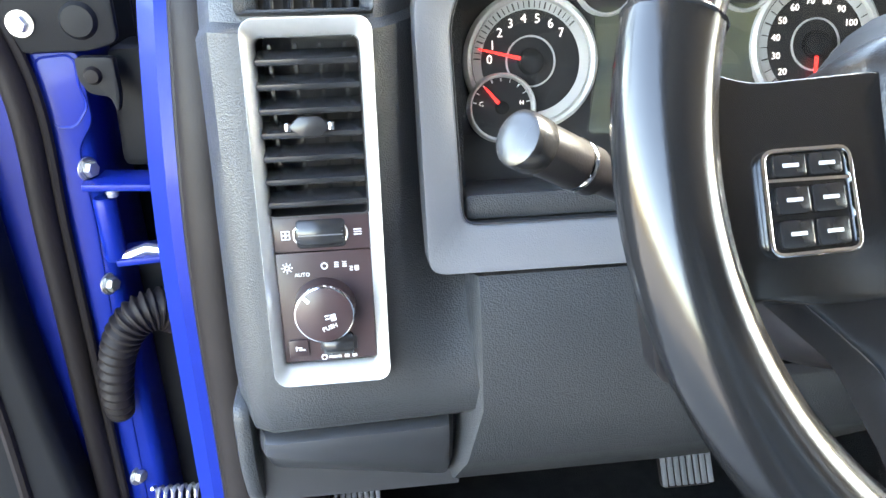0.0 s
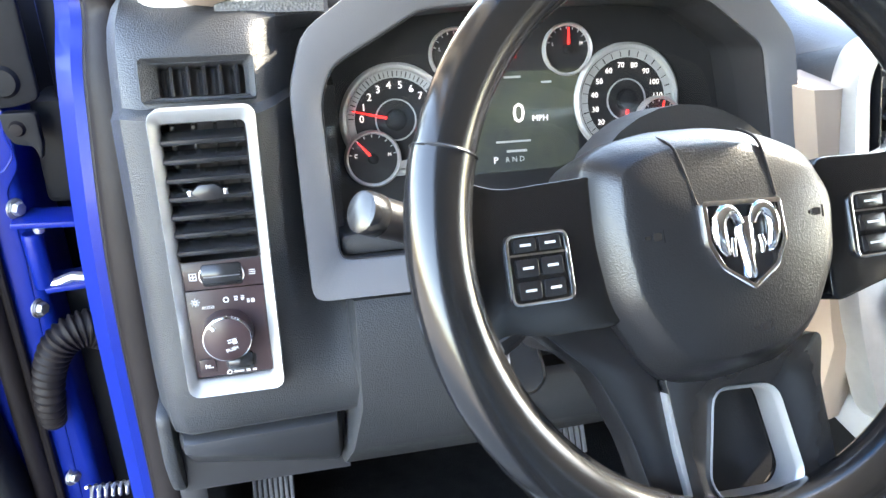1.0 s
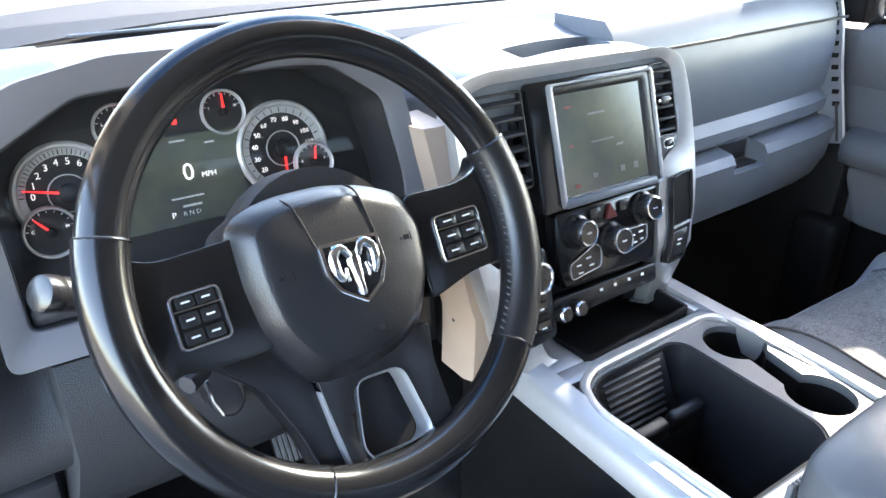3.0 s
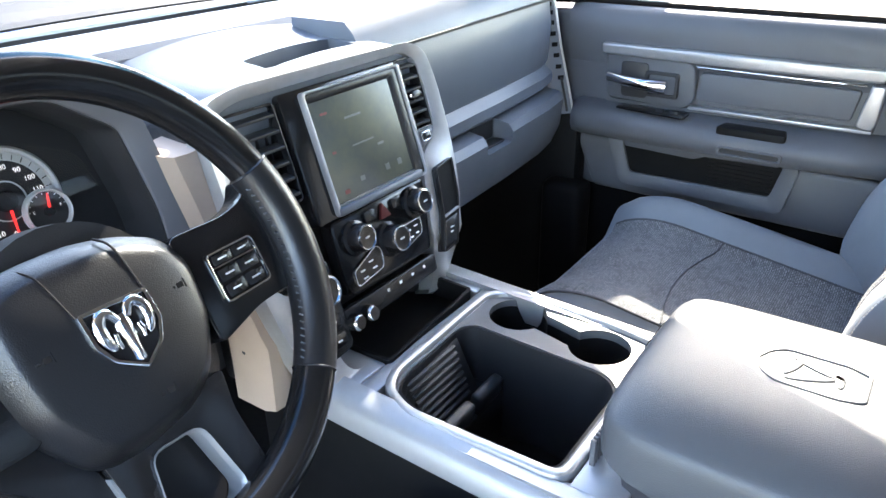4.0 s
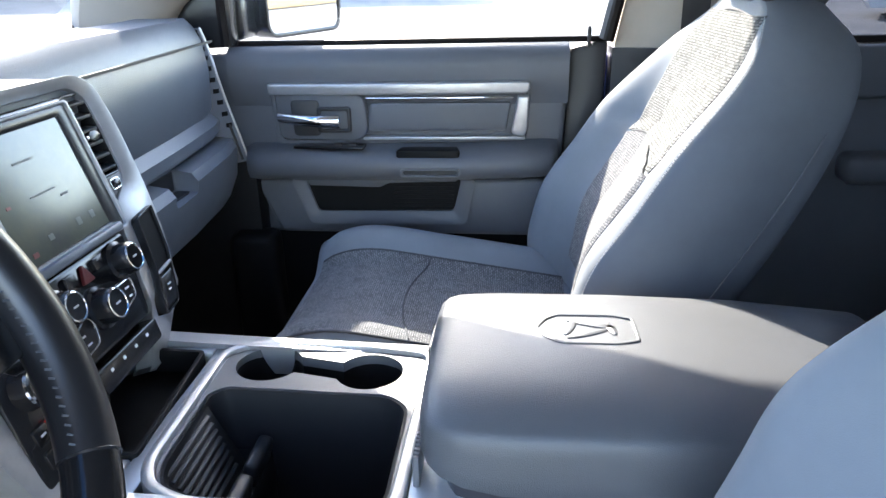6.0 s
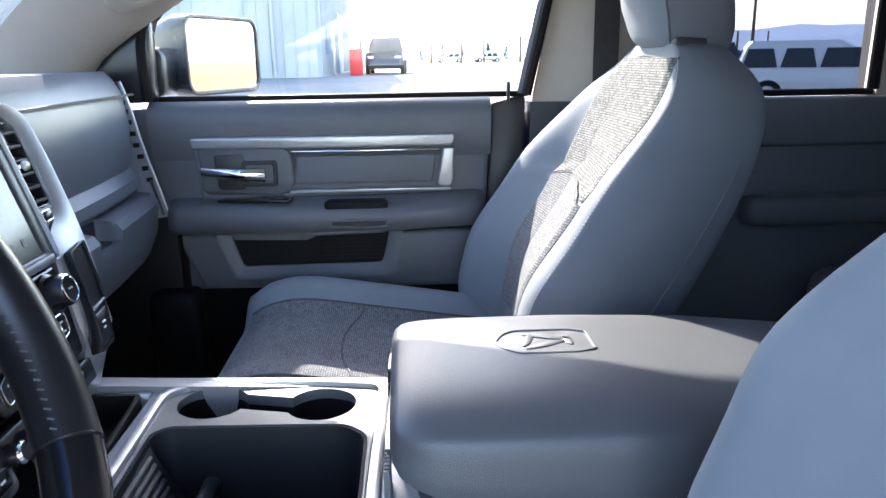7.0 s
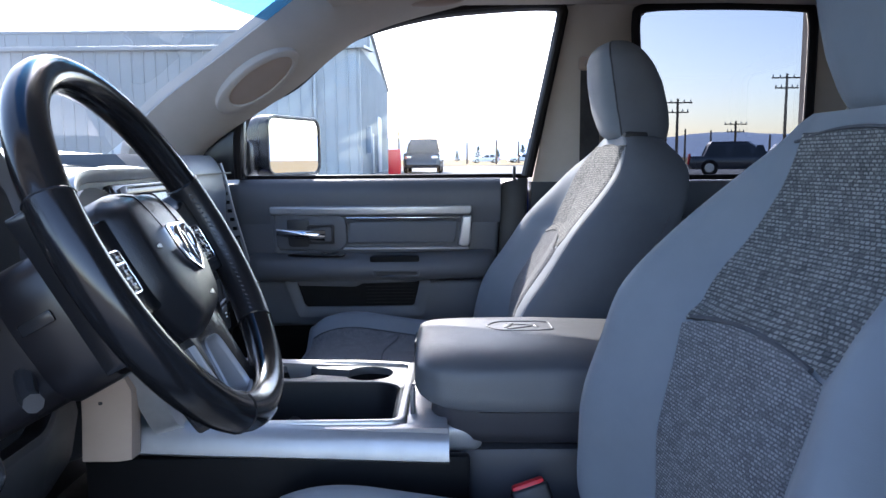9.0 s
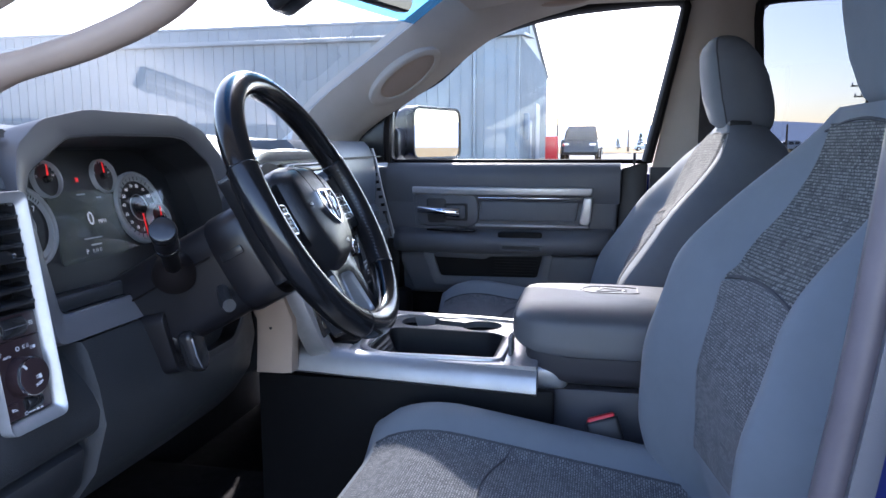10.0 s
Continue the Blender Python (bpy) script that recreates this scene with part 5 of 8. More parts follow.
def dashboard():
    ob = thing("dashboard", "dark grey grained dashboard with silver vent surrounds", "dashboard", (0, 0.85, 1.3))
    left = [(1.08, 1.545), (0.85, 1.578), (0.73, 1.582), (0.69, 1.578), (0.662, 1.568), (0.646, 1.553), (0.628, 1.513), (0.6125, 1.509)]
    left += [(0.583 + 0.0295 * (z - 1.296) / 0.213, z) for z in (1.48, 1.45, 1.42, 1.39, 1.36, 1.33, 1.31)]
    left += [(0.583, 1.296), (0.582, 1.275), (0.584, 1.254), (0.589, 1.248), (1.08, 1.248)]
    rings = []
    ends = [(-0.829, 0.07, -0.02), (-0.825, 0.035, -0.008), (-0.813, 0.008, 0), (-0.80, 0, 0), (-0.76, 0, 0), (-0.722, 0, 0)]
    ends += [(-0.722 + 0.066 * i / 8, 0, 0) for i in range(1, 9)]
    for x, k, dz in ends:
        g = min(1, max(0, (x + 0.722) / 0.05))
        ring = []
        for y, z in left:
            f = min(1, max(0, (z - 1.27) / 0.15)) * min(1, max(0, (1.58 - z) / 0.035))
            valley = 0.075 * g * g * (3 - 2 * g) * f * f * (3 - 2 * f)
            low = 0.002 * (x + 0.74) / 0.07 if z < 1.26 else 0
            ring.append((x, min(y + k + valley, 1.08), z + low + dz * (1 if z > 1.4 else -1)))
        rings.append(ring)
    panel = part("side_panel", loft(rings), DASH, ob, "grained dark grey end panel", 55)
    cut(panel, box(0.0615, 0.206, 0.14, at(BZ, 0, 0.1115, -0.02)))
    cut(panel, box(0.070, 0.025, 0.08, at(plane_at((-0.757, 0.6355, 1.531), 22), 0.001, 0, 0)))
    # deck under the windshield
    top = [(0.80, 1.562), (0.808, 1.573), (0.83, 1.579), (0.95, 1.572), (1.10, 1.535), (1.10, 1.45), (0.80, 1.45)]
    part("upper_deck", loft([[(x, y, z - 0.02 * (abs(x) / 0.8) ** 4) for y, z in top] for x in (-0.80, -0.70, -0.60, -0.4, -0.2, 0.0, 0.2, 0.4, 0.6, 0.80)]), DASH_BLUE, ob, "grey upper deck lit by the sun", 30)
    part("hood_bridge", loft([[(x, y, z) for y, z in ((0.69, 1.570), (0.69, 1.5765 + dz), (0.75, 1.5815 + dz), (0.85, 1.5795 + dz), (1.02, 1.558), (1.02, 1.550))] for x, dz in ((-0.69, 0.0), (-0.66, 0.0005), (-0.62, 0.003), (-0.585, 0.006))]), DASH, ob, "grey bridge beside the instrument hood", 60)
    part("speaker_grille", loft([[(x, y, z) for y, z in ((0.675, 1.5705), (0.675, 1.5795), (0.75, 1.5835), (0.83, 1.5825), (0.83, 1.5705))] for x in (-0.742, -0.70, -0.66)]), mat("fine_dash_grille", (0.12, 0.125, 0.135), 0.5, grain=(420, 0.9), vary=(12, 0.15)), ob, "fine grey speaker grille", 50)
    for cx, cy, n in ((-0.38, 0.985, 22), (0.36, 0.985, 22)):
        tray = part("defroster_outlet", box(0.30, 0.050, 0.004, pose(cx, cy, 1.571 - 0.004 * abs(cx) ** 4, -9), 0.002), DASH_BLUE, ob, "slotted defroster outlet")
        for i in range(n):
            for k in (-1, 1):
                part("outlet_slot", box(0.0095, 0.017, 0.003, pose(cx - 0.136 + 0.272 * i / (n - 1), cy + 0.0115 * k, 1.5722 - 0.0018 * k, -9), 0.0008), BLACK, tray)
    def band(s, t):
        x = -0.76 + 1.52 * s
        return (x, 1.125 - 0.33 * x * x + 0.06 * t, 1.566 + 0.030 * t - 0.02 * (abs(x) / 0.8) ** 4)
    part("windshield_band", sheet(band, 24, 2, 0.004), BLACK, ob, "black band under the windshield")
    # surround of the instruments
    outer = [(-0.233, 0.0), (-0.236, 0.17), (-0.222, 0.213), (-0.178, 0.243), (-0.10, 0.258), (0.09, 0.258), (0.155, 0.238), (0.195, 0.195), (0.208, 0.12), (0.212, 0.0)]
    inner = [(-0.208, 0.030), (-0.213, 0.160), (-0.203, 0.186), (-0.130, 0.226), (-0.06, 0.230), (0.08, 0.230), (0.117, 0.226), (0.172, 0.187), (0.187, 0.10), (0.187, 0.030)]
    fo, fi = rounded(outer, 0.012, 3), rounded(inner, 0.010, 3)
    part("cluster_surround", frame_ring(fo, fi, -0.30, 0.0, CL, 0.006, -0.010), DASH_MID, ob, "grey instrument surround", 40)
    part("cluster_tunnel", frame_ring(inset(fi, -0.004), inset(fi, 0.0015), -0.16, -0.012, CL, 0.001), BLACK, ob, "black instrument hood", 40)
    part("lower_shroud", prism(rounded([(-0.206, 0.0315), (-0.206, 0.050), (0.185, 0.050), (0.185, 0.0315)], 0.006), -0.13, -0.02, CL, 0.006), DASH, ob)
    # knee panel under the wheel
    knee = [(0.66, 1.352), (0.602, 1.350), (0.595, 1.341), (0.583, 1.30), (0.577, 1.258), (0.588, 1.205), (0.612, 1.170), (0.648, 1.150), (0.70, 1.138), (0.80, 1.13), (0.80, 1.352)]
    part("knee_panel", loft([[(x - (0.020 * max(0, (1.25 - z) / 0.1) if x < -0.6 else 0), y + dy, z) for y, z in knee] for x, dy in ((-0.662, 0.008), (-0.657, 0.0), (-0.50, 0.0), (-0.36, 0.004), (-0.28, 0.016), (-0.250, 0.026), (-0.247, 0.034))]), DASH, ob, "grained lower knee panel", 40)
    drawer = [(0.62, 1.2425), (0.594, 1.2415), (0.5885, 1.238), (0.588, 1.228), (0.596, 1.206), (0.612, 1.186), (0.632, 1.172), (0.66, 1.166), (0.80, 1.166), (0.80, 1.2425)]
    part("storage_drawer", loft([[(x, y + dy, z + (x + 0.74) / 0.07 * (0.002 if z > 1.22 else -0.012)) for y, z in drawer] for x, dy in ((-0.8125, 0.012), (-0.808, 0.002), (-0.80, 0.0), (-0.74, 0.0), (-0.684, 0.0), (-0.679, 0.002), (-0.675, 0.012))]), DASH_SMOOTH, ob, "lower storage drawer front", 40)
    part("drawer_recess", box(0.15, 0.16, 0.085, pose(-0.744, 0.695, 1.205)), BLACK, ob)
    part("end_flange", prism(rounded([(0.598, 1.262), (0.596, 1.21), (0.608, 1.170), (0.635, 1.150), (0.90, 1.150), (0.90, 1.262)], 0.012), -0.829, -0.8165, Matrix(((0, 0, 1, 0), (1, 0, 0, 0), (0, 1, 0, 0), (0, 0, 0, 1))), 0.004), DASH, ob, "rounded lower end flange")
    part("kick_filler", box(0.028, 0.44, 0.46, pose(-0.822, 0.88, 0.98), 0.006), BLACK, ob, "black kick panel")
    return ob


dash = dashboard()


def slats_h(ob, m, u0, u1, v0, v1, n, depth, tilt, fins=5, material=SATIN_BLACK):
    """Level vent slats over upright fins."""
    for i in range(n):
        v = v0 + (v1 - v0) * (i + 0.5) / n
        part("slat", box(u1 - u0, 0.0042, depth, at(m, (u0 + u1) / 2, v, -depth * 0.42) @ Matrix.Rotation(radians(tilt), 4, "X"), 0.0012), material, ob)
    for i in range(fins):
        u = u0 + (u1 - u0) * (i + 0.5) / fins
        part("fin", box(0.0018, v1 - v0, 0.016, at(m, u, (v0 + v1) / 2, -depth - 0.010)), material, ob)


def vent_panel():
    """Tall silver frame with air vent, thumb wheel and lamp switch."""
    ob = thing("vent_and_light_panel", "tall silver framed air vent with headlight switch below", "vent panel", (-0.757, 0.58, 1.3))
    o, i = rrect(0.0012, 0.1115, 0.0738, 0.225, 0.0085, 4), rrect(0.0006, 0.1115, 0.0588, 0.203, 0.004, 4)
    part("bezel", frame_ring(o, i, -0.01, 0.008, BZ, 0.0022, -0.002), SILVER, ob, "satin silver frame")
    part("vent_box", frame_ring(rrect(0, 0.161, 0.0615, 0.106, 0.003), rrect(0, 0.161, 0.0595, 0.104, 0.003), -0.06, -0.002, BZ), BLACK, ob)
    part("vent_back", box(0.062, 0.106, 0.003, at(BZ, 0, 0.161, -0.055)), BLACK, ob)
    slats_h(ob, BZ, -0.0295, 0.0295, 0.112, 0.209, 7, 0.015, 22, 4)
    kn = rounded([(-0.0125, 0.0), (-0.006, 0.006), (0.006, 0.006), (0.0125, 0.0), (0.006, -0.006), (-0.006, -0.006)], 0.002)
    part("vent_tab", prism(kn, -0.006, 0.004, at(BZ, -0.001, 0.163, 0), 0.001), SATIN_BLACK, ob)
    for sx in (-1, 1):
        part("tab_tip", box(0.004, 0.005, 0.004, at(BZ, -0.001 + sx * 0.0125, 0.163, 0.002), 0.001), CHROME, ob, "bright tab tip")
    part("wheel_plate", prism(rrect(0, 0.0965, 0.0595, 0.022, 0.001, 2), -0.012, -0.004, BZ, 0.0005), PANEL_RED, ob)
    part("switch_plate", prism(rrect(0, 0.048, 0.0595, 0.0735, 0.001, 2), -0.012, -0.004, BZ, 0.0005), PANEL_RED, ob, "dark lamp switch plate")
    part("thumb_slot", frame_ring(rrect(0, 0.0965, 0.034, 0.0125, 0.005, 4), rrect(0, 0.0965, 0.031, 0.0098, 0.004, 4), -0.006, -0.0022, BZ, 0.0005), CHROME, ob, "bright roller surround")
    tw = at(BZ, 0, 0.0965, -0.0125) @ Matrix.Rotation(radians(90), 4, "Y")
    roll = part("thumb_wheel", lathe([(0.0, -0.0148), (0.0115, -0.0148), (0.0125, -0.013), (0.0125, 0.013), (0.0115, 0.0148), (0.0, 0.0148)], tw, 40), SATIN_BLACK, ob, "black thumb roller")
    for k in range(5):
        part("roller_rib", box(0.027, 0.0008, 0.0012, at(BZ, 0, 0.0925 + 0.002 * k, -0.0002 - 0.0006 * abs(k - 2)), 0.0003), DASH_MID, roll)
    km = at(BZ, -0.001, 0.0485, -0.004)
    knob = part("lamp_knob", lathe([(0.0195, 0.0), (0.0185, 0.012), (0.0175, 0.0155), (0.0165, 0.016), (0.0, 0.016)], km, 40), PANEL_RED, ob, "round dark lamp knob")
    part("knob_ring", lathe([(0.0167, 0.0155), (0.0183, 0.0150), (0.0187, 0.0125), (0.0178, 0.0125)], km, 40), CHROME, knob, "chrome knob ring")
    part("knob_pointer", box(0.002, 0.005, 0.001, at(km, -0.0105, 0.011, 0.0162, 42)), WHITE, knob)
    letters("PUSH", 0.0040, at(km, 0.003, -0.008, 0.0163, 18), WHITE, knob, "push_mark")
    bars([(0.001, -0.001, 0.001, 0.004), (-0.0015, 0.001, 0.0025, 0.0006), (-0.0015, -0.001, 0.0025, 0.0006), (0.0025, -0.001, 0.0025, 0.004)], at(km, 0.003, -0.001, 0.016, 12), WHITE, knob, "fog_mark")
    letters("AUTO", 0.0034, at(BZ, -0.0135, 0.0705, -0.0036), WHITE, ob, "auto_mark")
    part("ring_mark", lathe([(0.0015, 0), (0.0022, 0), (0.0022, 0.0005), (0.0015, 0.0005)], at(BZ, 0.0005, 0.0755, -0.004), 16), WHITE, ob)
    sunm = bmesh.new()
    lathe([(0.0010, 0), (0.0017, 0), (0.0017, 0.0006), (0.0010, 0.0006)], at(BZ, -0.0225, 0.0755, -0.004), 12, bm=sunm)
    for k in range(8):
        box(0.0012, 0.0005, 0.0006, at(BZ, -0.0225, 0.0755, -0.0037, k * 45) @ Matrix.Translation((0.0029, 0, 0)), bm=sunm)
    part("dimmer_mark", sunm, WHITE, ob)
    bars([(0.0105 + s * 0.0025, 0.076 + k * 0.0014, 0.0026, 0.0005) for s in (-1, 1) for k in (-1, 0, 1)], at(BZ, 0, 0, -0.004), WHITE, ob, "park_mark")
    bars([(0.0205, 0.073, 0.0026, 0.0030), (0.0170, 0.0742, 0.002, 0.0005), (0.0170, 0.073, 0.002, 0.0005), (0.0170, 0.0718, 0.002, 0.0005)], at(BZ, 0, 0, -0.004), WHITE, ob, "lamp_mark")
    bars([(-0.0215, 0.0965, 0.0052, 0.0005), (-0.0215, 0.099, 0.0052, 0.0005), (-0.0215, 0.094, 0.0052, 0.0005), (-0.0239, 0.0965, 0.0005, 0.005), (-0.0191, 0.0965, 0.0005, 0.005), (-0.0215, 0.0965, 0.001, 0.003)], at(BZ, 0, 0, -0.004), WHITE, ob, "shut_mark")
    bars([(0.0225, 0.0965 + k * 0.0016, 0.0048, 0.0005) for k in (-1, 0, 1)], at(BZ, 0, 0, -0.004), WHITE, ob, "open_mark")
    part("cargo_button", prism(rrect(-0.0195, 0.0215, 0.0125, 0.0115, 0.001, 2), -0.006, -0.002, BZ, 0.0006), PANEL_RED, ob)
    bars([(-0.0195, 0.022, 0.004, 0.0007), (-0.0175, 0.0205, 0.004, 0.0007), (-0.021, 0.0215, 0.0008, 0.003)], at(BZ, 0, 0, -0.002), WHITE, ob, "cargo_mark")
    part("dimmer_slot", prism(rrect(0.006, 0.0225, 0.0235, 0.0095, 0.001, 2), -0.006, -0.0035, BZ, 0.0005), BLACK, ob)
    part("dimmer_wheel", lathe([(0.0, -0.0095), (0.0066, -0.0095), (0.0078, -0.008), (0.0078, 0.008), (0.0066, 0.0095), (0.0, 0.0095)], at(BZ, 0.006, 0.0225, -0.0055) @ Matrix.Rotation(radians(90), 4, "Y"), 36), SATIN_BLACK, ob, "ribbed black dimmer wheel")
    part("ring_mark", lathe([(0.0013, 0), (0.002, 0), (0.002, 0.0005), (0.0013, 0.0005)], at(BZ, -0.004, 0.0135, -0.004), 14), WHITE, ob)
    bars([(0.003, 0.0135, 0.008, 0.0012), (0.0105, 0.0135, 0.003, 0.0018), (0.0155, 0.0135, 0.003, 0.0018)], at(BZ, 0, 0, -0.004), WHITE, ob, "dimmer_scale")
    return ob


vent_panel()


def demist_vent():
    ob = thing("side_window_vent", "small black slatted vent on the dash corner", "vent", (-0.757, 0.64, 1.54))
    m = plane_at((-0.757, 0.6355, 1.531), 22)
    o, i = rrect(0, 0, 0.081, 0.032, 0.003), rrect(0.002, 0.0, 0.061, 0.022, 0.002)
    part("vent_frame", frame_ring(o, i, -0.025, 0.006, m, 0.0015, -0.006), DASH, ob)
    part("vent_back", box(0.07, 0.024, 0.002, at(m, 0, 0, -0.02)), BLACK, ob)
    for k in range(5):
        part("slat", box(0.0022, 0.022, 0.014, at(m, -0.022 + k * 0.0118, 0, -0.012, 0) @ Matrix.Rotation(radians(22), 4, "Y"), 0.0005), SATIN_BLACK, ob)
    return ob


demist_vent()


def cluster():
    ob = thing("instrument_cluster", "lit instrument cluster with round silver ringed gauges and display", "instrument cluster", (-0.457, 0.72, 1.45))
    part("face_plate", prism([(-0.215, -0.12), (0.19, -0.12), (0.19, 0.05), (0.12, 0.075), (-0.13, 0.075), (-0.215, 0.03)], -0.02, 0.0, CF), DIAL, ob)

    def gauge(u, v, r, name, needle, marks, a0, a1, wide=True, n0=0.0):
        g = part(name, lathe([(0.0, 0.001), (r * 0.97, 0.001)], at(CF, u, v, n0), 40), DIAL, ob, "round black gauge")
        part("gauge_ring", lathe([(r * 0.90, 0.001), (r * 0.93, 0.006), (r * 0.98, 0.007), (r * 1.03, 0.005), (r * 1.04, -0.004)], at(CF, u, v, n0), 48), DIAL_RING, g, "silver gauge ring")
        if wide:
            part("scale_band", lathe([(r * 0.76, 0.0025), (r * 0.90, 0.0035)], at(CF, u, v, n0), 48), DIAL_RING, g, "silver scale band")
            part("inner_ring", lathe([(r * 0.36, 0.0018), (r * 0.36, 0.003), (r * 0.385, 0.003), (r * 0.385, 0.0018)], at(CF, u, v, n0), 36), DIAL_RING, g)
        tk = bmesh.new()
        for i in range(25 if wide else 9):
            a = radians(a0 + (a1 - a0) * i / (24 if wide else 8))
            box(r * 0.10, 0.0006 if i % 3 else 0.001, 0.0006, at(CF, u + r * 0.83 * math.cos(a), v + r * 0.83 * math.sin(a), n0 + 0.0042 if wide else n0 + 0.0018, math.degrees(a)), bm=tk)
        part("scale_marks", tk, DIAL if wide else WHITE, g)
        for k, text in enumerate(marks):
            a = radians(a0 + (a1 - a0) * k / (len(marks) - 1))
            letters(text, r * (0.19 if len(marks) < 10 else 0.14), at(CF, u + r * 0.63 * math.cos(a), v + r * 0.63 * math.sin(a), n0 + 0.002), GLOW_WHITE, g, "number")
        na = radians(needle)
        part("needle", prism([(-0.004, 0.0016), (r * 0.82, 0.0005), (r * 0.82, -0.0005), (-0.004, -0.0016)], 0.005, 0.0065, at(CF, u, v, n0, needle)), GLOW_RED, g, "lit red needle")
        part("needle_cap", lathe([(0.0, 0.009), (r * 0.17, 0.0085), (r * 0.2, 0.004), (r * 0.2, 0.001)], at(CF, u, v, n0), 24), SATIN_BLACK, g)
        return g

    gauge(-0.143, -0.034, 0.049, "tachometer", 166, ["0", "1", "2", "3", "4", "5", "6", "7"], 176, 40)
    gauge(0.0815, -0.029, 0.052, "speedometer", -93, ["0", "10", "20", "30", "40", "50", "60", "70", "80", "90", "100", "110", "120"], 265, -20)
    t = gauge(-0.167, -0.067, 0.0245, "temperature_gauge", 130, ["C", "H"], 168, 12, False, 0.007)
    f = gauge(0.1125, -0.0505, 0.0225, "fuel_gauge", 80, ["E", "F"], 168, 12, False, 0.007)
    gauge(-0.085, 0.0205, 0.0235, "voltage_gauge", 80, ["L", "H"], 160, 20, False)
    gauge(0.0225, 0.0205, 0.0235, "oil_gauge", 88, ["L", "H"], 160, 20, False)
    d = part("display", prism(rounded([(-0.094, 0.003), (0.040, 0.003), (0.030, -0.03), (0.033, -0.088), (-0.100, -0.090), (-0.092, -0.04)], 0.006), 0.0, 0.002, CF), SCREEN, ob, "dark display with lit digits")
    letters("0", 0.026, at(CF, -0.027, -0.036, 0.0025), GLOW_WHITE, d, "digit")
    letters("MPH", 0.008, at(CF, -0.006, -0.041, 0.0025), GLOW_WHITE, d, "unit_mark")
    for bar_ in ((-0.033, -0.061, 0.034, 0.0018), (-0.030, -0.070, 0.02, 0.0022), (-0.032, -0.002, 0.016, 0.002), (0.001, -0.008, 0.010, 0.002)):
        bars([bar_], at(CF, 0, 0, 0.002), DIAL_RING, d, "text_line")
    letters("P", 0.009, at(CF, -0.051, -0.078, 0.0025), GLOW_WHITE, d, "gear_mark")
    letters("R N D", 0.007, at(CF, -0.032, -0.078, 0.0025), DIAL_RING, d, "gear_mark")
    for wl_ in ((-0.074, -0.080, 0.004, 0.008), (-0.030, 0.018, 0.005, 0.006)):
        bars([wl_], at(CF, 0, 0, 0.001), GLOW_RED, ob, "warning_lamp")
    return ob


instruments = cluster()


def lens_fn(q, t):
    u, v = -0.208 + 0.394 * q, -0.085 + 0.160 * t
    v = min(v, 0.082 - 0.55 * max(0, abs(u + 0.01) - 0.12))
    return CF @ Vector((u, v, 0.012 + 0.018 * (1 - t) + 0.012 * math.sin(math.pi * t)))


lens = part("lens", sheet(lens_fn, 20, 10, 0.0), LENS, instruments, "clear curved lens over the gauges")
lens.visible_shadow = False


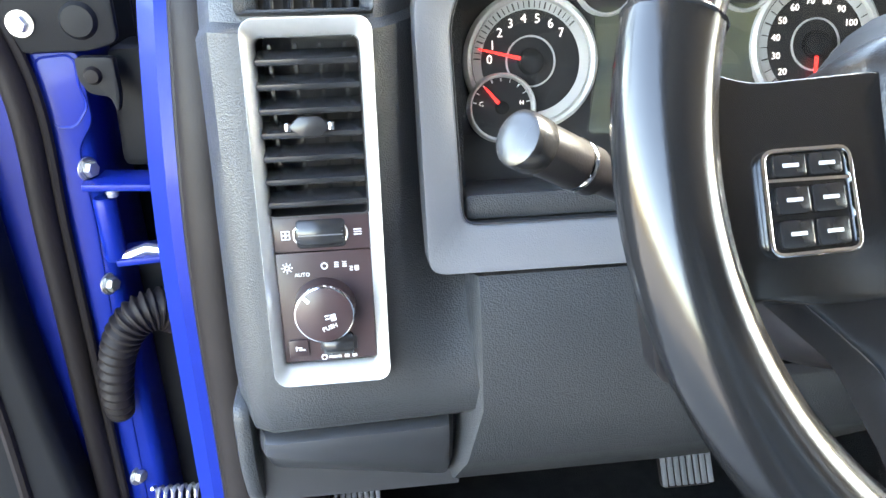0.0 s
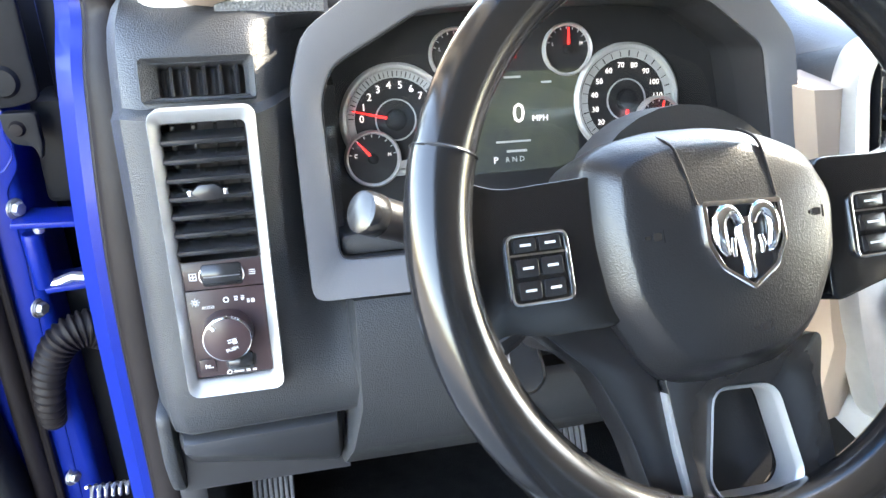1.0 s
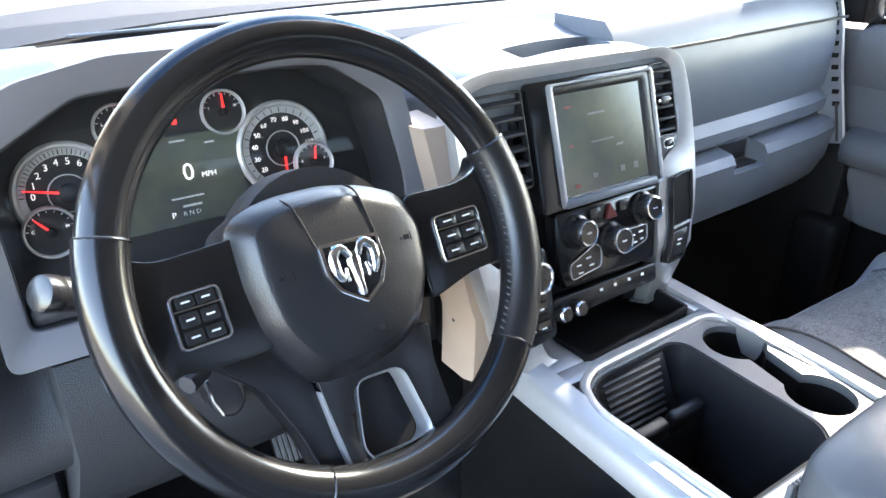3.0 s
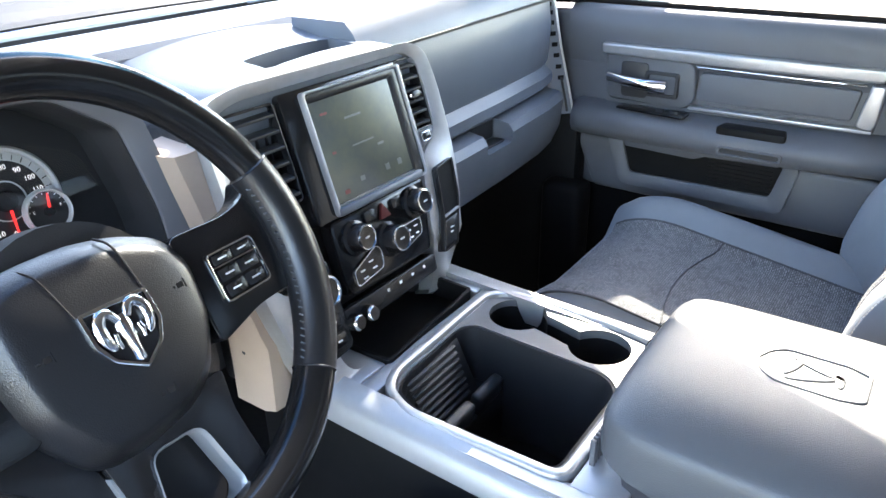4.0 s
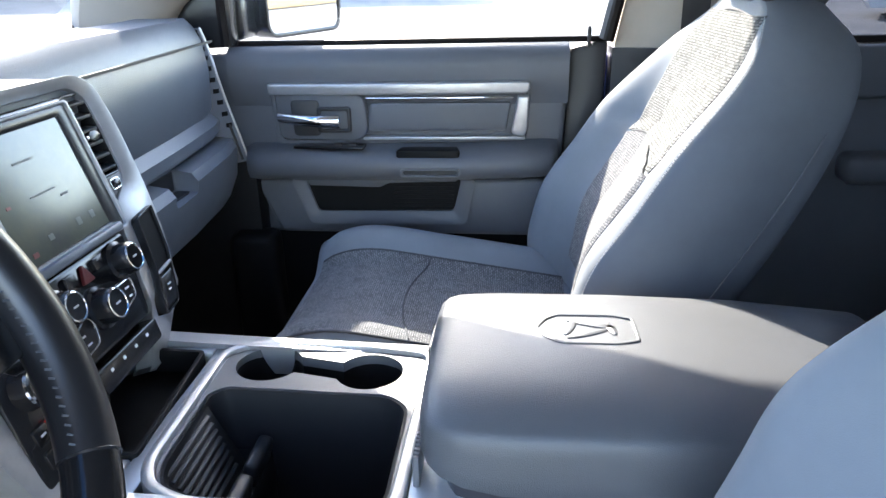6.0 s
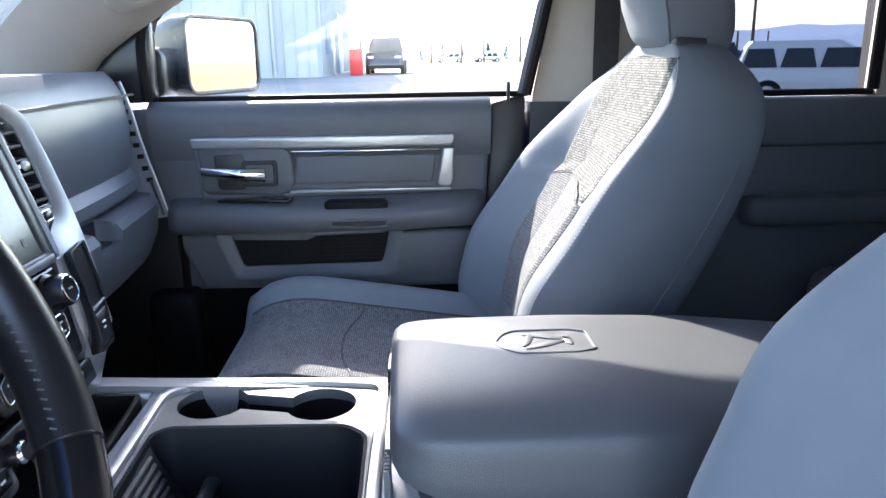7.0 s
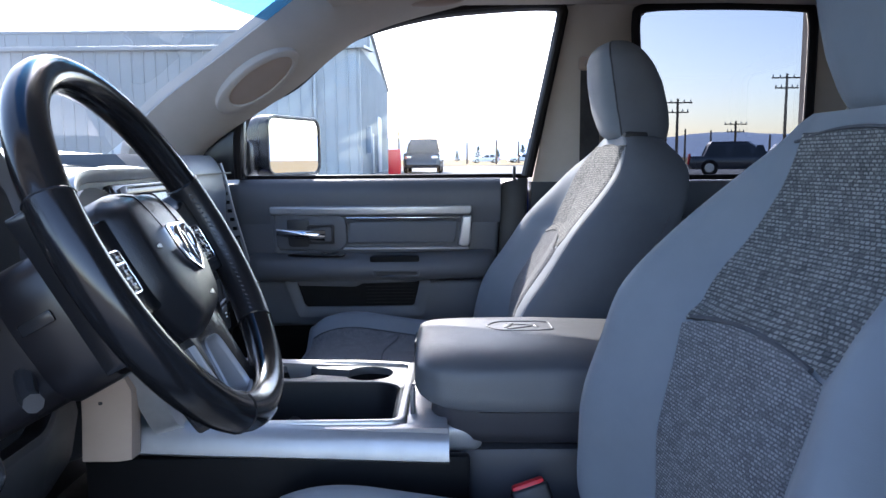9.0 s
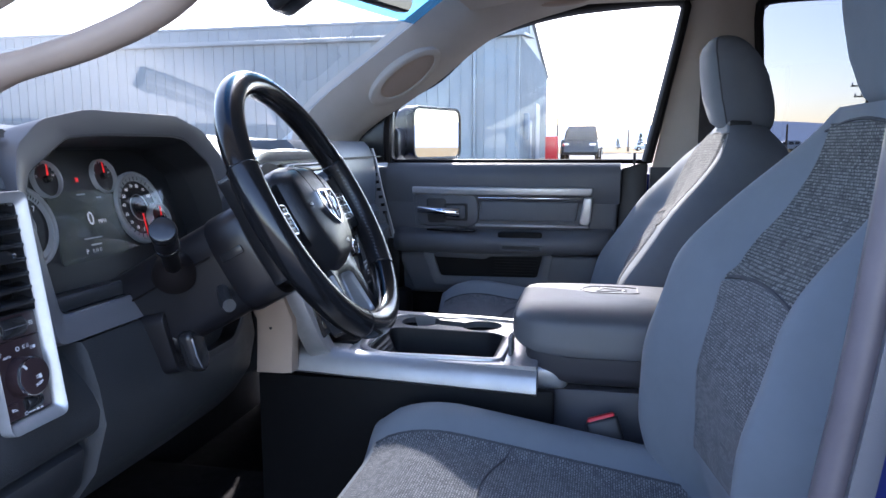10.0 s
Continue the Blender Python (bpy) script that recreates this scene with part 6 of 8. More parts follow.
# ---- centre stack ----
def centre_stack():
    ob = thing("centre_stack", "silver framed centre stack with touch screen, vents and climate knobs", "centre stack", (0, 0.6, 1.3))
    shape = [(-0.228, -0.02), (-0.226, 0.12), (-0.212, 0.156), (-0.17, 0.165), (0.135, 0.163), (0.166, 0.148), (0.174, 0.10), (0.172, 0.015), (0.160, -0.055), (0.142, -0.095), (0.135, -0.199), (-0.19, -0.199), (-0.215, -0.11)]
    hole = [(-0.206, -0.01), (-0.206, 0.118), (-0.196, 0.142), (-0.165, 0.150), (0.128, 0.151), (0.149, 0.138), (0.154, 0.10), (0.152, 0.034), (0.106, 0.010), (0.082, -0.100), (0.114, -0.198), (-0.135, -0.198), (-0.165, -0.10)]
    so, si = rounded(shape, 0.030, 4), rounded(hole, 0.022, 4)
    shell = part("stack_shell", frame_ring(inset(so, 0.004), inset(so, 0.010), -0.12, -0.022, ST), DASH, ob, "dark stack shell")
    ring = part("silver_frame", frame_ring(so, si, -0.024, 0.010, ST, 0.005, 0.002), SILVER, ob, "satin silver stack frame", 50)
    # below the controls the passenger leg runs back to the foot of the tray
    for foot, from_u in ((shell, -1), (ring, 0)):
        for v in foot.data.vertices:
            q = ST.inverted() @ v.co
            if q.x > from_u and q.y < -0.105:
                q.z -= 0.66 * (-0.105 - q.y)
                v.co = ST @ q
        b = bmesh.new()
        b.from_mesh(foot.data)
        mids = [(f, ST.inverted() @ f.calc_center_median()) for f in b.faces]
        bmesh.ops.delete(b, geom=[f for f, q in mids if -0.13 < q.x < 0.105 and q.y < -0.17], context="FACES")
        b.to_mesh(foot.data)
        b.free()
    part("backing", prism([(u, max(v, -0.150)) for u, v in inset(si, -0.002)], -0.09, -0.052, ST), BLACK, ob)
    crown = []
    for yy, dz in ((0.620, -0.014), (0.626, -0.006), (0.636, -0.002), (0.66, -0.001), (0.74, 0.0), (0.80, 0.012), (0.87, 0.025)):
        crown.append([(x, yy, 1.46) for x in (0.168, -0.208)] + [(-0.02 + 0.19 * math.cos(a) / max(abs(math.cos(a)), abs(math.sin(a))) ** 0.35 * 0.96, yy, 1.49 + dz + 0.068 * math.sin(a) ** 0.45) for a in [math.pi - math.pi * i / 24 for i in range(25)]])
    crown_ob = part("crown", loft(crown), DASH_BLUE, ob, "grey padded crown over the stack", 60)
    trm = rounded([(-0.092, 0.640), (0.084, 0.656), (0.092, 0.716), (-0.084, 0.694)], 0.008)
    cut(crown_ob, prism(trm, 1.522, 1.62))
    tray = part("crown_tray", prism(inset(trm, -0.001), 1.515, 1.5235), BLACK, ob, "shallow black tray")
    for k in range(4):
        part("tray_relief", box(0.022, 0.003, 0.014, pose(-0.05 + 0.034 * k, 0.690 + 0.0043 * k, 1.534, 0, 0, 7), 0.001), DASH, tray)
    # screen
    sb = rounded([(-0.110, -0.016), (0.1035, -0.016), (0.1035, 0.144), (-0.110, 0.144)], 0.006)
    dsp = [(-0.0725, 0.0), (0.0770, 0.0), (0.0770, 0.1245), (-0.0725, 0.1245)]
    part("screen_bezel", prism(sb, -0.02, 0.003, ST, 0.002), GLOSS, ob, "gloss black screen surround")
    part("screen_frame", frame_ring(rrect(0.0112, 0.0625, 0.1835, 0.153, 0.005), rrect(0.0112, 0.0625, 0.1740, 0.146, 0.004), -0.004, 0.011, ST, 0.0022), TITAN, ob, "satin grey screen frame")
    part("screen_trim", frame_ring(rrect(0.0112, 0.0625, 0.1740, 0.146, 0.004), rrect(0.00225, 0.06225, 0.1500, 0.125, 0.002), 0.0, 0.008, ST, 0.0015, 0.0062), SATIN_BLACK, ob, "black screen border")
    part("screen_lip", box(0.168, 0.010, 0.010, at(ST, 0.004, -0.0085, 0.008), 0.003), DASH_BLUE, ob, "grey lip under the screen")
    scr = part("touch_screen", prism(dsp, 0.0, 0.0055, ST), SCREEN, ob, "dark dusty touch screen with painted yellowish reflections")
    icon_red = mat("dim_red_icon", (0.20, 0.035, 0.025), 0.4, vary=(50, 0.2))
    for bar_ in ((-0.052, 0.108, 0.012, 0.003), (-0.054, 0.060, 0.006, 0.003), (-0.052, 0.010, 0.008, 0.005)):
        bars([bar_], at(ST, 0, 0, 0.0056), icon_red, scr, "icon")
    dim = mat("dim_screen_text", (0.13, 0.14, 0.12), 0.4, vary=(50, 0.2))
    for bar_ in ((-0.005, 0.095, 0.03, 0.0025), (0.03, 0.05, 0.012, 0.003), (0.055, 0.018, 0.008, 0.008), (0.03, 0.018, 0.008, 0.008), (-0.02, 0.018, 0.008, 0.006), (0.0, 0.06, 0.04, 0.002)):
        bars([bar_], at(ST, 0, 0, 0.0056), dim, scr, "screen_mark")
    # vents each side
    for u0, u1, v0, v1 in ((-0.192, -0.118, 0.025, 0.136), (0.1085, 0.1495, 0.046, 0.141)):
        um, vm = (u0 + u1) / 2, (v0 + v1) / 2
        part("vent_box", frame_ring(rrect(um, vm, u1 - u0 + 0.005, v1 - v0 + 0.006, 0.006), rrect(um, vm, u1 - u0, v1 - v0, 0.004), -0.05, 0.0, ST, 0.0015), SATIN_BLACK, ob)
        slats_h(ob, ST, u0 + 0.001, u1 - 0.001, v0, v1, 6, 0.015, 22, 3 if u1 > 0 else 5, BLACK if u1 < 0 else DASH)
    tab = part("vent_tab", prism(rounded([(-0.013, 0.0), (-0.006, 0.006), (0.006, 0.006), (0.013, 0.0), (0.006, -0.006), (-0.006, -0.006)], 0.002), -0.006, 0.005, at(ST, 0.129, 0.092, 0.0), 0.001), SATIN_BLACK, ob)
    part("tab_tip", box(0.004, 0.005, 0.004, at(ST, 0.1165, 0.092, 0.003), 0.001), CHROME, tab, "bright tab tip")
    part("vent_wheel", prism(rounded([(0.1085, 0.0435), (0.1490, 0.0435), (0.1480, 0.0330), (0.1090, 0.0150)], 0.003), -0.01, 0.001, ST, 0.001), DASH_MID, ob, "grey vent wheel plate")
    part("wheel_grip", box(0.016, 0.009, 0.006, at(ST, 0.128, 0.0335, 0.002, 8), 0.002), SATIN_BLACK, ob, "black vent wheel")
    part("wheel_ring", frame_ring(rrect(0.128, 0.0335, 0.021, 0.013, 0.004), rrect(0.128, 0.0335, 0.018, 0.010, 0.003), 0.0, 0.003, ST, 0.0006), CHROME, ob)
    # control panel
    cp = rounded([(-0.094, -0.017), (0.0955, -0.017), (0.085, -0.065), (0.072, -0.114), (-0.092, -0.114), (-0.098, -0.09)], 0.008)
    panel = part("control_panel", prism(cp, -0.02, 0.002, ST, 0.003), GLOSS, ob, "gloss black climate control panel")
    for u, v, r in ((-0.063, -0.047, 0.0185), (-0.004, -0.071, 0.0195), (0.060, -0.042, 0.0185)):
        k = part("knob", lathe([(r * 1.22, 0.0), (r * 1.2, 0.004), (r, 0.006), (r * 0.95, 0.020), (r * 0.86, 0.023)], at(ST, u, v, 0.002), 36), SATIN_BLACK, panel, "black rotary knob")
        part("knob_ring", lathe([(r * 0.86, 0.0225), (r * 0.84, 0.0242), (r * 0.76, 0.0245), (r * 0.73, 0.023)], at(ST, u, v, 0.002), 36), CHROME, k, "chrome knob ring")
        part("knob_face", lathe([(r * 0.74, 0.0235), (0.0, 0.0235)], at(ST, u, v, 0.002), 30), GLOSS, k)
        bars([(u, v, r * 0.42, r * 0.10)], at(ST, 0, 0, 0.0255), DIAL_RING, k, "knob_mark")
    for pts in ([(-0.084, -0.084), (-0.033, -0.066), (-0.025, -0.078), (-0.030, -0.099), (-0.084, -0.106)], [(0.014, -0.063), (0.064, -0.063), (0.060, -0.086), (0.018, -0.095)]):
        o = rounded(pts, 0.006)
        part("button_frame", frame_ring(o, inset(o, 0.002), 0.0, 0.006, ST, 0.0008), CHROME, panel, "chrome button frame")
        part("button_plate", prism(inset(o, 0.002), 0.0, 0.0045, ST), SATIN_BLACK, panel)
    for mark in [(-0.068, -0.089, 0.008, 0.002), (-0.050, -0.083, 0.008, 0.002), (-0.066, -0.099, 0.008, 0.002), (-0.046, -0.093, 0.008, 0.002), (0.034, -0.074, 0.008, 0.002), (0.050, -0.072, 0.008, 0.002), (0.036, -0.084, 0.008, 0.002), (0.050, -0.082, 0.006, 0.002)]:
        bars([mark], at(ST, 0, 0, 0.0045), WHITE, panel, "button_mark")
    for u, w in ((-0.028, 0.020), (0.026, 0.020)):
        part("button", prism(rrect(u, -0.030, w, 0.014, 0.003), 0.0, 0.006, ST, 0.0012), SATIN_BLACK, panel)
    part("hazard_button", prism(rounded([(-0.011, -0.042), (0.010, -0.042), (-0.001, -0.021)], 0.003), 0.0, 0.006, ST, 0.0012), mat("dark_red_button", (0.16, 0.02, 0.02), 0.4, vary=(40, 0.2)), panel, "dark red hazard button")
    # lower switch row and sockets
    row = part("lower_switch_plate", prism(rounded([(-0.118, -0.121), (0.073, -0.121), (0.070, -0.146), (-0.116, -0.150)], 0.006), -0.02, 0.004, ST, 0.003), SATIN_BLACK, ob, "black switch row")
    for k in range(4):
        bars([(-0.035 + 0.026 * k, -0.130, 0.0045, 0.0035)], at(ST, 0, 0, 0.004), WHITE, row, "switch_mark")
    for u in (-0.109, -0.083):
        so_ = part("socket", lathe([(0.0, 0.014), (0.008, 0.014), (0.010, 0.010), (0.011, 0.0)], at(ST, u, -0.140, 0.004), 24), SATIN_BLACK, row, "black socket cap")
        part("socket_ring", lathe([(0.0085, 0.0145), (0.0105, 0.012), (0.0105, 0.010)], at(ST, u, -0.140, 0.004), 24), CHROME, so_, "chrome ring")
    # tall narrow switch slot on the passenger edge
    sl = rounded([(0.116, -0.012), (0.158, -0.006), (0.150, -0.060), (0.132, -0.100), (0.120, -0.124), (0.083, -0.127), (0.104, -0.078)], 0.006)
    part("side_slot", frame_ring(sl, inset(sl, 0.0028), 0.0, 0.0135, ST, 0.001), SATIN_BLACK, ob)
    part("slot_pad", prism(inset(sl, 0.0026), 0.0, 0.0108, ST), DEEP, ob, "black side pocket")
    part("slot_divider", box(0.036, 0.0035, 0.004, at(ST, 0.123, -0.079, 0.0125, 5), 0.001), TITAN, ob)
    part("slot_switch", prism(rounded([(0.102, -0.086), (0.134, -0.084), (0.117, -0.118), (0.088, -0.120)], 0.004), 0.008, 0.0145, ST, 0.002), SATIN_BLACK, ob, "black rocker switch")
    for mark in [(0.113, -0.098, 0.008, 0.002), (0.110, -0.104, 0.006, 0.002)]:
        bars([mark], at(ST, 0, 0, 0.0145), WHITE, ob, "switch_mark")
    # left leg with driver side switches
    pad = part("leg_pad", prism(rounded([(-0.178, -0.055), (-0.120, -0.050), (-0.120, -0.165), (-0.185, -0.170)], 0.01), 0.0, 0.008, ST, 0.003), SATIN_BLACK, ob, "black drive mode switch panel")
    k = part("drive_knob", lathe([(0.0215, 0.0), (0.0205, 0.010), (0.0195, 0.016), (0.0, 0.017)], at(ST, -0.147, -0.082, 0.008), 32), SATIN_BLACK, pad, "black rotary drive knob")
    part("knob_ring", lathe([(0.0198, 0.0150), (0.0190, 0.0175), (0.0160, 0.0180), (0.0152, 0.0165)], at(ST, -0.147, -0.082, 0.008), 32), CHROME, k, "chrome knob ring")
    for v in (-0.124, -0.148):
        bt = part("button", prism(rrect(-0.150, v, 0.040, 0.018, 0.003), 0.004, 0.0105, ST, 0.0015), GLOSS, pad)
        for u in (-0.160, -0.143):
            bars([(u, v, 0.007, 0.002)], at(ST, 0, 0, 0.0105), WHITE, bt, "button_mark")
    bars([(-0.150, -0.116, 0.003, 0.002)], at(ST, 0, 0, 0.011), GLOW_RED, pad, "indicator")
    return ob


centre_stack()


# ---- passenger side of the dashboard ----
def glove_side():
    ob = thing("glove_box", "slate grey glove boxes with a recessed pull and end vent", "glove box", (0.47, 0.75, 1.25))
    up = [(0.70, 1.575), (0.685, 1.560), (0.672, 1.535), (0.664, 1.48), (0.667, 1.405), (0.672, 1.396), (0.664, 1.388), (0.656, 1.380), (0.655, 1.362), (0.662, 1.354), (0.80, 1.352), (0.80, 1.575)]
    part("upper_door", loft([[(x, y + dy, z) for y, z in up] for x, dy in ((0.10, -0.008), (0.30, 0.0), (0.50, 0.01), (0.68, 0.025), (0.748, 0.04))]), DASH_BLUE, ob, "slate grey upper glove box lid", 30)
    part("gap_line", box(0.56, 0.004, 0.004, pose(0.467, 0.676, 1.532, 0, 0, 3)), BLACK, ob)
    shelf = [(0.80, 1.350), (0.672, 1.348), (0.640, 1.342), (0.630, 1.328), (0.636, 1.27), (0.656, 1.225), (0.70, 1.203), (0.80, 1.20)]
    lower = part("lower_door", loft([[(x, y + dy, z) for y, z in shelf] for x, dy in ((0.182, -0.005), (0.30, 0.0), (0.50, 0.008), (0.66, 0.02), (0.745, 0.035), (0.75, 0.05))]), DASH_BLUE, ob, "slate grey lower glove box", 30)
    cut(lower, box(0.095, 0.06, 0.06, pose(0.434, 0.650, 1.338), 0.008))
    part("pull_recess", box(0.097, 0.012, 0.04, pose(0.434, 0.685, 1.326)), BLACK, ob, "dark pull recess")
    part("recess_floor", box(0.097, 0.036, 0.006, pose(0.434, 0.672, 1.3085)), BLACK, ob)
    # upright vent at the door end
    v = thing("end_vent", "upright slatted vent with a silver edge at the dash end", "vent", (0.765, 0.71, 1.3))
    prof = curve_pts([(0.762, 0.722, 1.555), (0.768, 0.712, 1.515), (0.772, 0.695, 1.43), (0.775, 0.672, 1.34), (0.776, 0.66, 1.29)], 6)
    part("vent_band", loft([[(q.x + 0.006, q.y + 0.004, q.z), (q.x - 0.003, q.y - 0.004, q.z), (q.x - 0.032, q.y + 0.020, q.z), (q.x - 0.036, q.y + 0.034, q.z), (q.x, q.y + 0.04, q.z)] for q in prof]), DASH_BLUE, v, "slate vent band", 50)
    part("vent_edge", tube([(q.x + 0.004, q.y - 0.001, q.z) for q in prof], 0.0045, 8), SILVER, v, "satin silver edge")
    for i in range(11):
        f = 1.5 + i * (len(prof) - 9) / 11
        q = Vector(prof[int(f)]).lerp(prof[int(f) + 1], f % 1)
        part("vent_opening", box(0.013, 0.0026, 0.0088, pose(q.x - 0.0125, q.y + 0.0035, q.z, 0, 0, -39.6), 0.0006), DEEP, v)
    part("vent_slit", tube([(q.x - 0.012, q.y + 0.003, q.z) for q in prof[-9:-1]], 0.003, 6), BLACK, v)
    part("end_cap", loft([[(0.775, y0, z), (0.812, y0 + 0.02, z), (0.812, 1.05, z), (0.775, 1.05, z)] for z, y0 in ((1.22, 0.70), (1.35, 0.685), (1.53, 0.735))]), DASH, v)
    return ob


glove_side()
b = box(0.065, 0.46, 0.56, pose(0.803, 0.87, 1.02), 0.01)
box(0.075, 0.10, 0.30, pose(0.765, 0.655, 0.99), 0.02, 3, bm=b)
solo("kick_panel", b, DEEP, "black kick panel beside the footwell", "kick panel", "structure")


# ---- driver side opening ----
def driver_jamb():
    ob = thing("driver_door_jamb", "blue painted door jamb with a black rubber seal", "door jamb", (-0.87, 0.75, 0.8))
    run = curve_pts([(-0.852, 0.685, 0.78), (-0.850, 0.69, 1.12), (-0.848, 0.70, 1.34), (-0.842, 0.735, 1.50), (-0.840, 0.775, 1.585), (-0.832, 0.62, 1.74), (-0.82, 0.40, 1.885), (-0.815, 0.15, 1.955), (-0.81, -0.10, 1.965)], 8)
    part("rubber_seal", tube(run, 0.0135, 12, flat=1.5), RUBBER, ob, "black rubber door seal", 80)
    part("seal_lip", tube([(p.x - 0.016, p.y + 0.018, p.z) for p in run], 0.006, 8), RUBBER, ob)
    flange = []
    for p in run:
        flange.append([(p.x - 0.004, p.y + 0.026, p.z), (p.x - 0.034, p.y + 0.030, p.z), (p.x - 0.050, p.y + 0.046, p.z), (p.x - 0.056, p.y + 0.15, p.z), (p.x - 0.004, p.y + 0.15, p.z)])
    part("painted_flange", loft(flange), BLUE, ob, "metallic blue jamb flange", 30)
    part("hinge_post", box(0.03, 0.26, 0.95, pose(-0.915, 1.03, 1.10), 0.01), DEEP, ob, "black inner fender panel")
    part("inner_liner", box(0.13, 0.02, 1.06, pose(-0.955, 1.005, 1.09), 0.006), DEEP, ob, "black plastic gap liner")
    part("fender", prism([(0.92, 0.6), (0.92, 1.36), (1.0, 1.47), (2.3, 1.42), (2.3, 0.6)], -1.03, -0.99, Matrix(((0, 0, 1, 0), (1, 0, 0, 0), (0, 1, 0, 0), (0, 0, 0, 1))), 0.01), BLUE, ob, "metallic blue front fender")
    return ob


driver_jamb()


def driver_pillar():
    ob = thing("driver_side_pillar", "blue body pillar with a black seal behind the driver seat", "door pillar", (-0.86, -0.3, 0.8))
    run = curve_pts([(-0.845, -0.062, 0.80), (-0.845, -0.082, 1.2), (-0.845, -0.112, 1.44), (-0.842, -0.130, 1.60), (-0.83, -0.155, 1.80), (-0.815, -0.14, 1.92), (-0.81, -0.09, 1.965)], 8)
    # Pinkish sheen of the pillar edge is put into this mauve-grey.
    part("edge_cover", tube(run, 0.013, 12), mat("grey_edge_mauve_sheen", (0.17, 0.145, 0.155), 0.35, vary=(20, 0.2)), ob, "glossy grey pillar edge cover", 80)
    part("seal_lip", tube([(p.x + 0.014, p.y + 0.002, p.z) for p in run], 0.006, 8), RUBBER, ob)
    part("jamb_trim", loft([[(p.x - 0.008, p.y - 0.004, p.z), (p.x - 0.030, p.y + 0.002, p.z), (p.x - 0.034, p.y - 0.02, p.z), (p.x - 0.010, p.y - 0.05, p.z)] for p in run]), DASH_MID, ob, "grey plastic jamb edge")
    part("painted_post", loft([[(p.x - 0.026, p.y - 0.012, p.z), (p.x - 0.055, p.y - 0.010, p.z), (p.x - 0.06, p.y - 0.22, p.z), (p.x - 0.012, p.y - 0.22, p.z)] for p in run]), BLUE, ob, "metallic blue body pillar")
    part("pillar_trim", loft([[(p.x + 0.012, p.y - 0.010, p.z), (p.x + 0.03, p.y - 0.05, p.z), (p.x + 0.03, p.y - 0.16, p.z), (p.x - 0.01, p.y - 0.19, p.z)] for p in run]), DASH, ob)
    return ob


driver_pillar()
b = bmesh.new()
box(0.12, 1.0, 0.10, pose(-0.86, 0.25, FLOOR - 0.02), 0.02, 3, bm=b)
solo("sill_driver", b, BLACK, "black door sill", "sill", "structure")
b = bmesh.new()
box(0.12, 2.2, 0.22, pose(-0.88, -0.1, FLOOR - 0.18), 0.03, 3, bm=b)
solo("sill_outer_driver", b, BLUE, "blue rocker panel", "sill", "structure")


def bolt(m, parent):
    o = part("bolt", lathe([(0.0, 0.009), (0.0065, 0.009), (0.0078, 0.0075), (0.0078, 0.003), (0.010, 0.003), (0.010, 0.0)], m, 6), STEEL, parent, "plated steel bolt", 30)
    part("washer", lathe([(0.0, 0.002), (0.0112, 0.002), (0.0112, 0.0), (0.0, 0.0)], m, 20), STEEL, o)
    return o


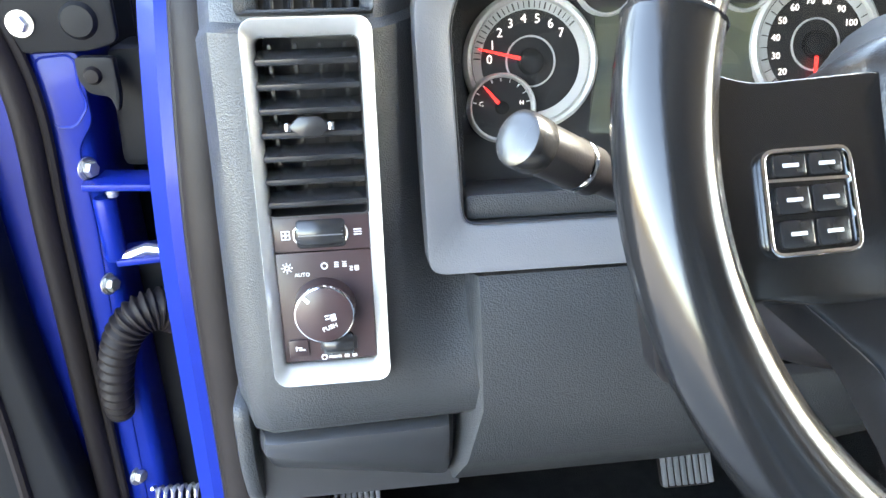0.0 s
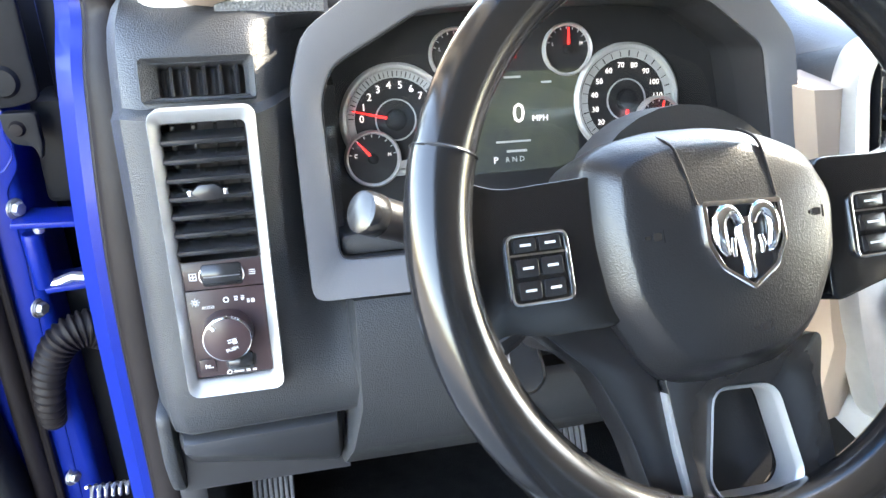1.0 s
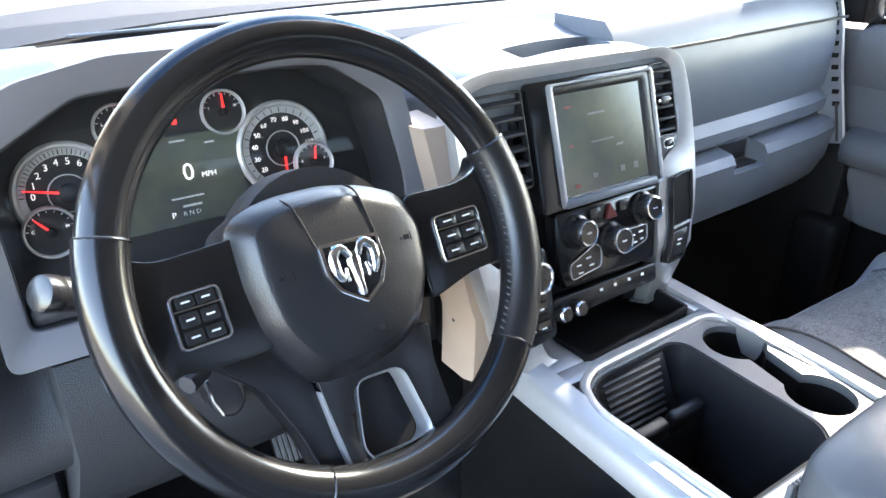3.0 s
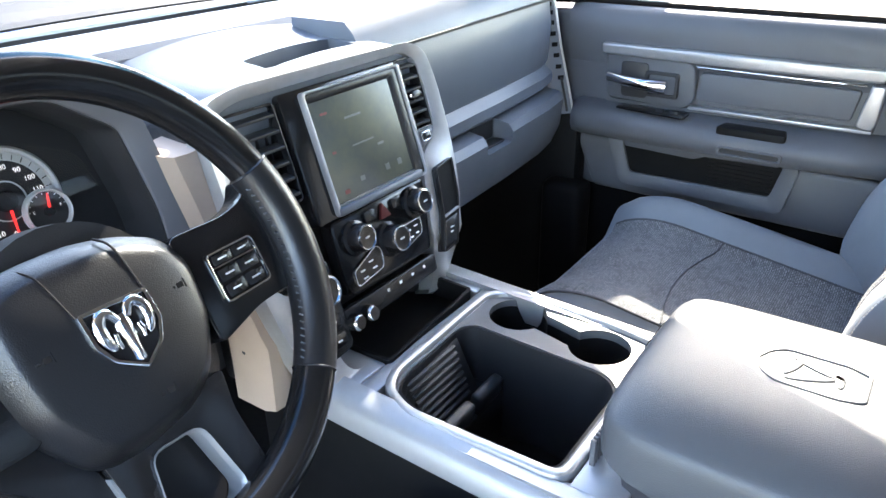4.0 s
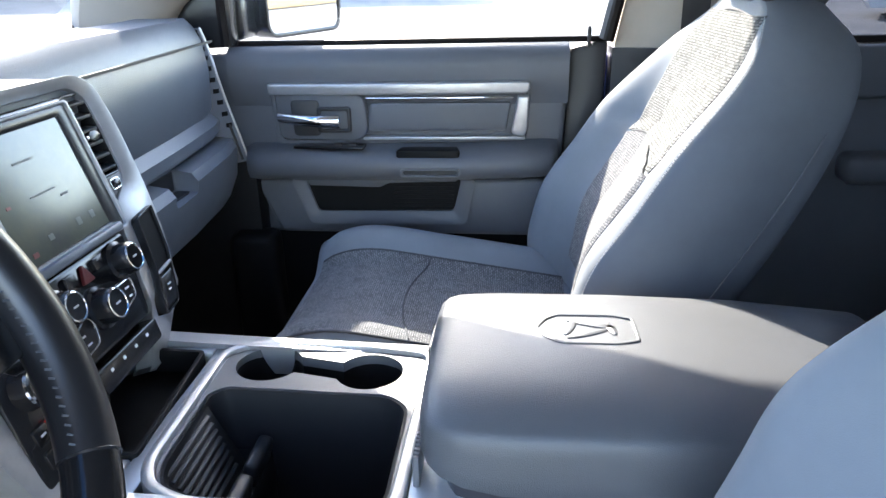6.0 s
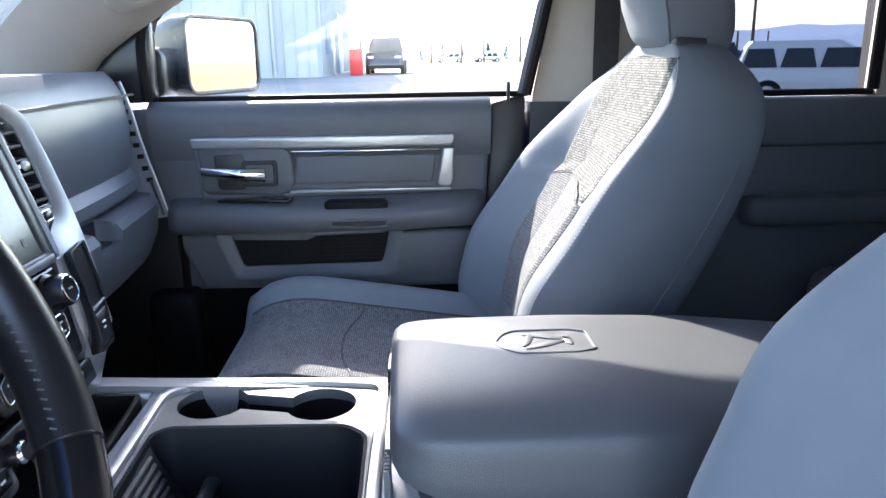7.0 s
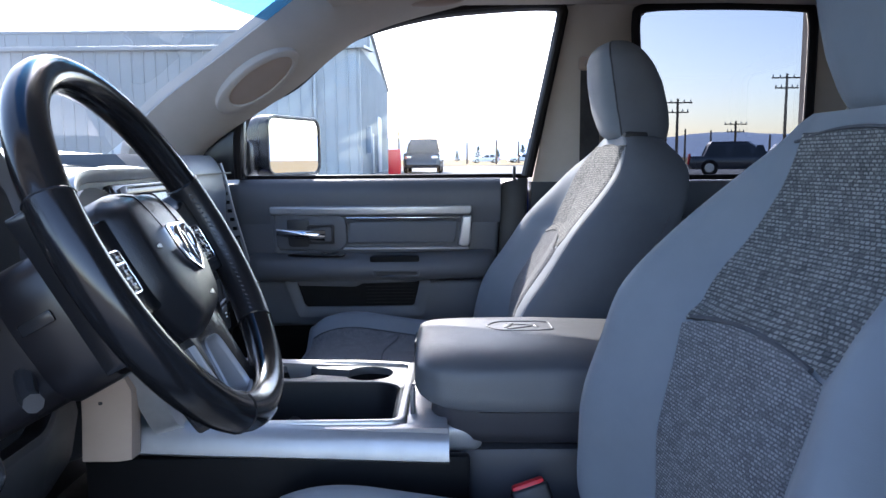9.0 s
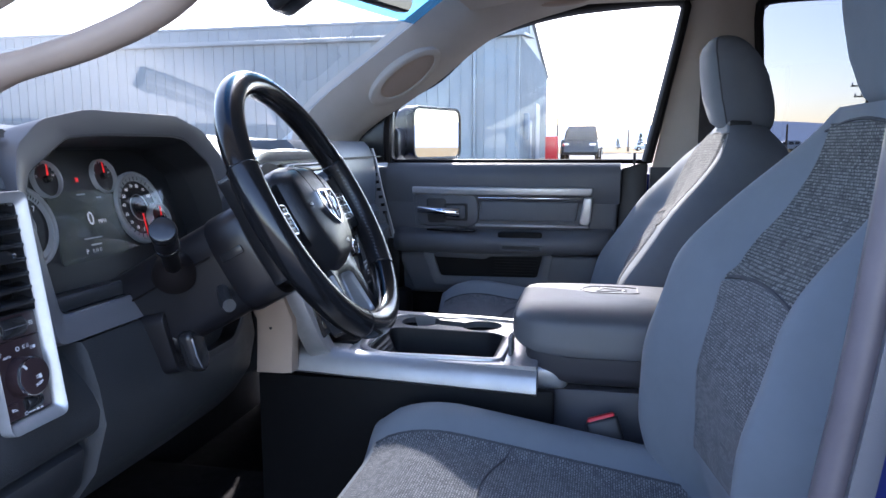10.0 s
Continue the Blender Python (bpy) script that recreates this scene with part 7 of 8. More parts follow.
def driver_door():
    """The driver's door, wide open; the sheet metal beside its hinges and the front of its inner panel show."""
    ob = thing("driver_door", "wide open blue driver door with a black inner panel", "door", (-1.2, 0.90, 0.8))
    FM = plane_at((0, 0.862, 0))   # inner sheet metal: u along x, v up, n towards the rear
    part("door_shell", box(0.95, 0.12, 0.98, pose(-1.449, 0.922, 1.10), 0.012, 3), BLUE, ob, "metallic blue door shell")
    part("inner_panel", prism(rounded([(-1.95, 0.66), (-1.95, 1.47), (-1.10, 1.50), (-1.066, 1.40), (-1.060, 1.20), (-1.052, 1.075), (-1.035, 0.90), (-1.04, 0.66)], 0.03), 0.0, 0.055, FM, 0.014, 3), DEEP, ob, "black inner trim panel")
    part("panel_groove", tube(curve_pts([(-1.102, 0.806, 1.42), (-1.098, 0.806, 1.25), (-1.094, 0.806, 1.10), (-1.098, 0.806, 0.90)], 6), 0.006, 8), RUBBER, ob)
    part("clip", lathe([(0.0, 0.004), (0.006, 0.004), (0.009, 0.001), (0.012, 0.003), (0.014, 0.0)], at(FM, -1.083, 1.262, 0.055), 20), RUBBER, ob, "black panel clip")
    run = [(-1.040, 0.852, 1.50), (-1.026, 0.850, 1.455), (-1.021, 0.850, 1.40), (-1.025, 0.850, 1.305), (-1.028, 0.850, 1.18), (-1.032, 0.850, 1.01), (-1.036, 0.850, 0.80)]
    part("edge_seal", tube(curve_pts(run, 8), 0.0125, 12, flat=0.8), RUBBER, ob, "black rubber edge seal", 80)
    part("seal_lip", tube(curve_pts([(x + 0.014, y + 0.004, z) for x, y, z in run], 8), 0.005, 8), RUBBER, ob)
    # black cover over the upper hinge
    part("hinge_cover", prism(rounded([(-1.07, 1.62), (-1.07, 1.475), (-1.012, 1.463), (-0.955, 1.463), (-0.93, 1.47), (-0.93, 1.62)], 0.008), 0.0, 0.010, FM, 0.003), DEEP, ob, "black upper hinge cover")
    part("cover_plug", lathe([(0, 0.006), (0.013, 0.005), (0.016, 0.0)], at(FM, -0.959, 1.489, 0.010), 28), DEEP, ob)
    bolt(at(FM, -1.006, 1.488, 0.010), ob)
    # pressed sheet metal
    pr = rounded([(-1.003, 1.455), (-0.975, 1.457), (-0.976, 1.432), (-0.972, 1.415), (-0.985, 1.398), (-1.001, 1.400)], 0.006)
    part("pressed_rim", frame_ring(inset(pr, -0.004), pr, -0.002, 0.0035, FM, 0.0015, 0.0005), BLUE, ob, "pressed blue rim")
    part("metal_step", prism(rounded([(-1.012, 1.462), (-0.968, 1.462), (-0.968, 1.40), (-0.985, 1.375), (-0.985, 1.30), (-0.990, 1.20), (-0.998, 0.95), (-1.012, 0.95)], 0.008), -0.002, 0.0018, FM, 0.001), BLUE, ob)
    part("bump_stop", prism(rounded([(-0.969, 1.459), (-0.937, 1.458), (-0.937, 1.425), (-0.941, 1.408), (-0.945, 1.424), (-0.962, 1.427), (-0.969, 1.44)], 0.005), 0.0, 0.012, FM, 0.003), DEEP, ob, "black rubber bump stop")
    part("stop_button", lathe([(0, 0.006), (0.006, 0.005), (0.008, 0.0)], at(FM, -0.956, 1.443, 0.012), 20), RUBBER, ob)
    part("gap_cover", prism(rounded([(-0.955, 1.46), (-0.918, 1.46), (-0.908, 1.40), (-0.914, 1.345), (-0.960, 1.345), (-0.958, 1.40)], 0.01), -0.10, -0.03, FM, 0.01), DEEP, ob, "black rubber gap cover")
    for u, v in ((-0.982, 1.356), (-0.986, 1.236), (-1.003, 0.992)):
        bolt(at(FM, u, v, 0.0018) @ Matrix.Rotation(radians(62), 4, "Y"), ob)
    # hinge bracket between door and jamb
    part("hinge_arm", box(0.072, 0.045, 0.007, pose(-0.948, 0.862, 1.342, 0, 3), 0.002), BLUE, ob, "blue upper hinge arm")
    part("hinge_arm", box(0.050, 0.045, 0.007, pose(-0.943, 0.862, 1.267, 0, -3), 0.002), BLUE, ob, "blue lower hinge arm")
    part("hinge_plate", box(0.006, 0.045, 0.080, pose(-0.919, 0.862, 1.304), 0.002), BLUE, ob)
    part("hinge_knuckle", lathe([(0.0, -0.032), (0.009, -0.032), (0.0105, -0.029), (0.0105, 0.029), (0.009, 0.032), (0.0, 0.032)], pose(-0.970, 0.852, 1.298), 18), BLUE, ob, "blue hinge knuckle")
    part("hinge_pin", lathe([(0.0, 0.0), (0.005, 0.0), (0.006, 0.004), (0.004, 0.007), (0.0, 0.007)], pose(-0.960, 0.848, 1.332), 14), STEEL, ob, "steel hinge pin")
    part("check_rod", tube([(-0.962, 0.85, 1.268), (-0.940, 0.85, 1.276), (-0.922, 0.85, 1.272)], 0.006, 8), STEEL, ob, "steel check link")
    # cable bellows
    path = curve_pts([(-0.926, 0.852, 1.205), (-0.940, 0.845, 1.212), (-0.958, 0.838, 1.208), (-0.974, 0.834, 1.190), (-0.986, 0.834, 1.160), (-0.994, 0.838, 1.120), (-1.0, 0.85, 1.09)], 14)
    rr = [0.0215 + (0.0022 if i % 4 < 2 else -0.0014) - 0.009 * i / len(path) for i in range(len(path))]
    part("cable_bellows", tube(path, rr, 18), RUBBER, ob, "ribbed black cable bellows", 60)
    part("bellows_clip", box(0.010, 0.04, 0.052, pose(-0.919, 0.852, 1.190), 0.004), STEEL, ob, "steel bellows clip")
    part("lower_spring", tube([(-0.985 + 0.0012 * i, 0.845 + 0.008 * math.sin(i * 0.9), 0.975 + 0.008 * math.cos(i * 0.9)) for i in range(56)], 0.0022, 6), STEEL, ob, "coiled steel spring")
    part("lower_liner", box(0.075, 0.02, 0.55, pose(-0.945, 0.93, 0.96), 0.006), DEEP, ob, "black lower gap liner")
    # glass run frame over the panel
    part("window_frame", tube(curve_pts([(-1.02, 0.92, 1.55), (-1.04, 0.92, 1.64), (-1.16, 0.92, 1.78), (-1.40, 0.92, 1.90), (-1.75, 0.92, 1.94), (-1.90, 0.92, 1.90), (-1.92, 0.92, 1.50)], 8), 0.022, 8), DEEP, ob, "black window frame")
    return ob


driver_door()


# bonnet ahead of the windshield
def hood_fn(s, t):
    x, y = -0.92 + 1.84 * s, 1.10 + 1.25 * t
    rise = 0.035 * (1 / (1 + math.exp(-(abs(x) - 0.22) * -40)))
    return (x, y, 1.475 - 0.05 * (x / 0.9) ** 2 - 0.13 * t * t + rise)


hood = thing("bonnet", "metallic blue truck bonnet with raised centre and added vents", "bonnet", (0, 1.7, 1.4))
part("hood_skin", sheet(hood_fn, 40, 12, 0.03), BLUE, hood)
# Added slots, not known on this bonnet; they copy a windshield reflection.
for sx in (-1, 1):
    for k in range(2):
        for i in range(9):
            part("added_vent_slot", box(0.022, 0.014, 0.006, pose(sx * (0.30 + 0.03 * i), 1.55 + k * 0.03, 1.447 - 0.004 * i, 0, 0, 0), 0.002), BLACK, hood)


# ---- driver footwell ----
def pedal(name, x, y, z, w, h, label):
    ob = thing(name, label, "pedal", (x, y, FLOOR))
    m = plane_at((x, y, z), 35)
    part("pad", prism(rrect(0, 0, w, h, 0.008), -0.01, 0.0, m, 0.003), RUBBER, ob)
    for i in range(8):
        part("rib", box(w * 0.09, h * 0.92, 0.004, at(m, -w / 2 + w * (i + 0.5) / 8, 0, 0.001), 0.001), DASH_MID, ob)
    part("arm", tube([m @ Vector((0, 0.01, -0.01)), m @ Vector((0, 0.05, -0.06)), (x, y + 0.16, z + 0.18)], 0.009, 8), BLACK, ob)
    return ob


pedal("parking_brake_pedal", -0.755, 0.785, 1.012, 0.050, 0.07, "ribbed grey parking brake pedal")
pedal("brake_pedal", -0.337, 0.875, 0.918, 0.07, 0.06, "ribbed black brake pedal")


def knee_bits():
    ob = thing("ignition_bezel", "black recessed ignition bezel with a key fob", "ignition", (-0.50, 0.60, 1.31))
    m = plane_at((-0.455, 0.574, 1.322), 10, 0)
    o = rounded([(-0.100, 0.036), (-0.04, 0.044), (0.05, 0.042), (0.104, -0.010), (0.058, -0.043), (-0.088, -0.044)], 0.016)
    part("bezel_ring", frame_ring(o, inset(o, 0.009), -0.06, 0.008, m, 0.004), COLUMN_BLACK, ob)
    part("bezel_cup", prism(inset(o, 0.007), -0.06, -0.022, m), BLACK, ob)
    part("lock_barrel", lathe([(0.0, 0.012), (0.019, 0.011), (0.022, 0.006), (0.022, -0.03)], at(m, -0.062, 0.0, 0.0), 24), COLUMN_BLACK, ob)
    k = at(m, -0.074, -0.012, 0.028, 12)
    part("key_fob", prism(rounded([(-0.015, 0.022), (0.015, 0.022), (0.017, -0.026), (0.0, -0.038), (-0.017, -0.026)], 0.01), -0.012, 0.008, k, 0.006, 3), SATIN_BLACK, ob, "black key fob")
    part("fob_edge", tube([k @ Vector(q) for q in ((-0.012, 0.014, 0.0085), (-0.014, -0.008, 0.0085), (-0.011, -0.026, 0.0085))], 0.0012, 6), CHROME, ob)
    t = thing("knee_trim", "pale beige trim leg beside the console", "trim piece", (-0.20, 0.57, 1.2))
    rings = []
    for z, x, y in ((1.184, -0.226, 0.552), (1.24, -0.228, 0.548), (1.276, -0.230, 0.546), (1.29, -0.232, 0.552), (1.334, -0.236, 0.566), (1.40, -0.246, 0.585), (1.50, -0.260, 0.610)):
        rings.append([(x, y + 0.015, z), (x + 0.006, y + 0.002, z), (x + 0.024, y, z), (x + 0.040, y + 0.004, z), (x + 0.048, y + 0.02, z), (x + 0.048, y + 0.075, z), (x, y + 0.062, z)])
    part("leg", loft(rings), TAN, t, "", 50)
    part("screw_hole", lathe([(0.0, 0.0008), (0.003, 0.0008), (0.003, -0.002)], Matrix.Translation((-0.2285, 0.585, 1.262)) @ Matrix.Rotation(radians(-90), 4, "Y"), 12), BLACK, t)
    return ob


knee_bits()


def rear_view_mirror():
    ob = thing("rear_view_mirror", "black rear view mirror hanging from the windshield", "mirror", (0.0, 0.45, 1.93))
    m = plane_at((-0.01, 0.455, 1.848), -8, -16)
    o = rrect(0, 0, 0.25, 0.065, 0.02, 5)
    part("housing", prism(o, -0.03, 0.0, m, 0.008, 3), SATIN_BLACK, ob)
    part("mirror_glass", prism(inset(o, 0.006), 0.0, 0.0015, m), MIRROR, ob, "mirror glass")
    part("stem", tube([(-0.008, 0.475, 1.85), (-0.005, 0.52, 1.875), (0.0, 0.60, 1.90), (0.0, 0.66, 1.935)], 0.012, 10), SATIN_BLACK, ob)
    part("sensor_housing", box(0.085, 0.10, 0.075, pose(-0.01, 0.625, 1.858, -32), 0.016, 3), SATIN_BLACK, ob, "black sensor housing on the glass")
    return ob


rear_view_mirror()


def buckle():
    ob = thing("seat_belt_buckle", "black seat belt buckle with a red release button", "buckle", (-0.205, 0.02, 1.09))
    m = Matrix.Translation((-0.203, 0.034, 1.102)) @ Matrix.Rotation(radians(12), 4, "Y") @ Matrix.Rotation(radians(-18), 4, "X")
    part("body", box(0.026, 0.052, 0.07, m, 0.006, 3), BLACK, ob)
    part("release_button", box(0.018, 0.044, 0.016, m @ Matrix.Translation((0, 0, 0.032)), 0.004), RED, ob, "red release button")
    part("stalk", tube([m @ Vector((0, 0, -0.03)), (-0.21, 0.0, 1.0), (-0.215, -0.02, 0.90)], 0.010, 8), BLACK, ob)
    return ob


buckle()
s = thing("sun_visor", "beige passenger sun visor folded against the roof", "sun visor", (0.40, 0.30, 1.96))
part("visor_blade", prism(rrect(0, 0, 0.46, 0.17, 0.03, 5), -0.008, 0.008, Matrix.Translation((0.42, 0.30, 1.972)) @ Matrix.Rotation(radians(-14), 4, "X"), 0.006, 3), BEIGE, s)
s = thing("grab_handle", "beige grab handle on the roof rail", "handle", (0.77, 0.20, 1.95))
part("grip", tube(curve_pts([(0.775, 0.31, 1.975), (0.758, 0.28, 1.955), (0.752, 0.20, 1.945), (0.758, 0.12, 1.952), (0.775, 0.09, 1.972)], 5), 0.011, 10), TAN, s)

s = thing("grab_handle", "beige grab handle arched beside the windshield pillar", "handle", (-0.76, 0.5, 1.65))
foot = []
for z, x0, x1, y0, y1 in ((1.545, -0.802, -0.760, 0.672, 0.80), (1.58, -0.800, -0.745, 0.684, 0.82), (1.62, -0.797, -0.728, 0.705, 0.83), (1.68, -0.795, -0.712, 0.70, 0.82), (1.76, -0.79, -0.70, 0.62, 0.74)):
    foot.append([(x, y, z) for x, y in rounded([(x0, y0), (x1, y0), (x1, y1), (x0, y1)], 0.022, 4)])
part("foot", loft(foot), BEIGE, s, "beige pillar foot", 60)
path = curve_pts([(-0.785, 0.76, 1.588), (-0.752, 0.69, 1.609), (-0.735, 0.61, 1.629), (-0.733, 0.50, 1.655), (-0.742, 0.41, 1.691), (-0.768, 0.33, 1.760), (-0.79, 0.29, 1.826)], 6)
part("grip", tube(path, [0.0118 + 0.020 * smooth((14 - i) / 8) + 0.010 * smooth((i - 24) / 8) for i in range(len(path))], 14, flat=1.2), TAN, s)
part("upper_web", tube(curve_pts([(-0.785, 0.76, 1.640), (-0.765, 0.66, 1.675), (-0.755, 0.55, 1.725), (-0.765, 0.42, 1.800), (-0.79, 0.30, 1.86)], 6), 0.024, 12), BEIGE, s, "beige web over the grip", 80)


# ---- outside ----
def building():
    ob = thing("warehouse", "pale blue-grey ribbed steel warehouse with a sloped roof", "building", (40, 25, rise(40)))
    GZ = rise(40)
    x0, xm, x1, y0, y1, h, hi, hf = 33.5, 38.5, 50.0, 4.1, 75.0, 5.9, 7.5, 5.4
    part("wall", box(0.3, y1 - y0, h, pose(x0, (y0 + y1) / 2, GZ + h / 2)), STEEL_WALL, ob, "ribbed steel long wall")
    part("wall", prism([(x0, GZ), (x1, GZ), (x1, GZ + hf), (xm, GZ + hi - 0.1), (xm, GZ + h + 0.5), (x0, GZ + h)], -(y0 + 0.15), -(y0 - 0.15), Matrix(((1, 0, 0, 0), (0, 0, -1, 0), (0, 1, 0, 0), (0, 0, 0, 1)))), STEEL_WALL, ob, "ribbed steel end wall")
    part("upper_wall", box(0.3, y1 - y0, 2.4, pose(xm, (y0 + y1) / 2, GZ + hi - 1.2)), STEEL_WALL, ob, "ribbed steel upper wall")
    for i in range(100):
        part("upper_rib", box(0.05, 0.05, 1.6, pose(xm - 0.17, y0 + 0.3 + i * 0.62, GZ + hi - 0.85), 0.01), STEEL_WALL, ob)
    part("lean_to_roof", sheet(lambda q, t: (x0 - 0.35 + (xm - x0 + 0.35) * q, y0 - 0.4 + (y1 - y0 + 0.8) * t, GZ + h + 0.02 + 0.55 * q), 2, 2, 0.12), STEEL_WALL, ob, "low steel lean-to roof")
    part("roof", sheet(lambda q, t: (xm - 0.25 + (x1 - xm + 0.5) * q, y0 - 0.3 + (y1 - y0 + 0.6) * t, GZ + hi + 0.02 + (hf - hi) * q), 2, 2, 0.12), STEEL_WALL, ob, "sloped steel roof")
    # Shade is put into the roller door's grey-blue colour.
    part("dock_door", box(2.6, 0.12, 3.2, pose(x0 + 9.0, y0 - 0.2, GZ + 1.6), 0.02), mat("shaded_roller_door", (0.30, 0.33, 0.38), 0.5, vary=(2, 0.1)), ob, "grey roller door")
    for i in range(90):
        part("rib", box(0.10, 0.06, h - 0.1, pose(x0 - 0.17, y0 + 0.4 + i * 0.55, GZ + h / 2), 0.02), STEEL_WALL, ob)
    for i in range(30):
        part("rib", box(0.06, 0.10, h - 0.1, pose(x0 + 0.4 + i * 0.55, y0 - 0.17, GZ + h / 2), 0.02), STEEL_WALL, ob)
    part("downspout", box(0.14, 0.14, h - 0.3, pose(x0 - 0.3, y0 + 1.9, GZ + h / 2), 0.03), STEEL_WALL, ob, "steel downspout")
    part("gutter", box(0.2, y1 - y0, 0.2, pose(x0 - 0.3, (y0 + y1) / 2, GZ + h - 0.05), 0.04), STEEL_WALL, ob)
    part("door", box(1.0, 0.1, 2.1, pose(x0 + 5.0, y0 - 0.2, GZ + 1.05), 0.02), mat("grey_steel_door", (0.35, 0.37, 0.4), 0.5, vary=(2, 0.1)), ob, "grey steel side door")
    part("meter_box", box(0.3, 0.25, 1.3, pose(x0 + 1.6, y0 - 0.35, GZ + 1.7), 0.03), mat("blue_grey_box", (0.25, 0.3, 0.36), 0.5, vary=(3, 0.1)), ob, "blue-grey meter box")
    return ob


building()


def car(x, y, yaw, paint, name, label, length=4.7, width=1.85, height=1.65, group="parked cars", suv=True):
    ob = thing(name, label, "car", (x, y, rise(x)), group)
    m = Matrix.Translation((x, y, rise(x))) @ Matrix.Rotation(radians(yaw), 4, "Z")
    L, W, H = length / 2, width / 2, height
    def ring(z, ws, xs):
        return [m @ Vector((px, py * ws, z)) for px, py in ((xs[0], -0.8 * W), (xs[0] + 0.12, -W), (xs[1] - 0.12, -W), (xs[1], -0.8 * W), (xs[1], 0.8 * W), (xs[1] - 0.12, W), (xs[0] + 0.12, W), (xs[0], 0.8 * W))]
    part("body", loft([ring(0.28, 0.95, (-L + 0.1, L - 0.1)), ring(0.45, 1.0, (-L, L)), ring(H * 0.52, 1.0, (-L + 0.03, L - 0.05)), ring(H * 0.58, 0.95, (-L + 0.06, L - 0.12))]), paint, ob, "", 30)
    back = -L + (0.12 if suv else 0.55)
    part("cabin", loft([ring(H * 0.57, 0.94, (back, L * 0.42)), ring(H * 0.9, 0.82, (back + 0.18, L * 0.12)), ring(H, 0.74, (back + 0.3, L * 0.02))]), paint, ob, "", 30)
    gl = mat("dark_car_glass", (0.02, 0.025, 0.03), 0.08, vary=(4, 0.2))
    for sy in (-1, 1):
        for a, b2 in ((back + 0.22, back + 1.05), (back + 1.12, back + 1.95), (back + 2.02, L * 0.30)):
            if b2 - a > 0.2:
                part("side_window", loft([[m @ Vector((px, sy * (W * 0.945), H * 0.60)) for px in (a, b2)] + [m @ Vector((px, sy * (W * 0.83), H * 0.885)) for px in (b2 - 0.12, a + 0.12)], [m @ Vector((px, sy * (W * 0.955), H * 0.60)) for px in (a, b2)] + [m @ Vector((px, sy * (W * 0.845), H * 0.885)) for px in (b2 - 0.12, a + 0.12)]]), gl, ob)
        part("tail_lamp", box(0.08, 0.16, 0.45, m @ pose(-L + 0.06, sy * W * 0.83, H * 0.50), 0.03), RED, ob, "red tail lamp")
        part("headlamp", box(0.10, 0.32, 0.16, m @ pose(L - 0.06, sy * W * 0.72, H * 0.45), 0.03), CHROME, ob, "clear headlamp")
        for sx in (-1, 1):
            wm = m @ Matrix.Translation((sx * L * 0.62, sy * W * 0.93, 0.34)) @ Matrix.Rotation(radians(90), 4, "X")
            w = part("wheel", lathe([(0.0, -0.11), (0.30, -0.11), (0.34, -0.08), (0.34, 0.08), (0.30, 0.11), (0.0, 0.11)], wm, 20), RUBBER, ob, "black tyre", 30)
            part("rim", lathe([(0.0, 0.12), (0.19, 0.115), (0.21, 0.09)], wm if sy < 0 else wm @ Matrix.Rotation(radians(180), 4, "X"), 16), STEEL, w)
    for sx, za, wd in ((-1, back, 0.78), (1, L * 0.42, 0.8)):
        dx = 0.18 if sx < 0 else -0.30 * L
        part("end_window", loft([[m @ Vector((za + sx * 0.012 + (0.02 if sx < 0 else -0.08), -W * wd, H * 0.61)), m @ Vector((za + sx * 0.012 + (0.02 if sx < 0 else -0.08), W * wd, H * 0.61)), m @ Vector((za + dx + sx * 0.012, W * wd * 0.9, H * 0.88)), m @ Vector((za + dx + sx * 0.012, -W * wd * 0.9, H * 0.88))], [m @ Vector((za - sx * 0.05 + (0.02 if sx < 0 else -0.08), -W * wd, H * 0.61)), m @ Vector((za - sx * 0.05 + (0.02 if sx < 0 else -0.08), W * wd, H * 0.61)), m @ Vector((za + dx - sx * 0.05, W * wd * 0.9, H * 0.88)), m @ Vector((za + dx - sx * 0.05, -W * wd * 0.9, H * 0.88))]]), gl, ob)
    return ob


P_DARK = mat("dark_car_paint", (0.03, 0.035, 0.045), 0.25, 0.2, vary=(3, 0.2), coat=0.6)
P_RED = mat("maroon_car_paint", (0.16, 0.04, 0.04), 0.25, 0.2, vary=(3, 0.2), coat=0.6)
P_WHITE = mat("white_car_paint", (0.75, 0.75, 0.76), 0.25, 0.0, vary=(3, 0.05), coat=0.6)
P_SILVER = mat("silver_car_paint", (0.5, 0.5, 0.52), 0.3, 0.5, vary=(3, 0.05), coat=0.6)


def pole(x, y, h, label="weathered wooden utility pole with crossarms", cross=True):
    ob = thing("utility_pole", label, "utility pole", (x, y, rise(x)), "utility poles")
    wood = POLE_WOOD
    part("shaft", tube([(x, y, GZ), (x, y, GZ + h)], [0.16, 0.10], 10), wood, ob)
    if cross:
        for k, w in ((0.35, 1.3), (1.2, 1.0)):
            part("crossarm", box(0.10, w * 2, 0.12, pose(x, y, GZ + h - k), 0.02), wood, ob)
            for s in (-0.9, -0.45, 0.45, 0.9):
                part("insulator", lathe([(0.0, 0.22), (0.05, 0.20), (0.07, 0.08), (0.04, 0.0)], pose(x, y + s * w, GZ + h - k + 0.06), 8), P_SILVER, ob)
    return ob


POLE_WOOD = mat("weathered_pole_wood", (0.16, 0.12, 0.09), 0.85, grain=(40, 0.4), vary=(2, 0.3))

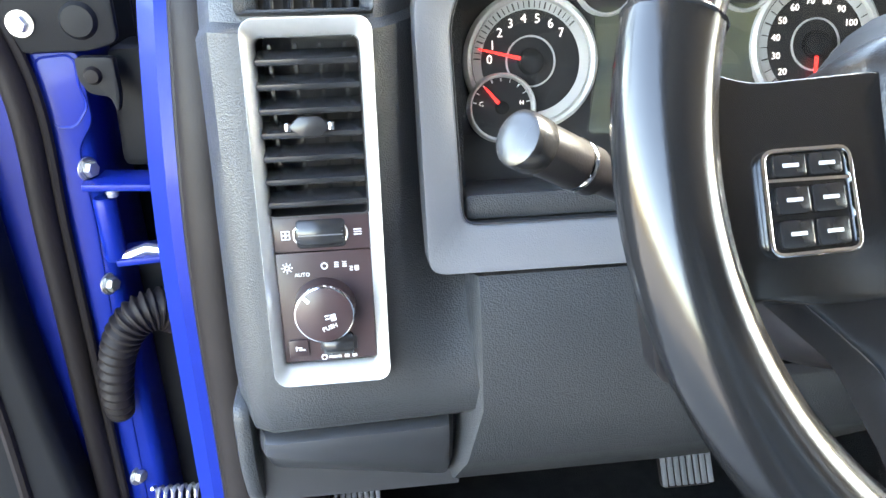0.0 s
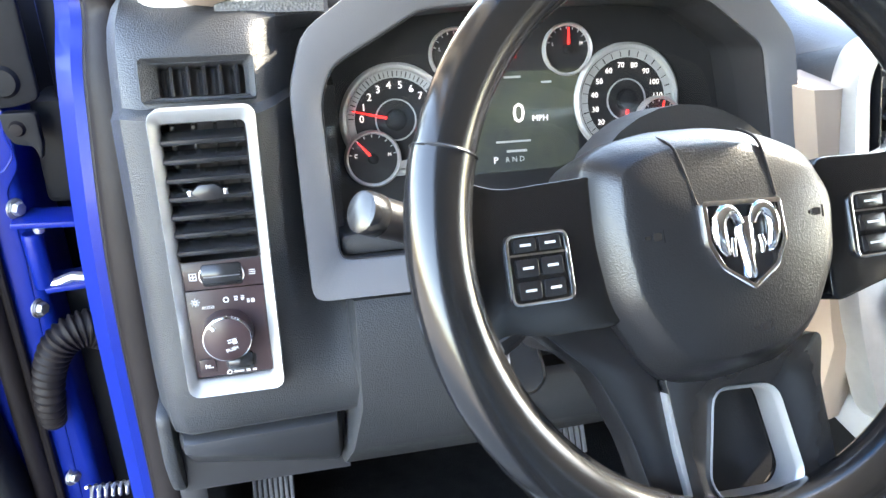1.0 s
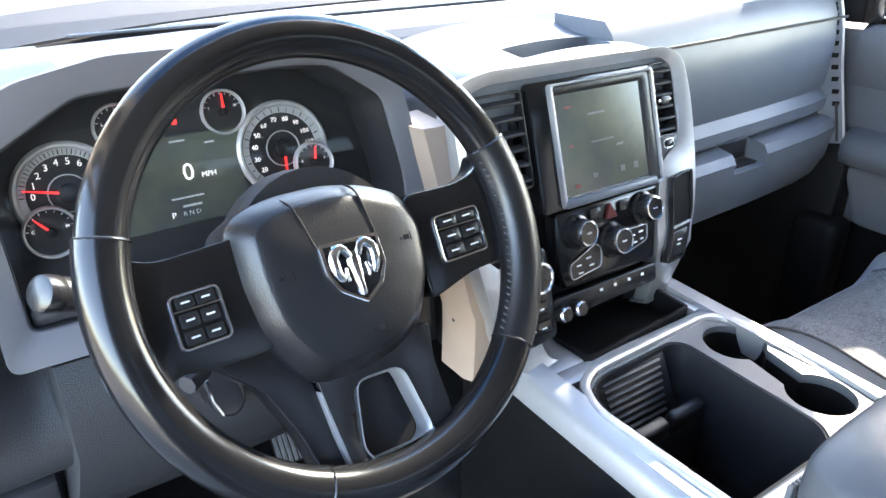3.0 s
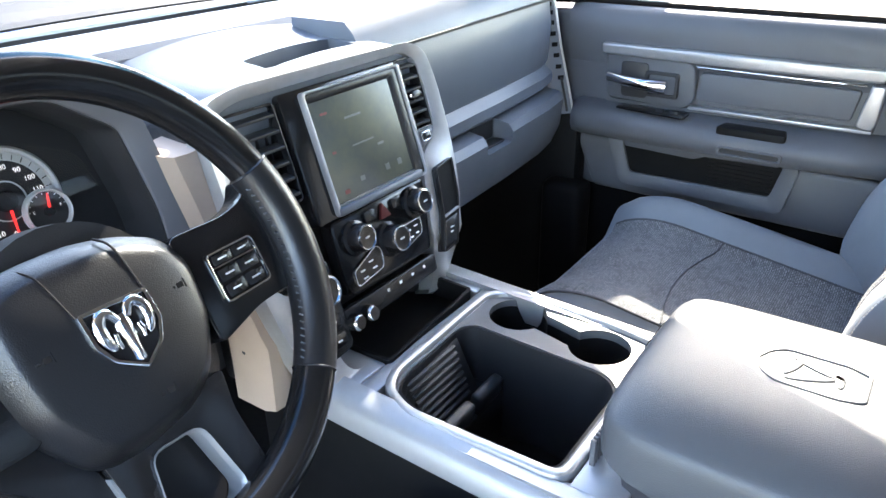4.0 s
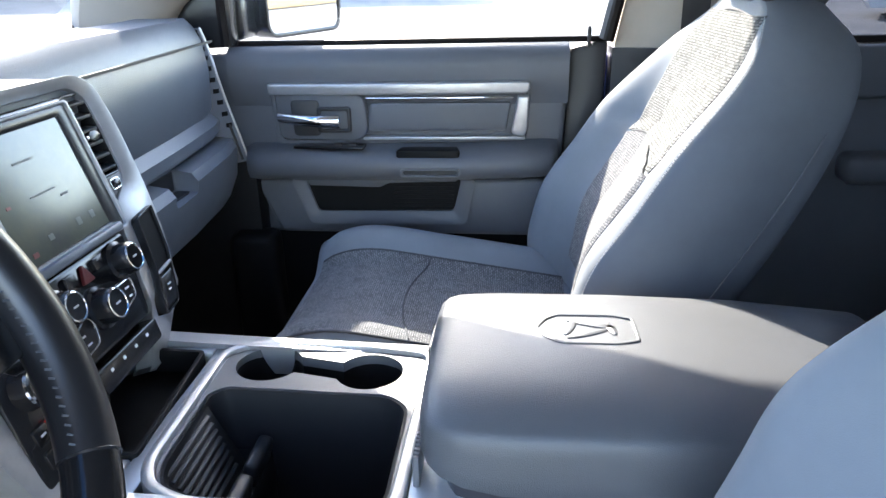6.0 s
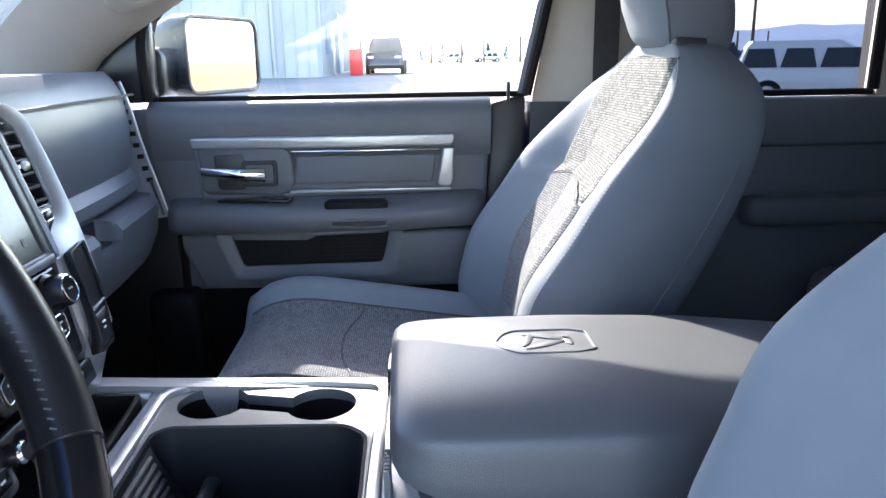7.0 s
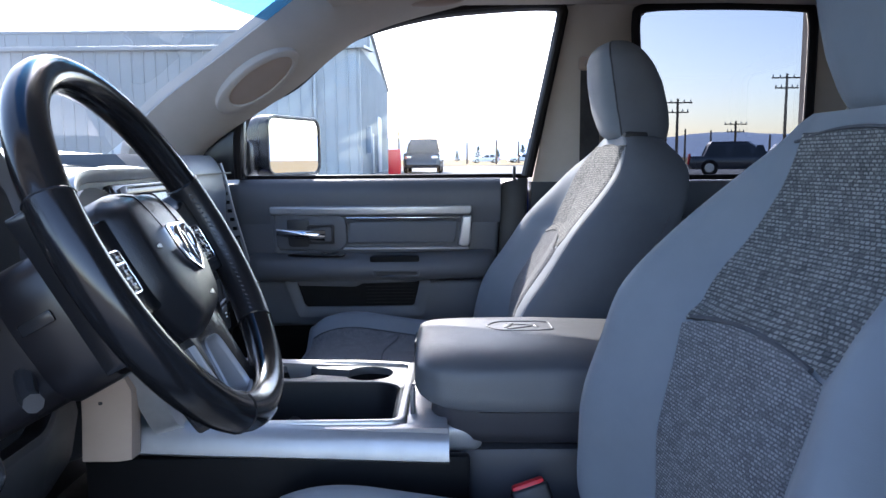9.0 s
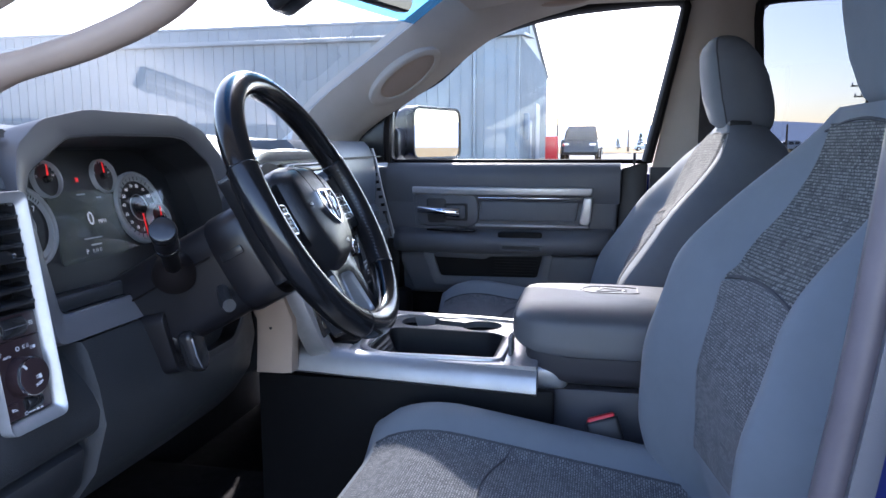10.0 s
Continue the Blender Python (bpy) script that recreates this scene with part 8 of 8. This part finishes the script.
car(39.7, 1.2, 178, P_DARK, "parked_suv", "dark parked off-road vehicle facing the lot", 4.6, 1.9, 1.85)
car(66, 1.3, 170, P_RED, "parked_car", "maroon parked car beside the field", 4.5, 1.8, 1.55)
car(118, -6.6, 95, P_WHITE, "parked_car", "white parked car at the lot edge", 4.5, 1.8, 1.5, suv=False)
car(118, -12.5, 100, P_SILVER, "parked_car", "silver parked car at the lot edge", 4.5, 1.8, 1.5, suv=False)
car(116, -26, 100, P_WHITE, "parked_car", "white parked car at the lot edge", 4.5, 1.8, 1.5)
car(18.2, -10.9, -118, P_WHITE, "parked_suv", "large white parked vehicle with dark windows", 5.2, 2.0, 1.64)
car(30, -12.6, -110, P_DARK, "parked_car", "dark parked sedan in a row", 4.7, 1.8, 1.42, suv=False)
car(34, -24.5, -100, P_SILVER, "parked_car", "silver parked sedan in a row", 4.7, 1.8, 1.45, suv=False)
bin_ob = thing("waste_container", "red steel container by the warehouse", "container", (36.5, 2.4, rise(37)))
part("tub", box(0.8, 0.6, 1.25, pose(36.4, 2.6, rise(37) + 0.62), 0.05), RED, bin_ob)
pole(65.5, -20.8, 6.6)
pole(62.6, -29.1, 8.4)
pole(82.7, -32.8, 5.4)
rng = random.Random(7)
for i in range(14):
    y = 6 - i * 4.1 + rng.uniform(-1, 1)
    pole(95 + rng.uniform(-6, 12), y, rng.uniform(3.5, 6.0), "thin distant light pole", False)


def tree(x, y, h, seed):
    r = random.Random(seed)
    ob = thing("far_tree", "small dark evergreen tree at the field edge", "tree", (x, y, rise(x)), "far trees")
    z0 = rise(x)
    part("trunk", tube([(x, y, z0), (x, y, z0 + h * 0.9)], [0.12, 0.03], 6), POLE_WOOD, ob)
    b = bmesh.new()
    for i in range(90):
        t = r.random()
        rad = (1 - t) * h * 0.26 * r.uniform(0.5, 1.1)
        a = r.uniform(0, 6.28)
        bmesh.ops.create_icosphere(b, subdivisions=1, radius=h * 0.05 * r.uniform(0.6, 1.3), matrix=Matrix.Translation((x + rad * math.cos(a), y + rad * math.sin(a), z0 + h * (0.12 + 0.86 * t))) @ Matrix.Diagonal((1.3, 1.3, 0.6, 1)))
    part("crown", b, LEAF, ob)


LEAF = mat("dark_evergreen_leaves", (0.10, 0.12, 0.10), 0.9, grain=(8, 0.8), vary=(1.5, 0.4))
for i in range(5):
    tree(165 + (i * 37) % 15, -3.0 - i * 5.1, 2.6 + (i * 13) % 5 * 0.35, i)
